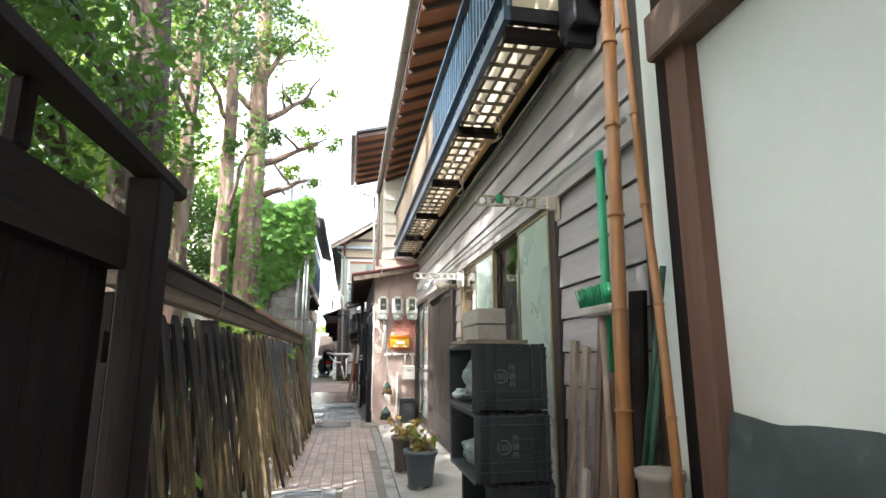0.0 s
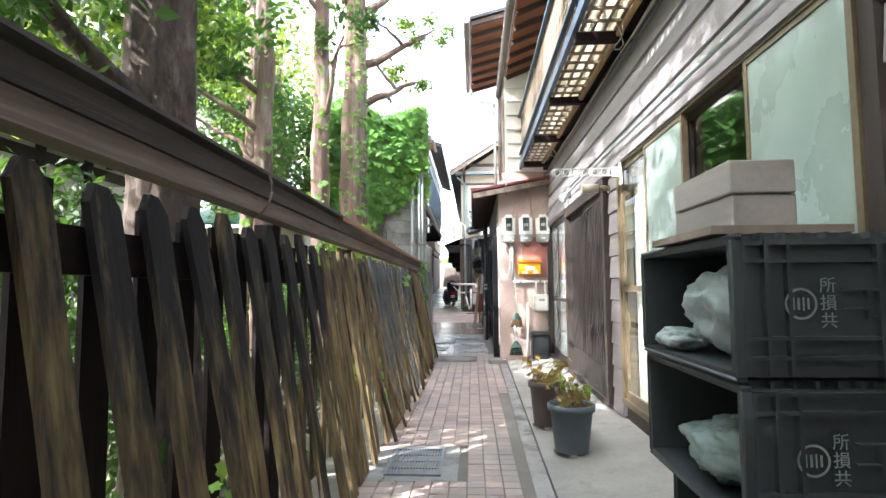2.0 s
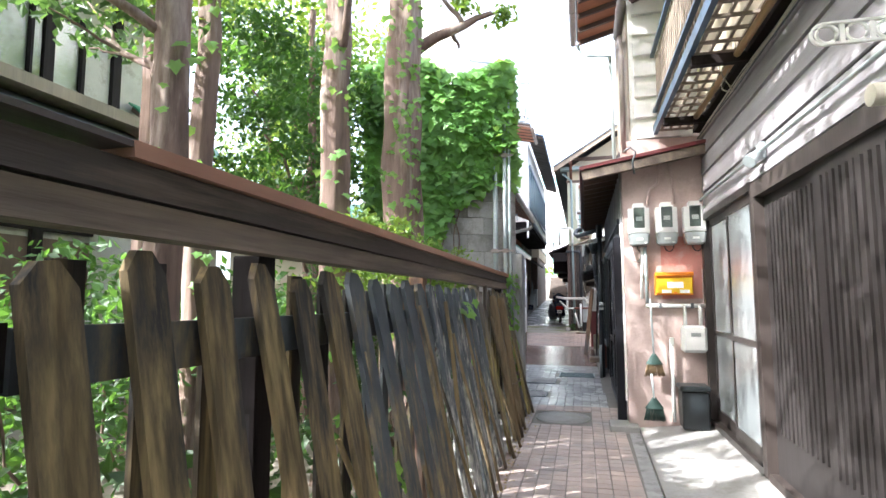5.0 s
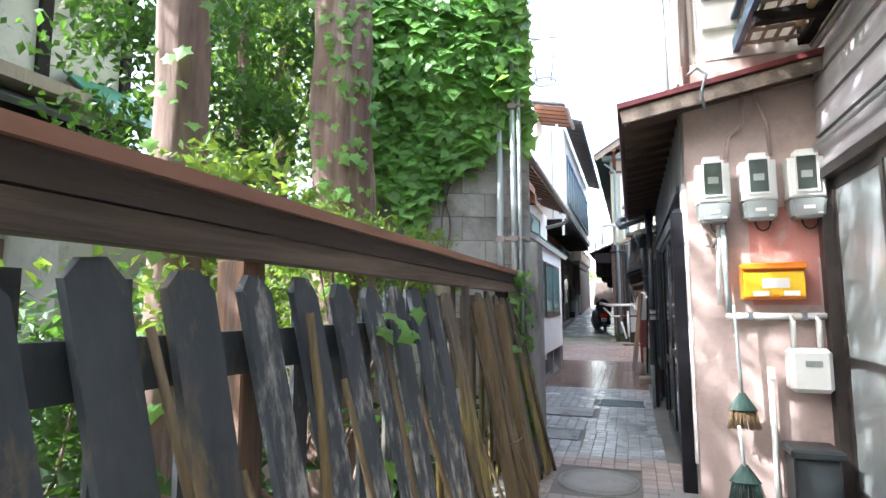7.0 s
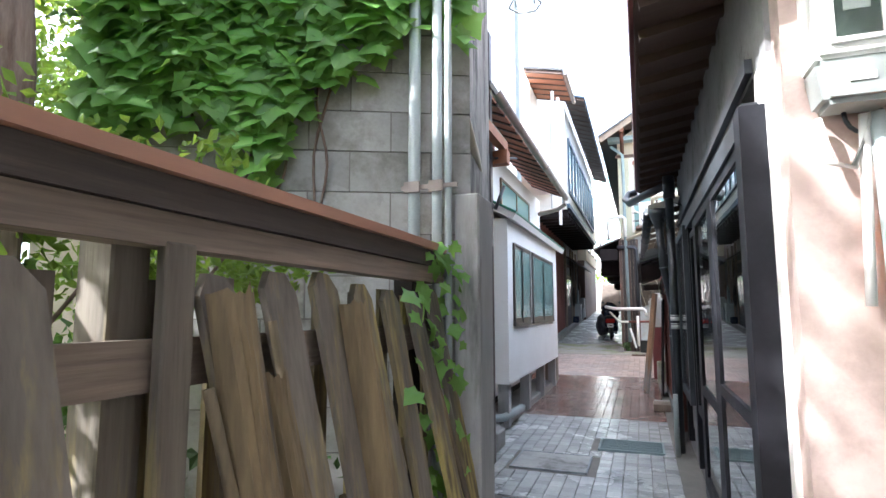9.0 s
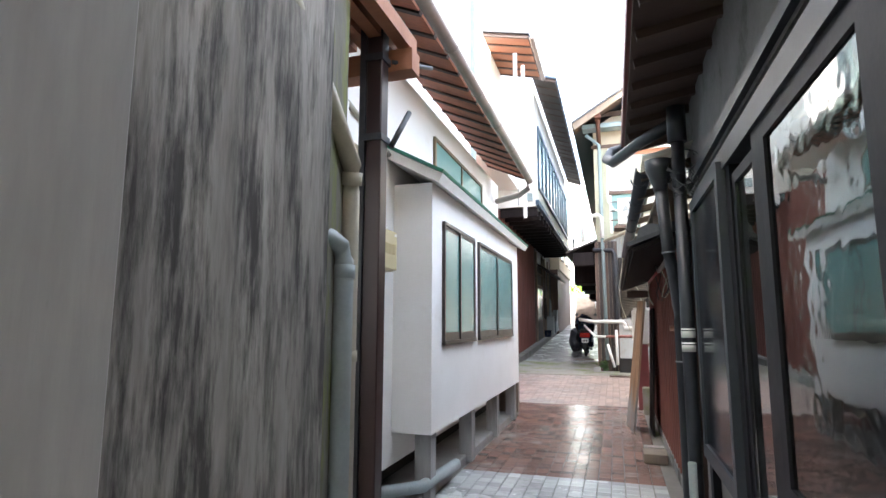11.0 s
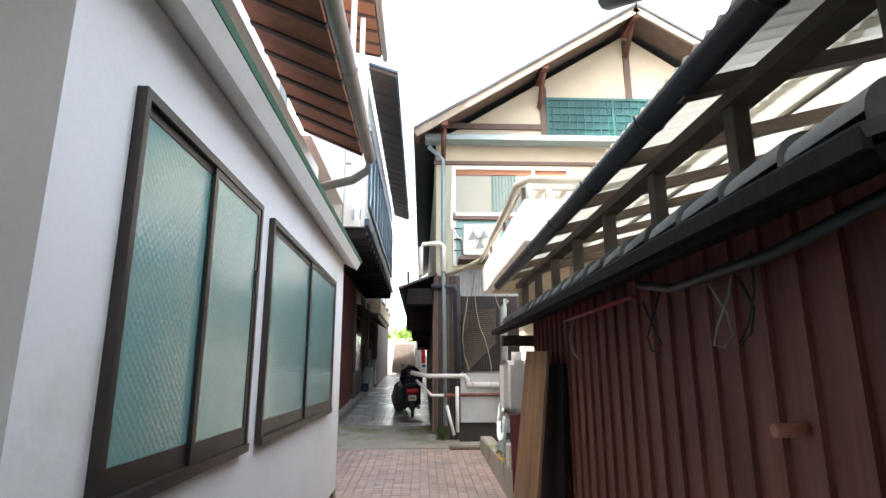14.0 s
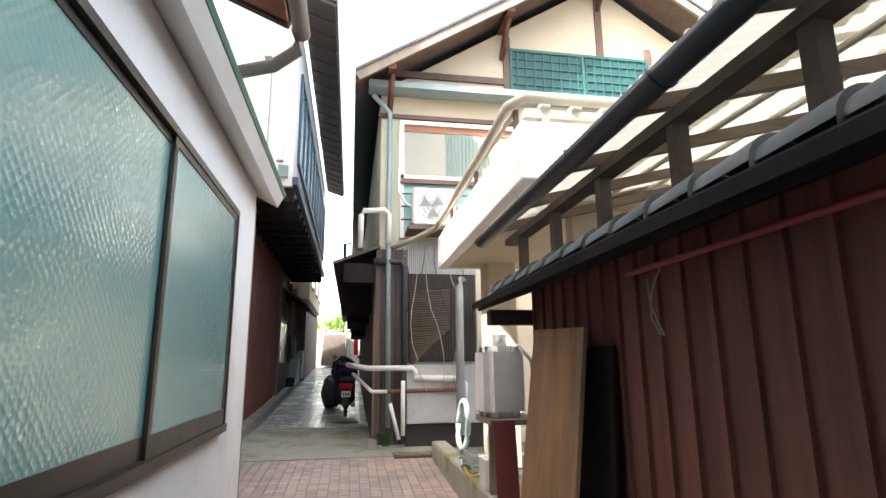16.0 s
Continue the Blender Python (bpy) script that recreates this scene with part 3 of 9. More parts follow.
# eaves: boards, rafters and a gutter
def eave(name, label, x_wall, x_edge, y0, y1, z_wall, z_edge, step, mat=RED_WOOD, cover=ROOF_DARK, gutter=PIPE_BROWN, r=0.06, side=-1, rafter=RAFTER):
    e = thing(name, label, "roof", (x_edge, (y0 + y1) / 2, z_edge))
    bm = bmesh.new()
    slab(bm, ((x_edge, y0, z_edge), (x_wall, y0, z_wall), (x_wall, y1, z_wall), (x_edge, y1, z_edge)), 0.018)
    part("soffit", bm, mat, e)
    bm = bmesh.new()
    slab(bm, ((x_edge + side * 0.03, y0 - 0.06, z_edge + 0.055), (x_wall, y0 - 0.06, z_wall + 0.055), (x_wall, y1 + 0.06, z_wall + 0.055), (x_edge + side * 0.03, y1 + 0.06, z_edge + 0.055)), 0.05)
    part("roof_cover", bm, cover, e)
    n = max(2, int((y1 - y0) / step))
    for k in range(n + 1):
        y = y0 + (y1 - y0) * k / n
        bm = bmesh.new()
        slab(bm, ((x_edge, y - 0.025, z_edge - 0.019), (x_wall, y - 0.025, z_wall - 0.019), (x_wall, y + 0.025, z_wall - 0.019), (x_edge, y + 0.025, z_edge - 0.019)), 0.07)
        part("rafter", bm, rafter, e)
    if gutter:
        bm = bmesh.new()
        half_pipe(bm, (x_edge + side * (r + 0.03), y0 - 0.05, z_edge), (x_edge + side * (r + 0.03), y1 + 0.05, z_edge - 0.03), r)
        g = part("gutter", bm, gutter, e)
        k = y0 + 0.3
        while k < y1:
            bm = bmesh.new()
            xx = x_edge + side * (r + 0.03)
            tube(bm, [(xx + (r + 0.006) * math.cos(a), k, z_edge - 0.015 - (r + 0.006) * math.sin(a)) for a in [math.pi * i / 8 for i in range(9)]], 0.006, 5)
            part("gutter_hanger", bm, gutter, g)
            k += 0.9
    return e


eave("house_eave", "deep tiled eave with red boards and dark rafters", 1.5, 0.68, -4.0, 12.3, 5.52, 5.2, 0.46)
boxes("upper_house", CREAM, tagged(thing("house_back", "plain upper storey behind the balcony", "house", (2.5, 6, 0), kind="structure"), kind="structure"),
      (X1 + 0.15, 6.0, 2.3, 11.4, 2.96, 5.4))

# balcony rack along the upper floor
balc = thing("balcony", "blue steel balcony with slatted floor and wooden fence", "balcony", (0.95, 6.9, 3.5))
ZB = 3.5
boxes("edge_beam", NAVY, balc, (0.90, 0.945, 2.95, 11.44, ZB - 0.05, ZB + 0.05))
boxes("end_beam", BLACK_FRAME, balc, (0.945, 1.40, 2.95, 3.0, ZB - 0.05, ZB + 0.05))
for k in range(4):
    x = 0.99 + k * 0.095
    boxes("floor_slat", GREY_WOOD, balc, (x - 0.012, x + 0.012, 3.0, 11.43, ZB - 0.01, ZB + 0.01))
for k in range(41):
    y = 3.12 + k * 0.205
    boxes("cross_slat", GREY_WOOD, balc, (0.945, 1.33, y - 0.014, y + 0.014, ZB - 0.032, ZB - 0.011))
bar("bamboo_pole", material("bamboo", (0.45, 0.30, 0.13), (0.36, 0.22, 0.09), 5, 0.45, 0.1, stretch=ALONG_Y), balc, [(1.31, 2.75, ZB - 0.07), (1.28, 6.9, ZB - 0.075), (1.25, 11.0, ZB - 0.07)], 0.028)
for k in range(6):
    y = 3.05 + k * 1.55
    boxes("bracket", DARK_BEAM, balc, (0.93, X1 - 0.02, y - 0.035, y + 0.035, ZB - 0.13, ZB - 0.052))
boxes("top_rail", NAVY, balc, (0.90, 0.945, 2.95, 11.44, 4.42, 4.46))
boxes("mid_rail", NAVY, balc, (0.90, 0.945, 2.95, 11.44, 3.72, 3.75))
for k in range(77):
    y = 3.0 + k * 0.11
    boxes("baluster", NAVY if y < 6.2 else GREY_WOOD, balc, (0.95, 0.968, y - 0.022, y + 0.022, 3.56, 4.42))

# ---- near white building ----
RED_POST = material("reddish_post", (0.17, 0.09, 0.06), (0.09, 0.05, 0.036), 6, 0.7, 0.6, stretch=ALONG_Z, fine=40)
wall_w = thing("wall_white_panel", "pale plaster wall with brown posts and a dark tarpaulin foot", "wall", (1.3, 1.0, 0), kind="structure")
boxes("plaster", BLUE_WHITE, wall_w, (1.36, 1.46, -4.0, 1.80, 0.05, 3.0))
boxes("brown_post", RED_POST, wall_w, (1.30, 1.42, 1.80, 1.93, 0.05, 2.62))
boxes("black_post", DARK_WOOD, wall_w, (1.33, 1.44, 1.93, 2.05, 0.05, 3.4))
boxes("side_panel", BLUE_WHITE, wall_w, (1.36, 1.45, 2.05, 2.215, 0.05, 3.6))
boxes("lintel", BROWN_PLANK, wall_w, (1.24, 1.45, -4.0, 1.98, 2.62, 2.84), bevel=0.012)

# ---- pink corner building with awning ----
DARK_SIDING = material("dusty_grey_render", (0.27, 0.262, 0.265), (0.17, 0.165, 0.165), 3, 0.85, 0.4, fine=50, wear=(0.10, 0.095, 0.09), wear_at=0.62, wear_scale=3)
X2 = 0.5
bwall = thing("wall_pink_corner", "pink rendered corner wall under a low awning", "wall", (1.0, 11.45, 0), kind="structure")
boxes("front_face", PINK, bwall, (X2 + 0.02, 1.56, 11.40, 11.52, 0.02, 3.4))
boxes("painted_patch", material("faded_red_wash", (0.50, 0.21, 0.17), (0.42, 0.20, 0.165), 2.2, 0.85, 0.3, fine=40, wear=(0.50, 0.36, 0.31), wear_at=0.6), bwall, (0.93, 1.54, 11.397, 11.3995, 1.84, 2.22), (0.93, 1.36, 11.397, 11.3995, 1.5, 1.84))
boxes("side_top", DARK_SIDING, bwall, (X2, X2 + 0.12, 11.52, 16.2, 2.42, 3.3))
boxes("side_ledge", PIPE_DARK, bwall, (X2 - 0.03, X2 - 0.001, 11.75, 16.2, 2.44, 2.50))
boxes("side_foot", CONCRETE, bwall, (X2 + 0.01, X2 + 0.13, 11.52, 16.2, 0.0, 0.30))
boxes("side_near", WHITE_WALL, bwall, (X2, X2 + 0.12, 11.52, 11.75, 0.30, 2.42))
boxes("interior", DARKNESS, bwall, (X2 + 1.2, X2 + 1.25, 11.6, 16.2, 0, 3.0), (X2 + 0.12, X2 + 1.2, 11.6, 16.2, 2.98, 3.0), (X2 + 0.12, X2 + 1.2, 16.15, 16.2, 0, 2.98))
aw = thing("awning", "lean-to awning with dark rafters and red metal edge", "awning", (0.1, 13.9, 3.0))
bm = bmesh.new()
slab(bm, ((0.06, 11.15, 3.0), (1.45, 11.15, 3.24), (1.45, 16.7, 3.24), (0.06, 16.7, 3.0)), 0.02)
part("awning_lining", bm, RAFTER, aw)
bm = bmesh.new()
slab(bm, ((0.03, 11.10, 3.045), (1.45, 11.10, 3.285), (1.45, 16.75, 3.285), (0.03, 16.75, 3.045)), 0.04)
part("metal_roof", bm, ROOF_RED, aw)
bm = bmesh.new()
slab(bm, ((0.05, 11.12, 2.99), (1.44, 11.12, 3.23), (1.44, 11.15, 3.23), (0.05, 11.15, 2.99)), 0.10)
part("barge_board", bm, RAIL_WOOD, aw)
for k in range(17):
    y = 11.35 + k * 0.33
    bm = bmesh.new()
    slab(bm, ((0.08, y - 0.02, 2.982), (1.40, y - 0.02, 3.21), (1.40, y + 0.02, 3.21), (0.08, y + 0.02, 2.982)), 0.05)
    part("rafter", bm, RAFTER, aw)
upper_b = thing("upper_storey", "upper storey with pale boards above the awning", "house", (2, 13.5, 3.3), kind="structure")
boxes("front_boards", WHITE_PAINT, upper_b, (0.66, 4.0, 11.46, 11.58, 3.3, 5.75))
boxes("side_boards", GREY_WOOD, upper_b, (0.64, 0.76, 11.58, 13.6, 3.3, 5.75))
boxes("far_end", CREAM, upper_b, (0.66, 4.0, 13.48, 13.6, 3.3, 5.75))
eave("upper_eave", "small upper eave with red boards and pale edge", 1.0, 0.06, 10.6, 13.75, 6.1, 5.85, 0.4, gutter=PIPE_BROWN, r=0.05)

# door row along the alley side of the corner building
frame_b = thing("door_3", "row of dark framed glass sliding doors", "door", (X2, 13.9, 0.1), kind="structure")
boxes("near_post", BLACK_FRAME, frame_b, (X2 - 0.09, X2 + 0.02, 11.58, 11.70, 0.05, 2.25))
boxes("head_beam", PIPE_DARK, frame_b, (X2 - 0.06, X2 + 0.08, 11.70, 15.62, 2.20, 2.30))
boxes("sill", PIPE_DARK, frame_b, (X2 - 0.05, X2 + 0.08, 11.70, 14.05, 0.10, 0.16))
for y in (13.02, 14.05, 14.58, 15.62):
    boxes("post", BLACK_FRAME, frame_b, (X2 - 0.045, X2 + 0.05, y - 0.05, y + 0.05, 0.16, 2.20))
RIPPLE = glass_material("rippled_glass", (0.35, 0.5, 0.48), 0.03, 0.05, 18)
sash(frame_b, X2 - 0.03, 11.75, 12.97, 0.16, 2.2, BLACK_FRAME, GLASS, 0.06, 1.0, "sliding_door")
sash(frame_b, X2 - 0.03, 13.07, 14.0, 0.16, 2.2, BLACK_FRAME, RIPPLE, 0.07, 0.85, "sliding_door")
sash(frame_b, X2 - 0.02, 14.1, 14.53, 0.62, 2.15, BLACK_FRAME, GLASS, 0.05, name="sliding_window")
SLATE_FRAME = material("slate_painted_frame", (0.028, 0.034, 0.042), (0.045, 0.053, 0.062), 5, 0.45, 0.08)
SMOKED = material("smoked_dark_glass", (0.008, 0.012, 0.016), (0.012, 0.016, 0.020), 1.5, 0.14, 0.0, spec=0.16)
leaf = boxes("screen_leaf", SLATE_FRAME, frame_b, (X2 - 0.085, X2 - 0.045, 14.62, 14.68, 0.66, 2.24), (X2 - 0.085, X2 - 0.045, 15.52, 15.58, 0.66, 2.24), (X2 - 0.085, X2 - 0.045, 14.68, 15.52, 2.17, 2.24), (X2 - 0.085, X2 - 0.045, 14.68, 15.52, 0.66, 0.74))
boxes("screen_glass", SMOKED, leaf, (X2 - 0.07, X2 - 0.06, 14.68, 15.52, 0.74, 2.17))
boxes("low_wall", CONCRETE, frame_b, (X2, X2 + 0.1, 14.05, 16.1, 0.30, 0.62))
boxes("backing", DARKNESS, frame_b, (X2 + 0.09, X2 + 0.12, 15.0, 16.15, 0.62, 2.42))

# ---- red shed ----
shed = thing("shed", "low shed of red-brown vertical boards with battens", "shed", (0.55, 18.5, 0))
XS = 0.47
WORN_BOARD = material("peeled_red_boards", (0.17, 0.07, 0.055), (0.11, 0.05, 0.042), 5, 0.75, 0.4, stretch=ALONG_Z, fine=50, wear=(0.40, 0.38, 0.35), wear_at=0.5, wear_scale=6)
rnd = random.Random(8)
for k in range(24):
    y = 16.3 + k * 0.188
    h = 0.45 + 0.22 * math.sin(k * 0.7) + rnd.uniform(-0.08, 0.08)
    boxes("board", RED_BOARD, shed, (XS, XS + 0.02, y + 0.004, y + 0.184, h, 2.12))
    boxes("worn_board", WORN_BOARD, shed, (XS, XS + 0.02, y + 0.004, y + 0.184, 0.10, h))
for k in range(25):
    y = 16.3 + k * 0.188
    boxes("batten", RED_BOARD, shed, (XS - 0.024, XS - 0.001, y - 0.016, y + 0.016, 0.10, 2.12))
boxes("shed_core", RAFTER, shed, (XS + 0.02, 2.3, 16.25, 20.8, 0.05, 2.13))
bm = bmesh.new()
slab(bm, ((0.06, 15.88, 2.0), (0.9, 15.88, 2.30), (0.9, 21.0, 2.30), (0.06, 21.0, 2.0)), 0.03)
part("eave_lining", bm, DARK_WOOD, shed)
bm = bmesh.new()
slab(bm, ((0.02, 15.86, 2.035), (0.9, 15.86, 2.345), (0.9, 21.02, 2.345), (0.02, 21.02, 2.035)), 0.03)
part("eave_cover", bm, ROOF_DARK, shed)
boxes("eave_fascia", DARK_WOOD, shed, (0.02, 0.04, 15.86, 21.02, 1.985, 2.03))

# ---- gable house at the bend ----
YG = 26.3
gh = thing("gable_house", "old two-storey house with cream plaster gable and brown timbers", "house", (3, 30, 0.2))
bm = bmesh.new()
prof = [(-0.45, 0.1), (8.0, 0.1), (8.0, 6.6), (4.0, 9.35), (-0.45, 6.6)]
a = [bm.verts.new((x, YG, z)) for x, z in prof]
b = [bm.verts.new((x, 44.0, z)) for x, z in prof]
bm.faces.new(a)
bm.faces.new(b[::-1])
for i in range(5):
    bm.faces.new((a[i], b[i], b[(i + 1) % 5], a[(i + 1) % 5]))
part("wall_body", bm, CREAM, gh)
for s, e in ((-1, -0.95), (1, 8.95)):
    ze = 9.62 - (4.0 + 0.95) * 0.62
    bm = bmesh.new()
    slab(bm, ((e, YG - 0.85, ze), (4.0, YG - 0.85, 9.62), (4.0, 44.5, 9.62), (e, 44.5, ze)) if s < 0 else ((4.0, YG - 0.85, 9.62), (e, YG - 0.85, ze), (e, 44.5, ze), (4.0, 44.5, 9.62)), 0.05)
    part("roof_slope", bm, ROOF_DARK, gh)
    bm = bmesh.new()
    q = ((e, YG - 0.82, ze - 0.055), (4.0, YG - 0.82, 9.565), (4.0, YG - 0.76, 9.565), (e, YG - 0.76, ze - 0.055))
    slab(bm, q if s < 0 else q[::-1], 0.16)
    part("barge_board", bm, GREY_WOOD, gh)
    bm = bmesh.new()
    q = ((e, YG - 0.76, ze - 0.056), (4.0, YG - 0.76, 9.564), (4.0, YG - 0.01, 9.564), (e, YG - 0.01, ze - 0.056))
    slab(bm, q if s < 0 else q[::-1], 0.02)
    part("soffit", bm, BROWN_PLANK, gh)
for z0, z1 in ((6.9, 7.02), (6.05, 6.13), (7.02, 7.03)):
    boxes("timber", BROWN_PLANK, gh, (-0.5, 8.0, YG - 0.05, YG - 0.002, z0, z1))
for x in (2.0, 5.05):
    boxes("timber_post", BROWN_PLANK, gh, (x - 0.07, x + 0.07, YG - 0.055, YG - 0.002, 6.62, 7.95))
boxes("king_post", BROWN_PLANK, gh, (3.93, 4.07, YG - 0.05, YG - 0.002, 7.7, 9.2))
boxes("roof_ledge", PIPE_GREEN, gh, (-0.7, 8.2, YG - 0.42, YG - 0.06, 6.48, 6.60))
NET = material("green_net", (0.014, 0.075, 0.075), (0.01, 0.05, 0.053), 3, 0.6, 0.2, fine=90)
TEAL_BAR = material("teal_window_bar", (0.02, 0.10, 0.085), (0.016, 0.075, 0.065), 4, 0.45, 0.08)
gw = boxes("gable_window", NET, gh, (2.07, 4.98, YG - 0.06, YG - 0.03, 6.72, 7.66))
boxes("window_frame", TEAL_BAR, gw, (2.05, 5.0, YG - 0.09, YG - 0.061, 7.62, 7.68), (2.05, 5.0, YG - 0.09, YG - 0.061, 6.68, 6.74), (3.55, 3.61, YG - 0.09, YG - 0.061, 6.74, 7.62),
      (2.05, 2.1, YG - 0.09, YG - 0.061, 6.74, 7.62), (4.95, 5.0, YG - 0.09, YG - 0.061, 6.74, 7.62))

for k in range(16):
    x = 2.2 + k * 0.18
    boxes("window_bar", TEAL_BAR, gw, (x - 0.012, x + 0.012, YG - 0.088, YG - 0.062, 6.74, 7.62))
for k in range(4):
    z = 6.92 + k * 0.18
    boxes("window_bar", TEAL_BAR, gw, (2.1, 4.95, YG - 0.0875, YG - 0.0625, z - 0.01, z + 0.01))
for x in (-0.3, 1.9, 4.0, 6.1):
    z1 = 9.50 - abs(x - 4.0) * 0.62
    boxes("purlin_end", RED_WOOD_DARK, gh, (x - 0.07, x + 0.07, YG - 0.78, YG - 0.002, z1 - 0.20, z1 - 0.04))
    bm = bmesh.new()
    tube(bm, [(x, YG - 0.60, z1 - 0.19), (x, YG - 0.02, z1 - 0.75)], 0.055, 4)
    part("gable_brace", bm, RED_WOOD_DARK, gh)

# ---- left side: block wall and lean-to ----
blk = thing("block_wall", "tall grey concrete block wall with ivy on its upper part", "wall", (-2.3, 12.3, 0), kind="structure")
CW, CH = 0.47, 0.24


def wall_y(x):
    """Front of the block wall, which stands askew to the alley."""
    return 12.13 + 0.47 * (x + 1.3)


ASKEW = Matrix.Translation((-0.87, wall_y(-0.87), 0)) @ Matrix.Rotation(math.atan(0.47), 4, "Z")
BLOCK = material("concrete_block", (0.40, 0.385, 0.36), (0.27, 0.26, 0.24), 4, 0.85, 0.5, fine=45, island=0.12, wear=(0.20, 0.19, 0.165), wear_at=0.56)
bm = bmesh.new()
box(bm, -1.98, 0.0, 0.011, 0.17, 0, 4.55, ASKEW)
part("wall_core", bm, JOINT, blk)
for r in range(19):
    for c in range(6):
        x1 = -c * CW + (CW / 2 if r % 2 else 0)
        x0 = max(x1 - CW + 0.008, -1.98)
        x1 = min(x1, 0.0)
        if x1 - x0 < 0.05 or (r > 14 and x1 < -0.6):
            continue
        bm = bmesh.new()
        box(bm, x0, x1, 0, 0.012, r * CH + 0.004, (r + 1) * CH - 0.004, ASKEW)
        part("block", bm, BLOCK, blk)
bm = bmesh.new()
box(bm, -2.06, -1.981, -0.04, 0.2, 0, 3.7, ASKEW)
part("end_post", bm, CONCRETE_WET, blk)
boxes("pillar", CONCRETE_WET, blk, (-0.90, -0.76, 12.12, 12.40, 0, 2.12), bevel=0.01)
lwall = thing("wall_stained_concrete", "streaked dark-stained concrete wall along the alley", "wall", (-1.1, 13.2, 0), kind="structure")
boxes("wall_body", STAINED, lwall, (-1.35, -1.08, 12.41, 13.56, 0.752, 4.5), bevel=0.006)
bm = bmesh.new()
ring = [(-1.084, 13.562), (-1.35, 13.562), (-1.37, 14.16), (-1.335, 14.16), (-1.22, 13.80)]
lo = [bm.verts.new((x, y, 0)) for x, y in ring]
hi = [bm.verts.new((x, y, 4.45)) for x, y in ring]
bm.faces.new(lo)
bm.faces.new(hi[::-1])
for i in range(5):
    bm.faces.new((lo[i], hi[i], hi[(i + 1) % 5], lo[(i + 1) % 5]))
bmesh.ops.recalc_face_normals(bm, faces=bm.faces)
part("wall_end", bm, MOSS_WALL, lwall, "mossy rounded wall end")
boxes("wall_base", STAINED, lwall, (-1.35, -1.077, 12.41, 13.56, 0, 0.748), bevel=0.006)

# ---- white bay house ----
XB = -1.53
bay = thing("bay_house", "white rendered house with a low projecting bay and green-edged roof", "house", (-2.2, 18, 0.5))
boxes("main_wall", WHITE_WALL, bay, (-2.2, -1.88, 15.14, 20.6, 0.3, 3.75))
bayb = boxes("bay_body", WHITE_WALL, bay, (-1.88, XB, 16.1, 20.35, 0.56, 2.66))
bm = bmesh.new()
slab(bm, ((-1.38, 15.92, 2.68), (-1.38, 20.5, 2.68), (-1.95, 20.5, 2.98), (-1.95, 15.92, 2.98)), 0.08)
part("bay_roof", bm, WHITE_PAINT, bay)
bm = bmesh.new()
slab(bm, ((-1.365, 15.90, 2.705), (-1.365, 20.52, 2.705), (-1.95, 20.52, 3.012), (-1.95, 15.90, 3.012)), 0.025)
part("bay_roof_metal", bm, GREEN_METAL, bay)
for i, (y0, y1) in enumerate(((16.38, 17.50), (17.70, 19.75))):
    w = boxes("window_frame", ALU_DARK, bay, (XB, XB + 0.03, y0, y1, 2.34, 2.37), (XB, XB + 0.038, y0, y1, 1.27, 1.305), (XB, XB + 0.03, y0, y0 + 0.025, 1.305, 2.34), (XB, XB + 0.03, y1 - 0.025, y1, 1.305, 2.34))
    m = (y0 + y1) / 2
    for a, b, dx in ((y0 + 0.025, m + 0.03, 0.006), (m - 0.03, y1 - 0.025, 0.019)):
        s = boxes("sash", ALU_DARK, w, (XB + dx - 0.005, XB + dx + 0.006, a, a + 0.032, 1.306, 2.339), (XB + dx - 0.005, XB + dx + 0.006, b - 0.032, b, 1.306, 2.339), (XB + dx - 0.005, XB + dx + 0.006, a + 0.032, b - 0.032, 1.306, 1.375), (XB + dx - 0.005, XB + dx + 0.006, a + 0.032, b - 0.032, 2.31, 2.339))
        boxes("pane", FROST_PRESSED, s, (XB + dx - 0.004, XB + dx + 0.002, a + 0.032, b - 0.032, 1.375, 2.31))
        boxes("sash_catch", BLACK_PLASTIC, s, (XB + dx + 0.0065, XB + dx + 0.013, b - 0.026, b - 0.008, 1.95, 2.05))
eave("bay_house_eave", "sloping eave with red-brown boards and a grey gutter", -1.95, -1.36, 14.6, 20.1, 3.98, 3.72, 0.33, mat=EAVE_RED, rafter=DARK_RED_RAFTER, gutter=PIPE_BROWN, r=0.055, side=1)

# far left houses
fl = thing("dark_left_house", "dark house with red boards and blue-trimmed upper floor", "house", (-2.5, 26, 0.2))
boxes("lower_wall", RED_BOARD, fl, (-4.5, -2.95, 20.7, 32.7, 0.1, 4.5))
boxes("lower_dark", DARK_TRIM, fl, (-4.5, -2.93, 32.7, 38, 0.1, 4.5))
boxes("upper_wall", WHITE_PAINT, fl, (-4.5, -1.95, 25.9, 36, 4.52, 7.72))
fl2 = thing("tall_white_building", "tall pale building with metal frames behind the block wall", "building", (-4, 18, 0))
boxes("body", WHITE_WALL, fl2, (-3.7, -2.3, 13.5, 20.6, 0, 8.2), (-7.0, -2.4, 22.5, 38, 5, 10.0))

# ---- fence ----
fence = thing("fence", "weathered dark wooden picket fence with a metal-capped top rail", "fence", (-0.95, 7.2, 0))


def fx(y):
    return -0.985 - 0.002 * (y - 7.0)


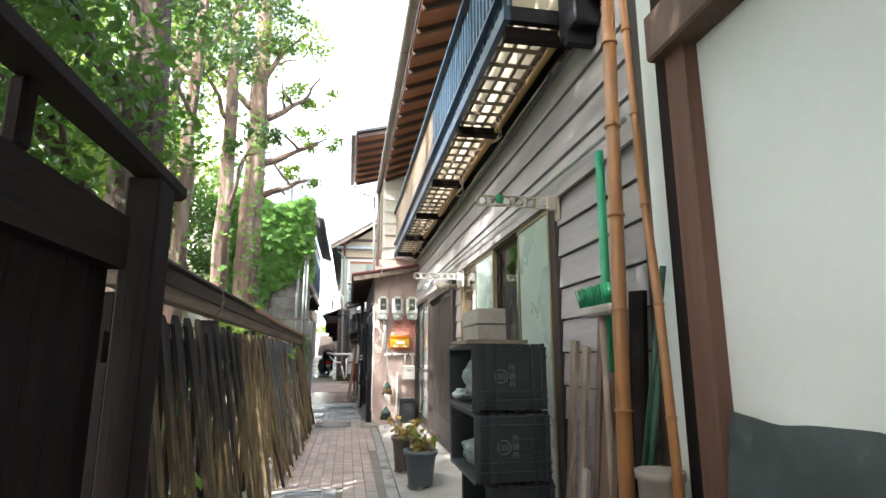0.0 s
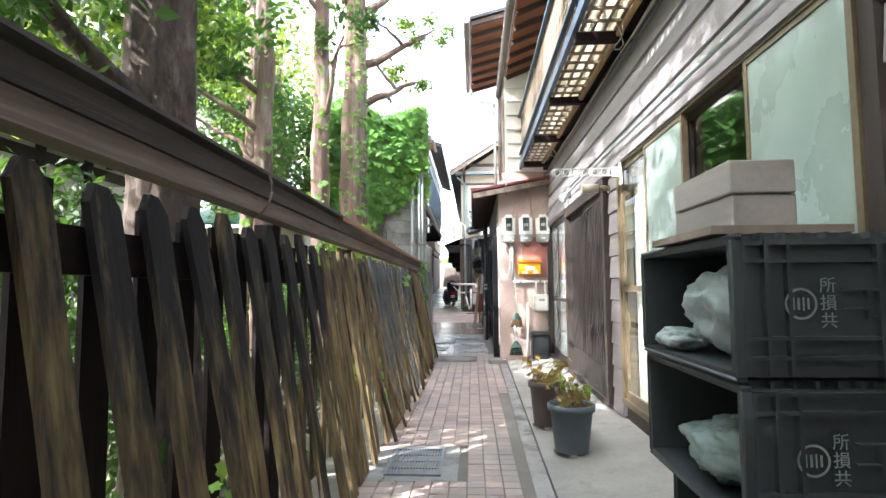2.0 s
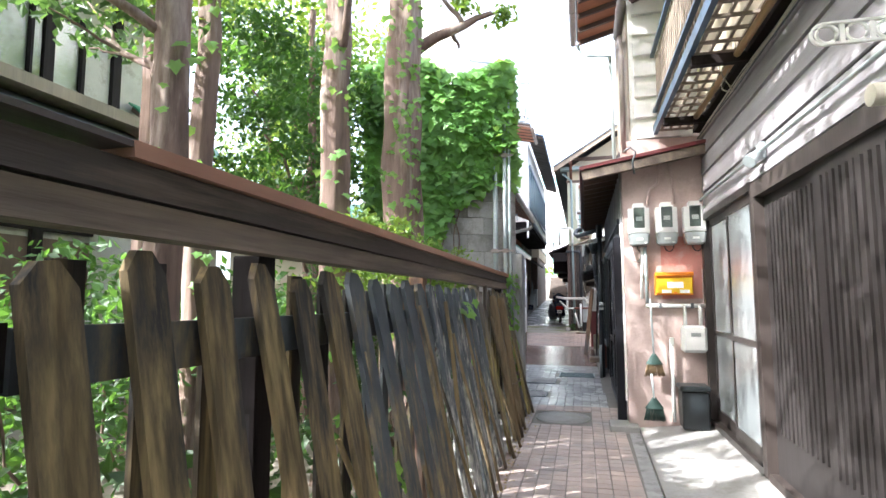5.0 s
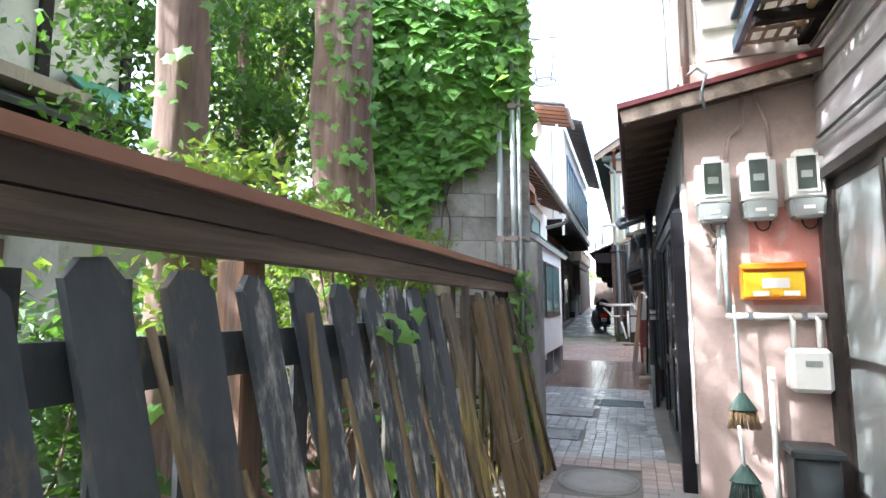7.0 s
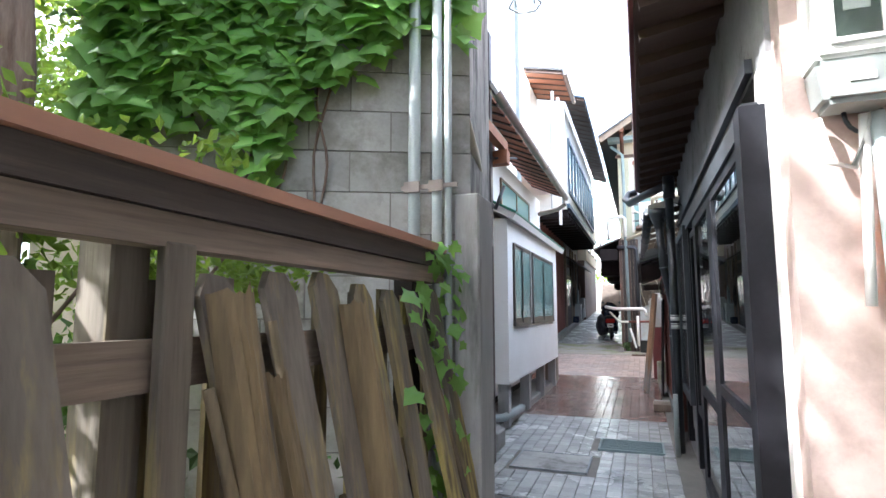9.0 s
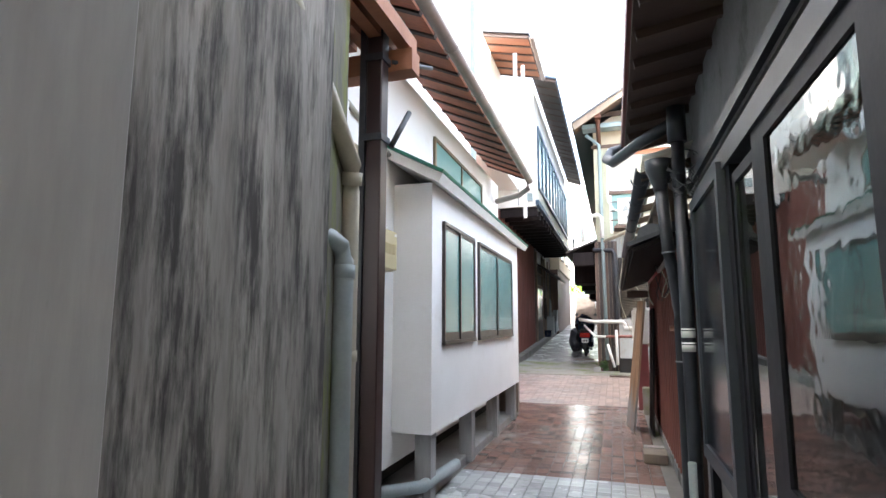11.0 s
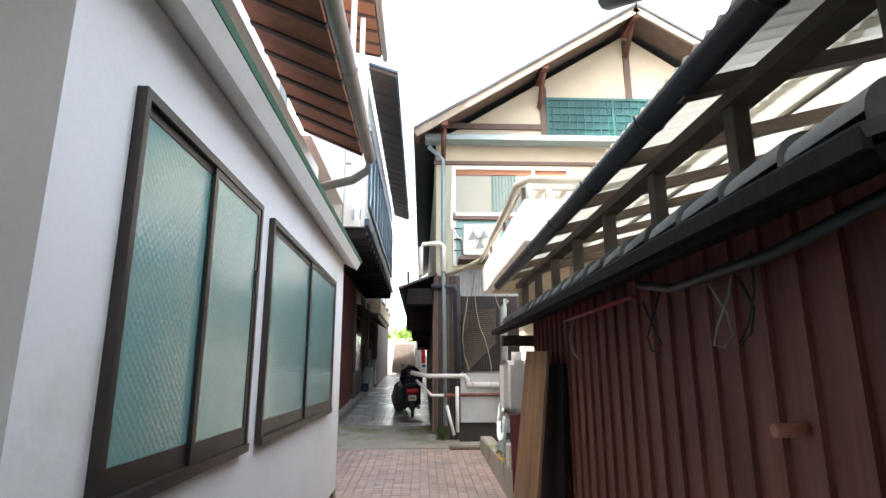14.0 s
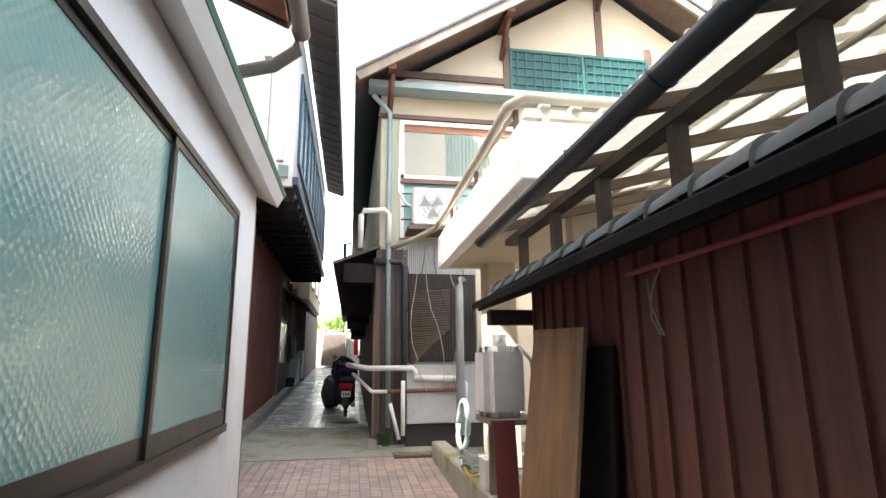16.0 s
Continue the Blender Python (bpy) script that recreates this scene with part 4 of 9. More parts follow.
def rail(name, y0, y1, a, b, top, thick, mat, label=""):
    """A straight timber along the fence, sagging a little between its ends."""
    bm = bmesh.new()
    n = max(1, int((y1 - y0) / 0.6))
    ys = [y0 + (y1 - y0) * i / n for i in range(n + 1)]
    zz = [top - 0.004 * (y - 7.0) + 0.006 * noise.noise(Vector((y * 0.7, top * 9, 0))) for y in ys]
    for i in range(n):
        slab(bm, ((fx(ys[i]) + a, ys[i], zz[i]), (fx(ys[i]) + b, ys[i], zz[i]), (fx(ys[i + 1]) + b, ys[i + 1], zz[i + 1]), (fx(ys[i + 1]) + a, ys[i + 1], zz[i + 1])), thick)
    bmesh.ops.remove_doubles(bm, verts=bm.verts, dist=0.0005)
    return part(name, bm, mat, fence, label)


CAP_DARK = material("blackened_metal_cap", (0.05, 0.042, 0.038), (0.10, 0.08, 0.07), 5, 0.6, 0.4, stretch=ALONG_Y, fine=40, wear=(0.19, 0.10, 0.07), wear_at=0.6, wear_scale=3)
rail("rail_cap", 2.4, 5.6, -0.07, 0.068, 1.845, 0.014, CAP_DARK, "blackened metal rail cap")
rail("rail_cap", 5.6, 12.1, -0.07, 0.072, 1.847, 0.038, COPPER, "brown metal rail cap")
rail("top_rail", 2.4, 12.1, -0.05, 0.050, 1.807, 0.078, DARK_RAIL)
rail("under_rail", 2.4, 12.1, -0.045, 0.040, 1.726, 0.078, RAIL_WOOD)
rail("mid_rail", 2.4, 5.4, -0.03, 0.008, 1.455, 0.125, DARK_BEAM)
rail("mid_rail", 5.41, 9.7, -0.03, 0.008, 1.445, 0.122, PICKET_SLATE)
rail("mid_rail", 9.71, 12.1, -0.03, 0.008, 1.44, 0.115, RAIL_WOOD)
BARE_POST = material("bare_reddish_timber", (0.36, 0.20, 0.12), (0.17, 0.09, 0.055), 8, 0.85, 0.9, stretch=ALONG_Z, fine=50, wear=(0.06, 0.05, 0.045), wear_at=0.56, wear_scale=5)
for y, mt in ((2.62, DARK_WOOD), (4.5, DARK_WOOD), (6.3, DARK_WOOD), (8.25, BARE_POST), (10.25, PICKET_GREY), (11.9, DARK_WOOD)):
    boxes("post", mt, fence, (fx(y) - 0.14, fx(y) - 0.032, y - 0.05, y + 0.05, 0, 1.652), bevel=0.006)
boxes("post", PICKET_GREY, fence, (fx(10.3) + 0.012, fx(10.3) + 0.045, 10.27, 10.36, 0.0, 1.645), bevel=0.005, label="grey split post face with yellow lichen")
rnd = random.Random(4)
y = 2.55
while y < 12.0:
    near = y < 6.6
    w = rnd.uniform(0.108, 0.128) if near else rnd.uniform(0.135, 0.16)
    z1 = 1.60 + rnd.uniform(-0.025, 0.02)
    lean = rnd.uniform(0.24, 0.30)
    sk = rnd.uniform(0.02, 0.10) if near else rnd.uniform(0.08, 0.20)
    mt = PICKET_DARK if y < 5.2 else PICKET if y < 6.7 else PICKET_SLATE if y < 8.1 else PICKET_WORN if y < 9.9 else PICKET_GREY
    if not 10.18 < y < 10.40:
        bm = bmesh.new()
        tp = rnd.uniform(0.16, 0.24)
        ring = [(-w / 2, 0.02), (w / 2, 0.02), (w / 2, 0.55), (w / 2 + rnd.uniform(-0.008, 0.004), 1.05), (w / 2, z1 - 0.055), (w * tp, z1), (-w * tp, z1 + rnd.uniform(-0.006, 0.006)), (-w / 2, z1 - 0.05),
                (-w / 2 + rnd.uniform(-0.004, 0.008), 1.05), (-w / 2, 0.55)]
        fr = [bm.verts.new((fx(y) + 0.034 + lean * (1.55 - q) / 1.55, y + p + sk * (1.55 - q) / 1.55, q)) for p, q in ring]
        bk = [bm.verts.new((v.co.x - 0.024, v.co.y, v.co.z)) for v in fr]
        bm.faces.new(fr)
        bm.faces.new(bk[::-1])
        for i in range(10):
            bm.faces.new((fr[i], bk[i], bk[(i + 1) % 10], fr[(i + 1) % 10]))
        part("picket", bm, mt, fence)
    bm = bmesh.new()
    yb = y + 0.115
    h = 1.585 + rnd.uniform(-0.04, 0.02)
    hw = 0.068 if y < 4.4 else 0.052
    slab(bm, ((fx(yb) - 0.055, yb - hw, 0.05), (fx(yb) - 0.055, yb + hw, 0.05), (fx(yb) - 0.055, yb + hw - 0.01, h), (fx(yb) - 0.055, yb - hw + 0.01, h)), 0.018)
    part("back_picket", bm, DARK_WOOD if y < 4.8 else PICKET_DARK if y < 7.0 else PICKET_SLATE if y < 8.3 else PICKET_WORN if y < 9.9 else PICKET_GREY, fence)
    y += 0.242 if near else 0.252


def bark_slab(y, w, top, foot, label, seed):
    """A split log slab with a ridged, frayed bark face, leaning on the fence."""
    rr = random.Random(seed)
    bm = bmesh.new()
    nu, nv = 14, 26
    rows = []
    for j in range(nv + 1):
        f = j / nv
        cx, cy, cz = foot + (fx(y) + 0.075 - foot) * f, y + 0.17 * (1 - f), 0.01 + top * f
        row = []
        for i in range(nu + 1):
            u = -1 + 2 * i / nu
            ridge = 0.012 * noise.noise(Vector((u * 7, f * 2.0, seed))) + 0.006 * noise.noise(Vector((u * 18, f * 5.0, seed)))
            bulge = 0.045 * math.sqrt(max(0.0, 1 - u * u))
            fray = 0.05 * abs(noise.noise(Vector((u * 5, 3, seed)))) if j in (0, nv) else 0.0
            row.append(bm.verts.new((cx + bulge + ridge, cy + u * w / 2, cz + (fray if j == nv else 0))))
        rows.append(row)
    for a, b in zip(rows, rows[1:]):
        for i in range(nu):
            bm.faces.new((a[i], a[i + 1], b[i + 1], b[i]))
    back = [[bm.verts.new((r[i].co.x - (0.02 if i in (0, nu) else 0.06), r[i].co.y, r[i].co.z)) for i in (0, nu)] for r in rows]
    for (a, b), r, (c, d), q in zip(back, rows, back[1:], rows[1:]):
        bm.faces.new((a, r[0], q[0], c))
        bm.faces.new((r[-1], b, d, q[-1]))
        bm.faces.new((b, a, c, d))
    return tagged(part("bark_slab", bm, STICK), label, "wood slab", "bark slabs leaning on the fence")


bark_slab(10.44, 0.13, 1.52, -0.70, "split log slab with frayed brown bark leaning on the fence", 3)
bark_slab(10.60, 0.11, 1.30, -0.68, "shorter split slab with ridged bark tied to the fence", 5)
bark_slab(11.05, 0.12, 1.50, -0.70, "grey-brown split slab leaning beside the fence end", 8)
tagged(bar("wire_tie", RAIL_WOOD, None, [(-0.70 + 0.075 * math.sin(a), 10.55 + 0.17 * math.cos(a), 0.66 + 0.04 * math.cos(a)) for a in [math.pi * i / 14 for i in range(15)]], 0.005, 5), "rusty wire tied round the leaning slabs", "wire")

# gate panel at the start
gate = thing("gate", "tall black-stained plank gate with a heavy top rail", "gate", (-0.8, 1.0, 0))
boxes("gate_post", DARK_WOOD, gate, (-0.86, -0.74, 2.18, 2.36, 0, 2.06), bevel=0.008)
boxes("gate_rail", DARK_BEAM, gate, (-0.86, -0.745, -3.0, 2.56, 2.062, 2.14), bevel=0.02)
for y in (1.22, 1.42):
    boxes("gate_stub", DARK_WOOD, gate, (-0.85, -0.80, y - 0.03, y + 0.03, 1.871, 2.061), bevel=0.012)
boxes("upper_board", DARK_BEAM, gate, (-0.86, -0.80, -3.0, 2.10, 1.68, 1.87))
for k in range(35):
    y = -3.0 + k * 0.146
    boxes("plank", DARK_WOOD, gate, (-0.88, -0.86, y, y + 0.138, 0.05, 1.80))
boxes("lower_rail", DARK_BEAM, gate, (-0.86, -0.80, -3.0, 2.10, 0.5, 0.62))

# ---- foliage ----
def leaf_mesh(name, mat, parent, spots, size, seed, shape="blade", face=None, kind=""):
    """Many small leaves as one mesh. spots: (n, 3) places; face: mean direction that the blades face."""
    rg = np.random.RandomState(seed)
    c = np.asarray(spots, dtype=float)
    n = len(c)
    nr = rg.normal(size=(n, 3))
    nr[:, 2] += 0.5
    if face is not None:
        nr = nr * 0.35 + np.asarray(face)
    nr /= np.linalg.norm(nr, axis=1)[:, None]
    t = rg.normal(size=(n, 3))
    if face is not None:
        t = t * 0.45 + np.array((0, 0, -1.0))
    t -= (t * nr).sum(1)[:, None] * nr
    t /= np.linalg.norm(t, axis=1)[:, None]
    u = np.cross(nr, t)
    s = size * rg.uniform(0.6, 1.3, n)
    if shape == "blade":
        out = [(-0.5, 0, 0), (0.0, 0.3, 0.06), (0.6, 0, -0.05), (0.0, -0.3, 0.06)]
        faces = [(0, 1, 2), (0, 2, 3)]
    else:
        out = [(0, 0, 0.06), (-0.28, 0.0, 0), (-0.42, 0.26, 0), (-0.12, 0.36, 0), (0.02, 0.62, -0.03), (0.2, 0.34, 0), (0.72, 0.0, -0.08), (0.2, -0.34, 0), (0.02, -0.62, -0.03), (-0.12, -0.36, 0), (-0.42, -0.26, 0)]
        faces = [(0, i, i + 1) for i in range(1, 10)] + [(0, 10, 1)]
    out = np.array(out)
    v = c[:, None, :] + s[:, None, None] * (out[None, :, 0:1] * t[:, None, :] + out[None, :, 1:2] * u[:, None, :] + out[None, :, 2:3] * nr[:, None, :])
    if parent:
        v = v - np.array(base_of(parent))
    f = (np.arange(n)[:, None, None] * len(out) + np.array(faces)[None]).reshape(-1, 3)
    me = bpy.data.meshes.new(name)
    me.from_pydata(v.reshape(-1, 3).tolist(), [], f.tolist())
    me.materials.append(mat)
    ob = new(name, me)
    ob.parent = parent
    return ob


def clumps(seed, centres, n, spread=0.55):
    """Leaf places gathered in uneven clumps inside ellipsoids (x, y, z, rx, ry, rz)."""
    rg = np.random.RandomState(seed)
    vol = np.array([c[3] * c[4] * c[5] for c in centres]) ** 0.8
    got = []
    for c, w in zip(centres, vol / vol.sum()):
        m = int(n * w)
        k = max(3, m // 45)
        d = rg.normal(size=(k, 3))
        d /= np.linalg.norm(d, axis=1)[:, None]
        seeds = d * rg.uniform(0.25, 1.0, (k, 1)) ** 0.6
        p = seeds[rg.randint(0, k, m)] + rg.normal(size=(m, 3)) * spread * 0.28
        got.append(np.array(c[:3]) + p * np.array(c[3:]))
    return np.concatenate(got)


def branch(bm, p, q, r, seed, wob=0.12):
    rr = random.Random(seed)
    p, q = Vector(p), Vector(q)
    L = (q - p).length
    pts = [p.lerp(q, i / 6) + Vector((rr.uniform(-1, 1), rr.uniform(-1, 1), rr.uniform(-0.4, 1))) * wob * L * (0.3 if 0 < i < 6 else 0) for i in range(7)]
    tube(bm, pts, r, 7, r * 0.35)
    return pts


def garden_tree(x, y, r, h, label, crown, leaf, n, size, seed, limbs=(), lean=(0, 0), ivy=0, bark=None):
    bark = bark or BARK
    t = thing("garden_tree", label, "tree", (x, y, 0), "garden trees")
    rr = random.Random(seed)
    bm = bmesh.new()
    pts = [(x + lean[0] * f + rr.uniform(-0.025, 0.025), y + lean[1] * f + rr.uniform(-0.025, 0.025), -0.1 + h * f) for f in [i / 16 for i in range(17)]]
    seg, rows = 44, 72
    rough = 0.11 if bark is OLD_BARK else 0.05
    rings = []
    for i in range(rows + 1):
        f = i / rows * 16
        a0, b0 = Vector(pts[min(15, int(f))]), Vector(pts[min(15, int(f)) + 1])
        p = a0.lerp(b0, f - min(15, int(f)))
        k = r * (1.0 - 0.5 * f / 16) * (1.0 + 0.25 * max(0.0, 1 - f))
        ring = []
        for j in range(seg):
            a = 2 * math.pi * j / seg
            d = 1 + 0.08 * math.sin(3 * a + f * 0.3) + 0.05 * math.cos(5 * a - f * 0.2)
            d -= rough * (1 - abs(noise.noise(Vector((math.cos(a) * 5.5 + seed, math.sin(a) * 5.5, p.z * 1.6))) * 2.4))
            d += 0.4 * rough * noise.noise(Vector((math.cos(a) * 9, math.sin(a) * 9 + seed, p.z * 7)))
            ring.append(bm.verts.new((p.x + k * d * math.cos(a), p.y + k * d * math.sin(a), p.z)))
        rings.append(ring)
    for a, b in zip(rings, rings[1:]):
        for j in range(seg):
            bm.faces.new((a[j], a[(j + 1) % seg], b[(j + 1) % seg], b[j])).smooth = True
    bm.faces.new(rings[-1])
    part("trunk", bm, bark, t)
    for i, (z, q) in enumerate(limbs):
        f = z / h
        bm = bmesh.new()
        p = (x + lean[0] * f, y + lean[1] * f, z)
        mids = branch(bm, p, q, r * 0.32, seed + i)
        for s in (3, 4, 5):
            e = mids[s] + Vector((rr.uniform(-0.5, 0.5), rr.uniform(-0.5, 0.5), rr.uniform(0.0, 0.5)))
            branch(bm, mids[s], e, r * 0.13, seed + 7 * i + s)
        part("limb", bm, bark, t)
    if crown:
        leaf_mesh("crown", leaf, t, clumps(seed, crown, n), size, seed)
    if ivy:
        rg = np.random.RandomState(seed)
        zz = rg.uniform(1.0, min(h, 6), ivy)
        aa = rg.normal(-0.9, 0.75, ivy)
        rad = r * (1.0 - 0.5 * zz / h) + 0.03
        spots = np.stack([x + lean[0] * zz / h + rad * np.cos(aa), y + lean[1] * zz / h + rad * np.sin(aa), zz], 1)
        ob = leaf_mesh("climbing_ivy", IVY, t, spots, 0.075, seed, "palm", (0.55, -0.8, 0.3))
    return t


PEEL = "tall garden tree with peeling reddish bark"
garden_tree(-1.68, 4.62, 0.22, 8.0, "thick old tree with rough bark and fine green leaves",
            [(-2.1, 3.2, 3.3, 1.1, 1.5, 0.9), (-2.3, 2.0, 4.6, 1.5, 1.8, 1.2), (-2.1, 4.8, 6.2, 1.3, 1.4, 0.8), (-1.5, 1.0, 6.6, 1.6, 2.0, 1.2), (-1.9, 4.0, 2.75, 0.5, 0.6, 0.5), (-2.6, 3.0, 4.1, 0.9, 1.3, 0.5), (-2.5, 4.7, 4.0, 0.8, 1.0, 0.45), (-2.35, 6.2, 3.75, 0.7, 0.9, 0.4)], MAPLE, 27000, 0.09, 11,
            [(2.2, (-2.2, 3.2, 3.2)), (3.4, (-2.3, 1.8, 4.6)), (4.2, (-1.8, 4.9, 5.8)), (4.8, (-1.5, 1.2, 6.4)), (2.9, (-2.4, 6.0, 3.7)), (3.0, (-2.6, 3.0, 4.0))], (-0.25, 0.1), bark=OLD_BARK)
# crown clumps at negative y are unseen, added to shade the white wall
garden_tree(-2.9, 0.6, 0.13, 7.0, "leafy tree behind the plank gate with added shading crown",
            [(-2.6, 1.2, 3.6, 1.2, 1.5, 1.2), (-2.2, -1.4, 5.2, 1.7, 1.8, 1.2), (-3.0, 0.8, 6.4, 1.9, 2.4, 1.2), (-3.2, -2.6, 6.2, 1.8, 1.8, 1.2), (-2.2, 2.2, 2.5, 0.7, 0.8, 0.7), (-2.8, -1.8, 5.6, 1.5, 1.9, 0.9), (-2.6, -2.6, 4.6, 1.3, 1.3, 0.8)], MAPLE, 48000, 0.09, 12,
            [(1.6, (-2.4, 1.6, 3.0)), (2.6, (-2.1, -1.0, 5.0)), (3.6, (-3.2, 1.0, 6.2))])
garden_tree(-2.1, 7.05, 0.105, 8.5, PEEL, [(-2.9, 6.6, 3.7, 0.9, 0.9, 0.4), (-3.5, 6.2, 4.3, 0.9, 0.9, 0.35), (-3.2, 7.6, 3.5, 0.8, 0.8, 0.3), (-2.2, 6.4, 5.4, 0.9, 1.0, 0.5), (-1.6, 7.2, 6.6, 0.8, 0.9, 0.4), (-2.9, 7.6, 6.0, 1.0, 1.0, 0.6), (-2.2, 7.0, 7.8, 1.2, 1.2, 0.6)], PINE, 5600, 0.09, 13,
            [(2.9, (-3.2, 6.4, 3.7)), (3.3, (-3.6, 6.3, 4.2)), (2.6, (-3.3, 7.7, 3.4)), (4.4, (-2.3, 6.2, 5.2)), (5.2, (-1.5, 7.3, 6.5)), (5.0, (-3.0, 7.7, 5.9))], ivy=40)
garden_tree(-2.05, 8.95, 0.145, 9.0, PEEL, [(-1.6, 8.4, 4.75, 0.42, 0.5, 0.45), (-2.3, 8.3, 6.2, 0.9, 0.9, 0.4), (-1.7, 9.4, 7.2, 0.8, 0.8, 0.4), (-2.2, 9.0, 8.4, 1.1, 1.0, 0.6)], PINE, 3000, 0.09, 14,
            [(3.6, (-1.6, 8.4, 4.6)), (5.2, (-2.6, 8.1, 6.1)), (6.2, (-1.6, 9.5, 7.1))], ivy=90)
garden_tree(-1.93, 10.3, 0.25, 9.5, PEEL, [(-0.75, 10.4, 5.6, 0.5, 0.5, 0.22), (-0.95, 10.3, 6.5, 0.55, 0.55, 0.25), (-1.1, 10.6, 4.85, 0.45, 0.4, 0.2), (-2.6, 10.0, 6.9, 1.0, 0.9, 0.4), (-1.4, 10.2, 7.6, 0.8, 0.8, 0.35), (-2.0, 10.2, 9.0, 1.1, 1.1, 0.6)], BRIGHT_LEAF, 6500, 0.085, 15,
            [(4.3, (-0.9, 10.6, 4.8)), (4.9, (-0.7, 10.4, 5.5)), (5.8, (-0.9, 10.3, 6.4)), (6.0, (-2.8, 9.9, 6.8)), (6.6, (-1.3, 10.2, 7.5))], (0.1, 0.0), ivy=340)
garden_tree(-2.62, 7.95, 0.10, 8.0, PEEL, [(-3.0, 7.9, 5.2, 1.0, 1.0, 0.5), (-2.6, 8.2, 6.8, 1.0, 1.1, 0.5)], BRIGHT_LEAF, 2200, 0.085, 16, [(3.6, (-3.2, 7.8, 5.1)), (5.0, (-2.5, 8.3, 6.7))], ivy=50)
# tree added with its crown mostly out of view, to shade the block wall
garden_tree(-4.4, 9.3, 0.10, 7.5, "added slim tree shading the block wall", [(-4.0, 9.3, 5.3, 1.2, 1.2, 0.9), (-4.6, 8.7, 6.4, 1.3, 1.3, 0.9)], BRIGHT_LEAF, 5500, 0.095, 25, [(3.4, (-3.8, 9.3, 5.2)), (4.2, (-4.7, 8.6, 6.2))])
garden_tree(-4.2, 12.6, 0.12, 6.5, "leaning broadleaf tree in the back garden", [(-4.0, 12.4, 3.6, 0.9, 0.9, 0.8), (-3.9, 12.6, 5.0, 1.2, 1.2, 1.0), (-4.4, 11.6, 5.9, 1.3, 1.3, 0.9)], BRIGHT_LEAF, 6500, 0.10, 17,
            [(1.8, (-4.6, 12.0, 3.4)), (2.6, (-3.7, 12.7, 4.8)), (3.4, (-4.5, 11.5, 5.6))], (0.3, -0.2))
garden_tree(-6.3, 14.6, 0.10, 6.5, "broadleaf tree beside the old house", [(-6.2, 14.4, 4.4, 1.4, 1.3, 1.2), (-5.6, 14.0, 5.8, 1.4, 1.3, 1.0), (-5.4, 13.2, 3.4, 0.8, 0.9, 0.6)], BRIGHT_LEAF, 8000, 0.09, 18,
            [(2.2, (-5.5, 13.3, 3.2)), (2.8, (-6.1, 14.2, 4.4)), (3.2, (-5.7, 14.0, 5.6))])
garden_tree(-3.6, 5.4, 0.09, 6.0, "small broadleaf garden tree", [(-3.6, 5.4, 3.6, 1.0, 1.3, 0.9), (-3.9, 4.4, 5.0, 1.3, 1.4, 1.0), (-2.7, 5.7, 3.45, 0.7, 0.9, 0.4), (-2.6, 7.2, 3.75, 0.6, 0.8, 0.35)], BRIGHT_LEAF, 7500, 0.085, 19, [(1.8, (-3.4, 5.6, 3.4)), (2.6, (-3.9, 4.4, 4.8))])

garden_tree(-3.4, 11.0, 0.08, 5.5, "low spreading broadleaf tree over the bush", [(-3.3, 10.3, 3.0, 0.8, 0.9, 0.5), (-3.4, 9.6, 3.9, 0.9, 1.0, 0.6), (-3.2, 11.3, 4.2, 0.9, 0.8, 0.7)], MAPLE, 7000, 0.085, 27,
            [(1.8, (-3.2, 10.3, 2.9)), (2.6, (-3.4, 9.6, 3.8)), (3.0, (-3.1, 11.3, 4.1))])

# ivy on the block wall
rg = np.random.RandomState(5)
xx = rg.uniform(-2.75, -0.84, 4300)
low = np.interp(xx, [-2.75, -2.5, -2.2, -2.0, -1.9, -1.8, -1.7, -1.5, -1.3, -1.0, -0.84], [2.35, 2.5, 2.55, 2.4, 2.2, 2.5, 2.7, 3.0, 3.1, 3.2, 3.0]) + rg.normal(0, 0.10, 4300)
zz = 4.75 + 0.12 * np.sin(xx * 5) - (4.75 - low) * rg.uniform(0, 1, 4300) ** 0.9
keep = zz > low
spots = np.stack([xx, wall_y(xx) - 0.02 - rg.uniform(0.0, 0.16, 4300) - 0.12 * (zz > 3.6) * rg.uniform(0, 1, 4300), zz], 1)[keep]
ivy_wall = leaf_mesh("ivy", IVY, None, spots, 0.165, 6, "palm", (0.4, -0.85, 0.5))
tagged(ivy_wall, "dense green ivy hanging over the block wall", "ivy", kind="stuff")
rg = np.random.RandomState(8)
stems = thing("ivy_stem", "dry ivy stems on the bare concrete blocks", "ivy", (-2.0, 12.2, 1.5))
for i, (x0, x1, z0, z1) in enumerate(((-1.72, -1.60, 1.75, 3.0), (-2.05, -2.0, 1.7, 2.6), (-2.2, -2.3, 1.7, 2.7), (-1.9, -1.8, 1.9, 2.6), (-1.62, -1.66, 1.9, 2.9))):
    bm = bmesh.new()
    tube(bm, [(x0 + (x1 - x0) * f + 0.03 * math.sin(9 * f + i), wall_y(x0 + (x1 - x0) * f) - 0.012, z0 + (z1 - z0) * f) for f in [j / 10 for j in range(11)]], 0.008, 5)
    part("stem", bm, BARK, stems)

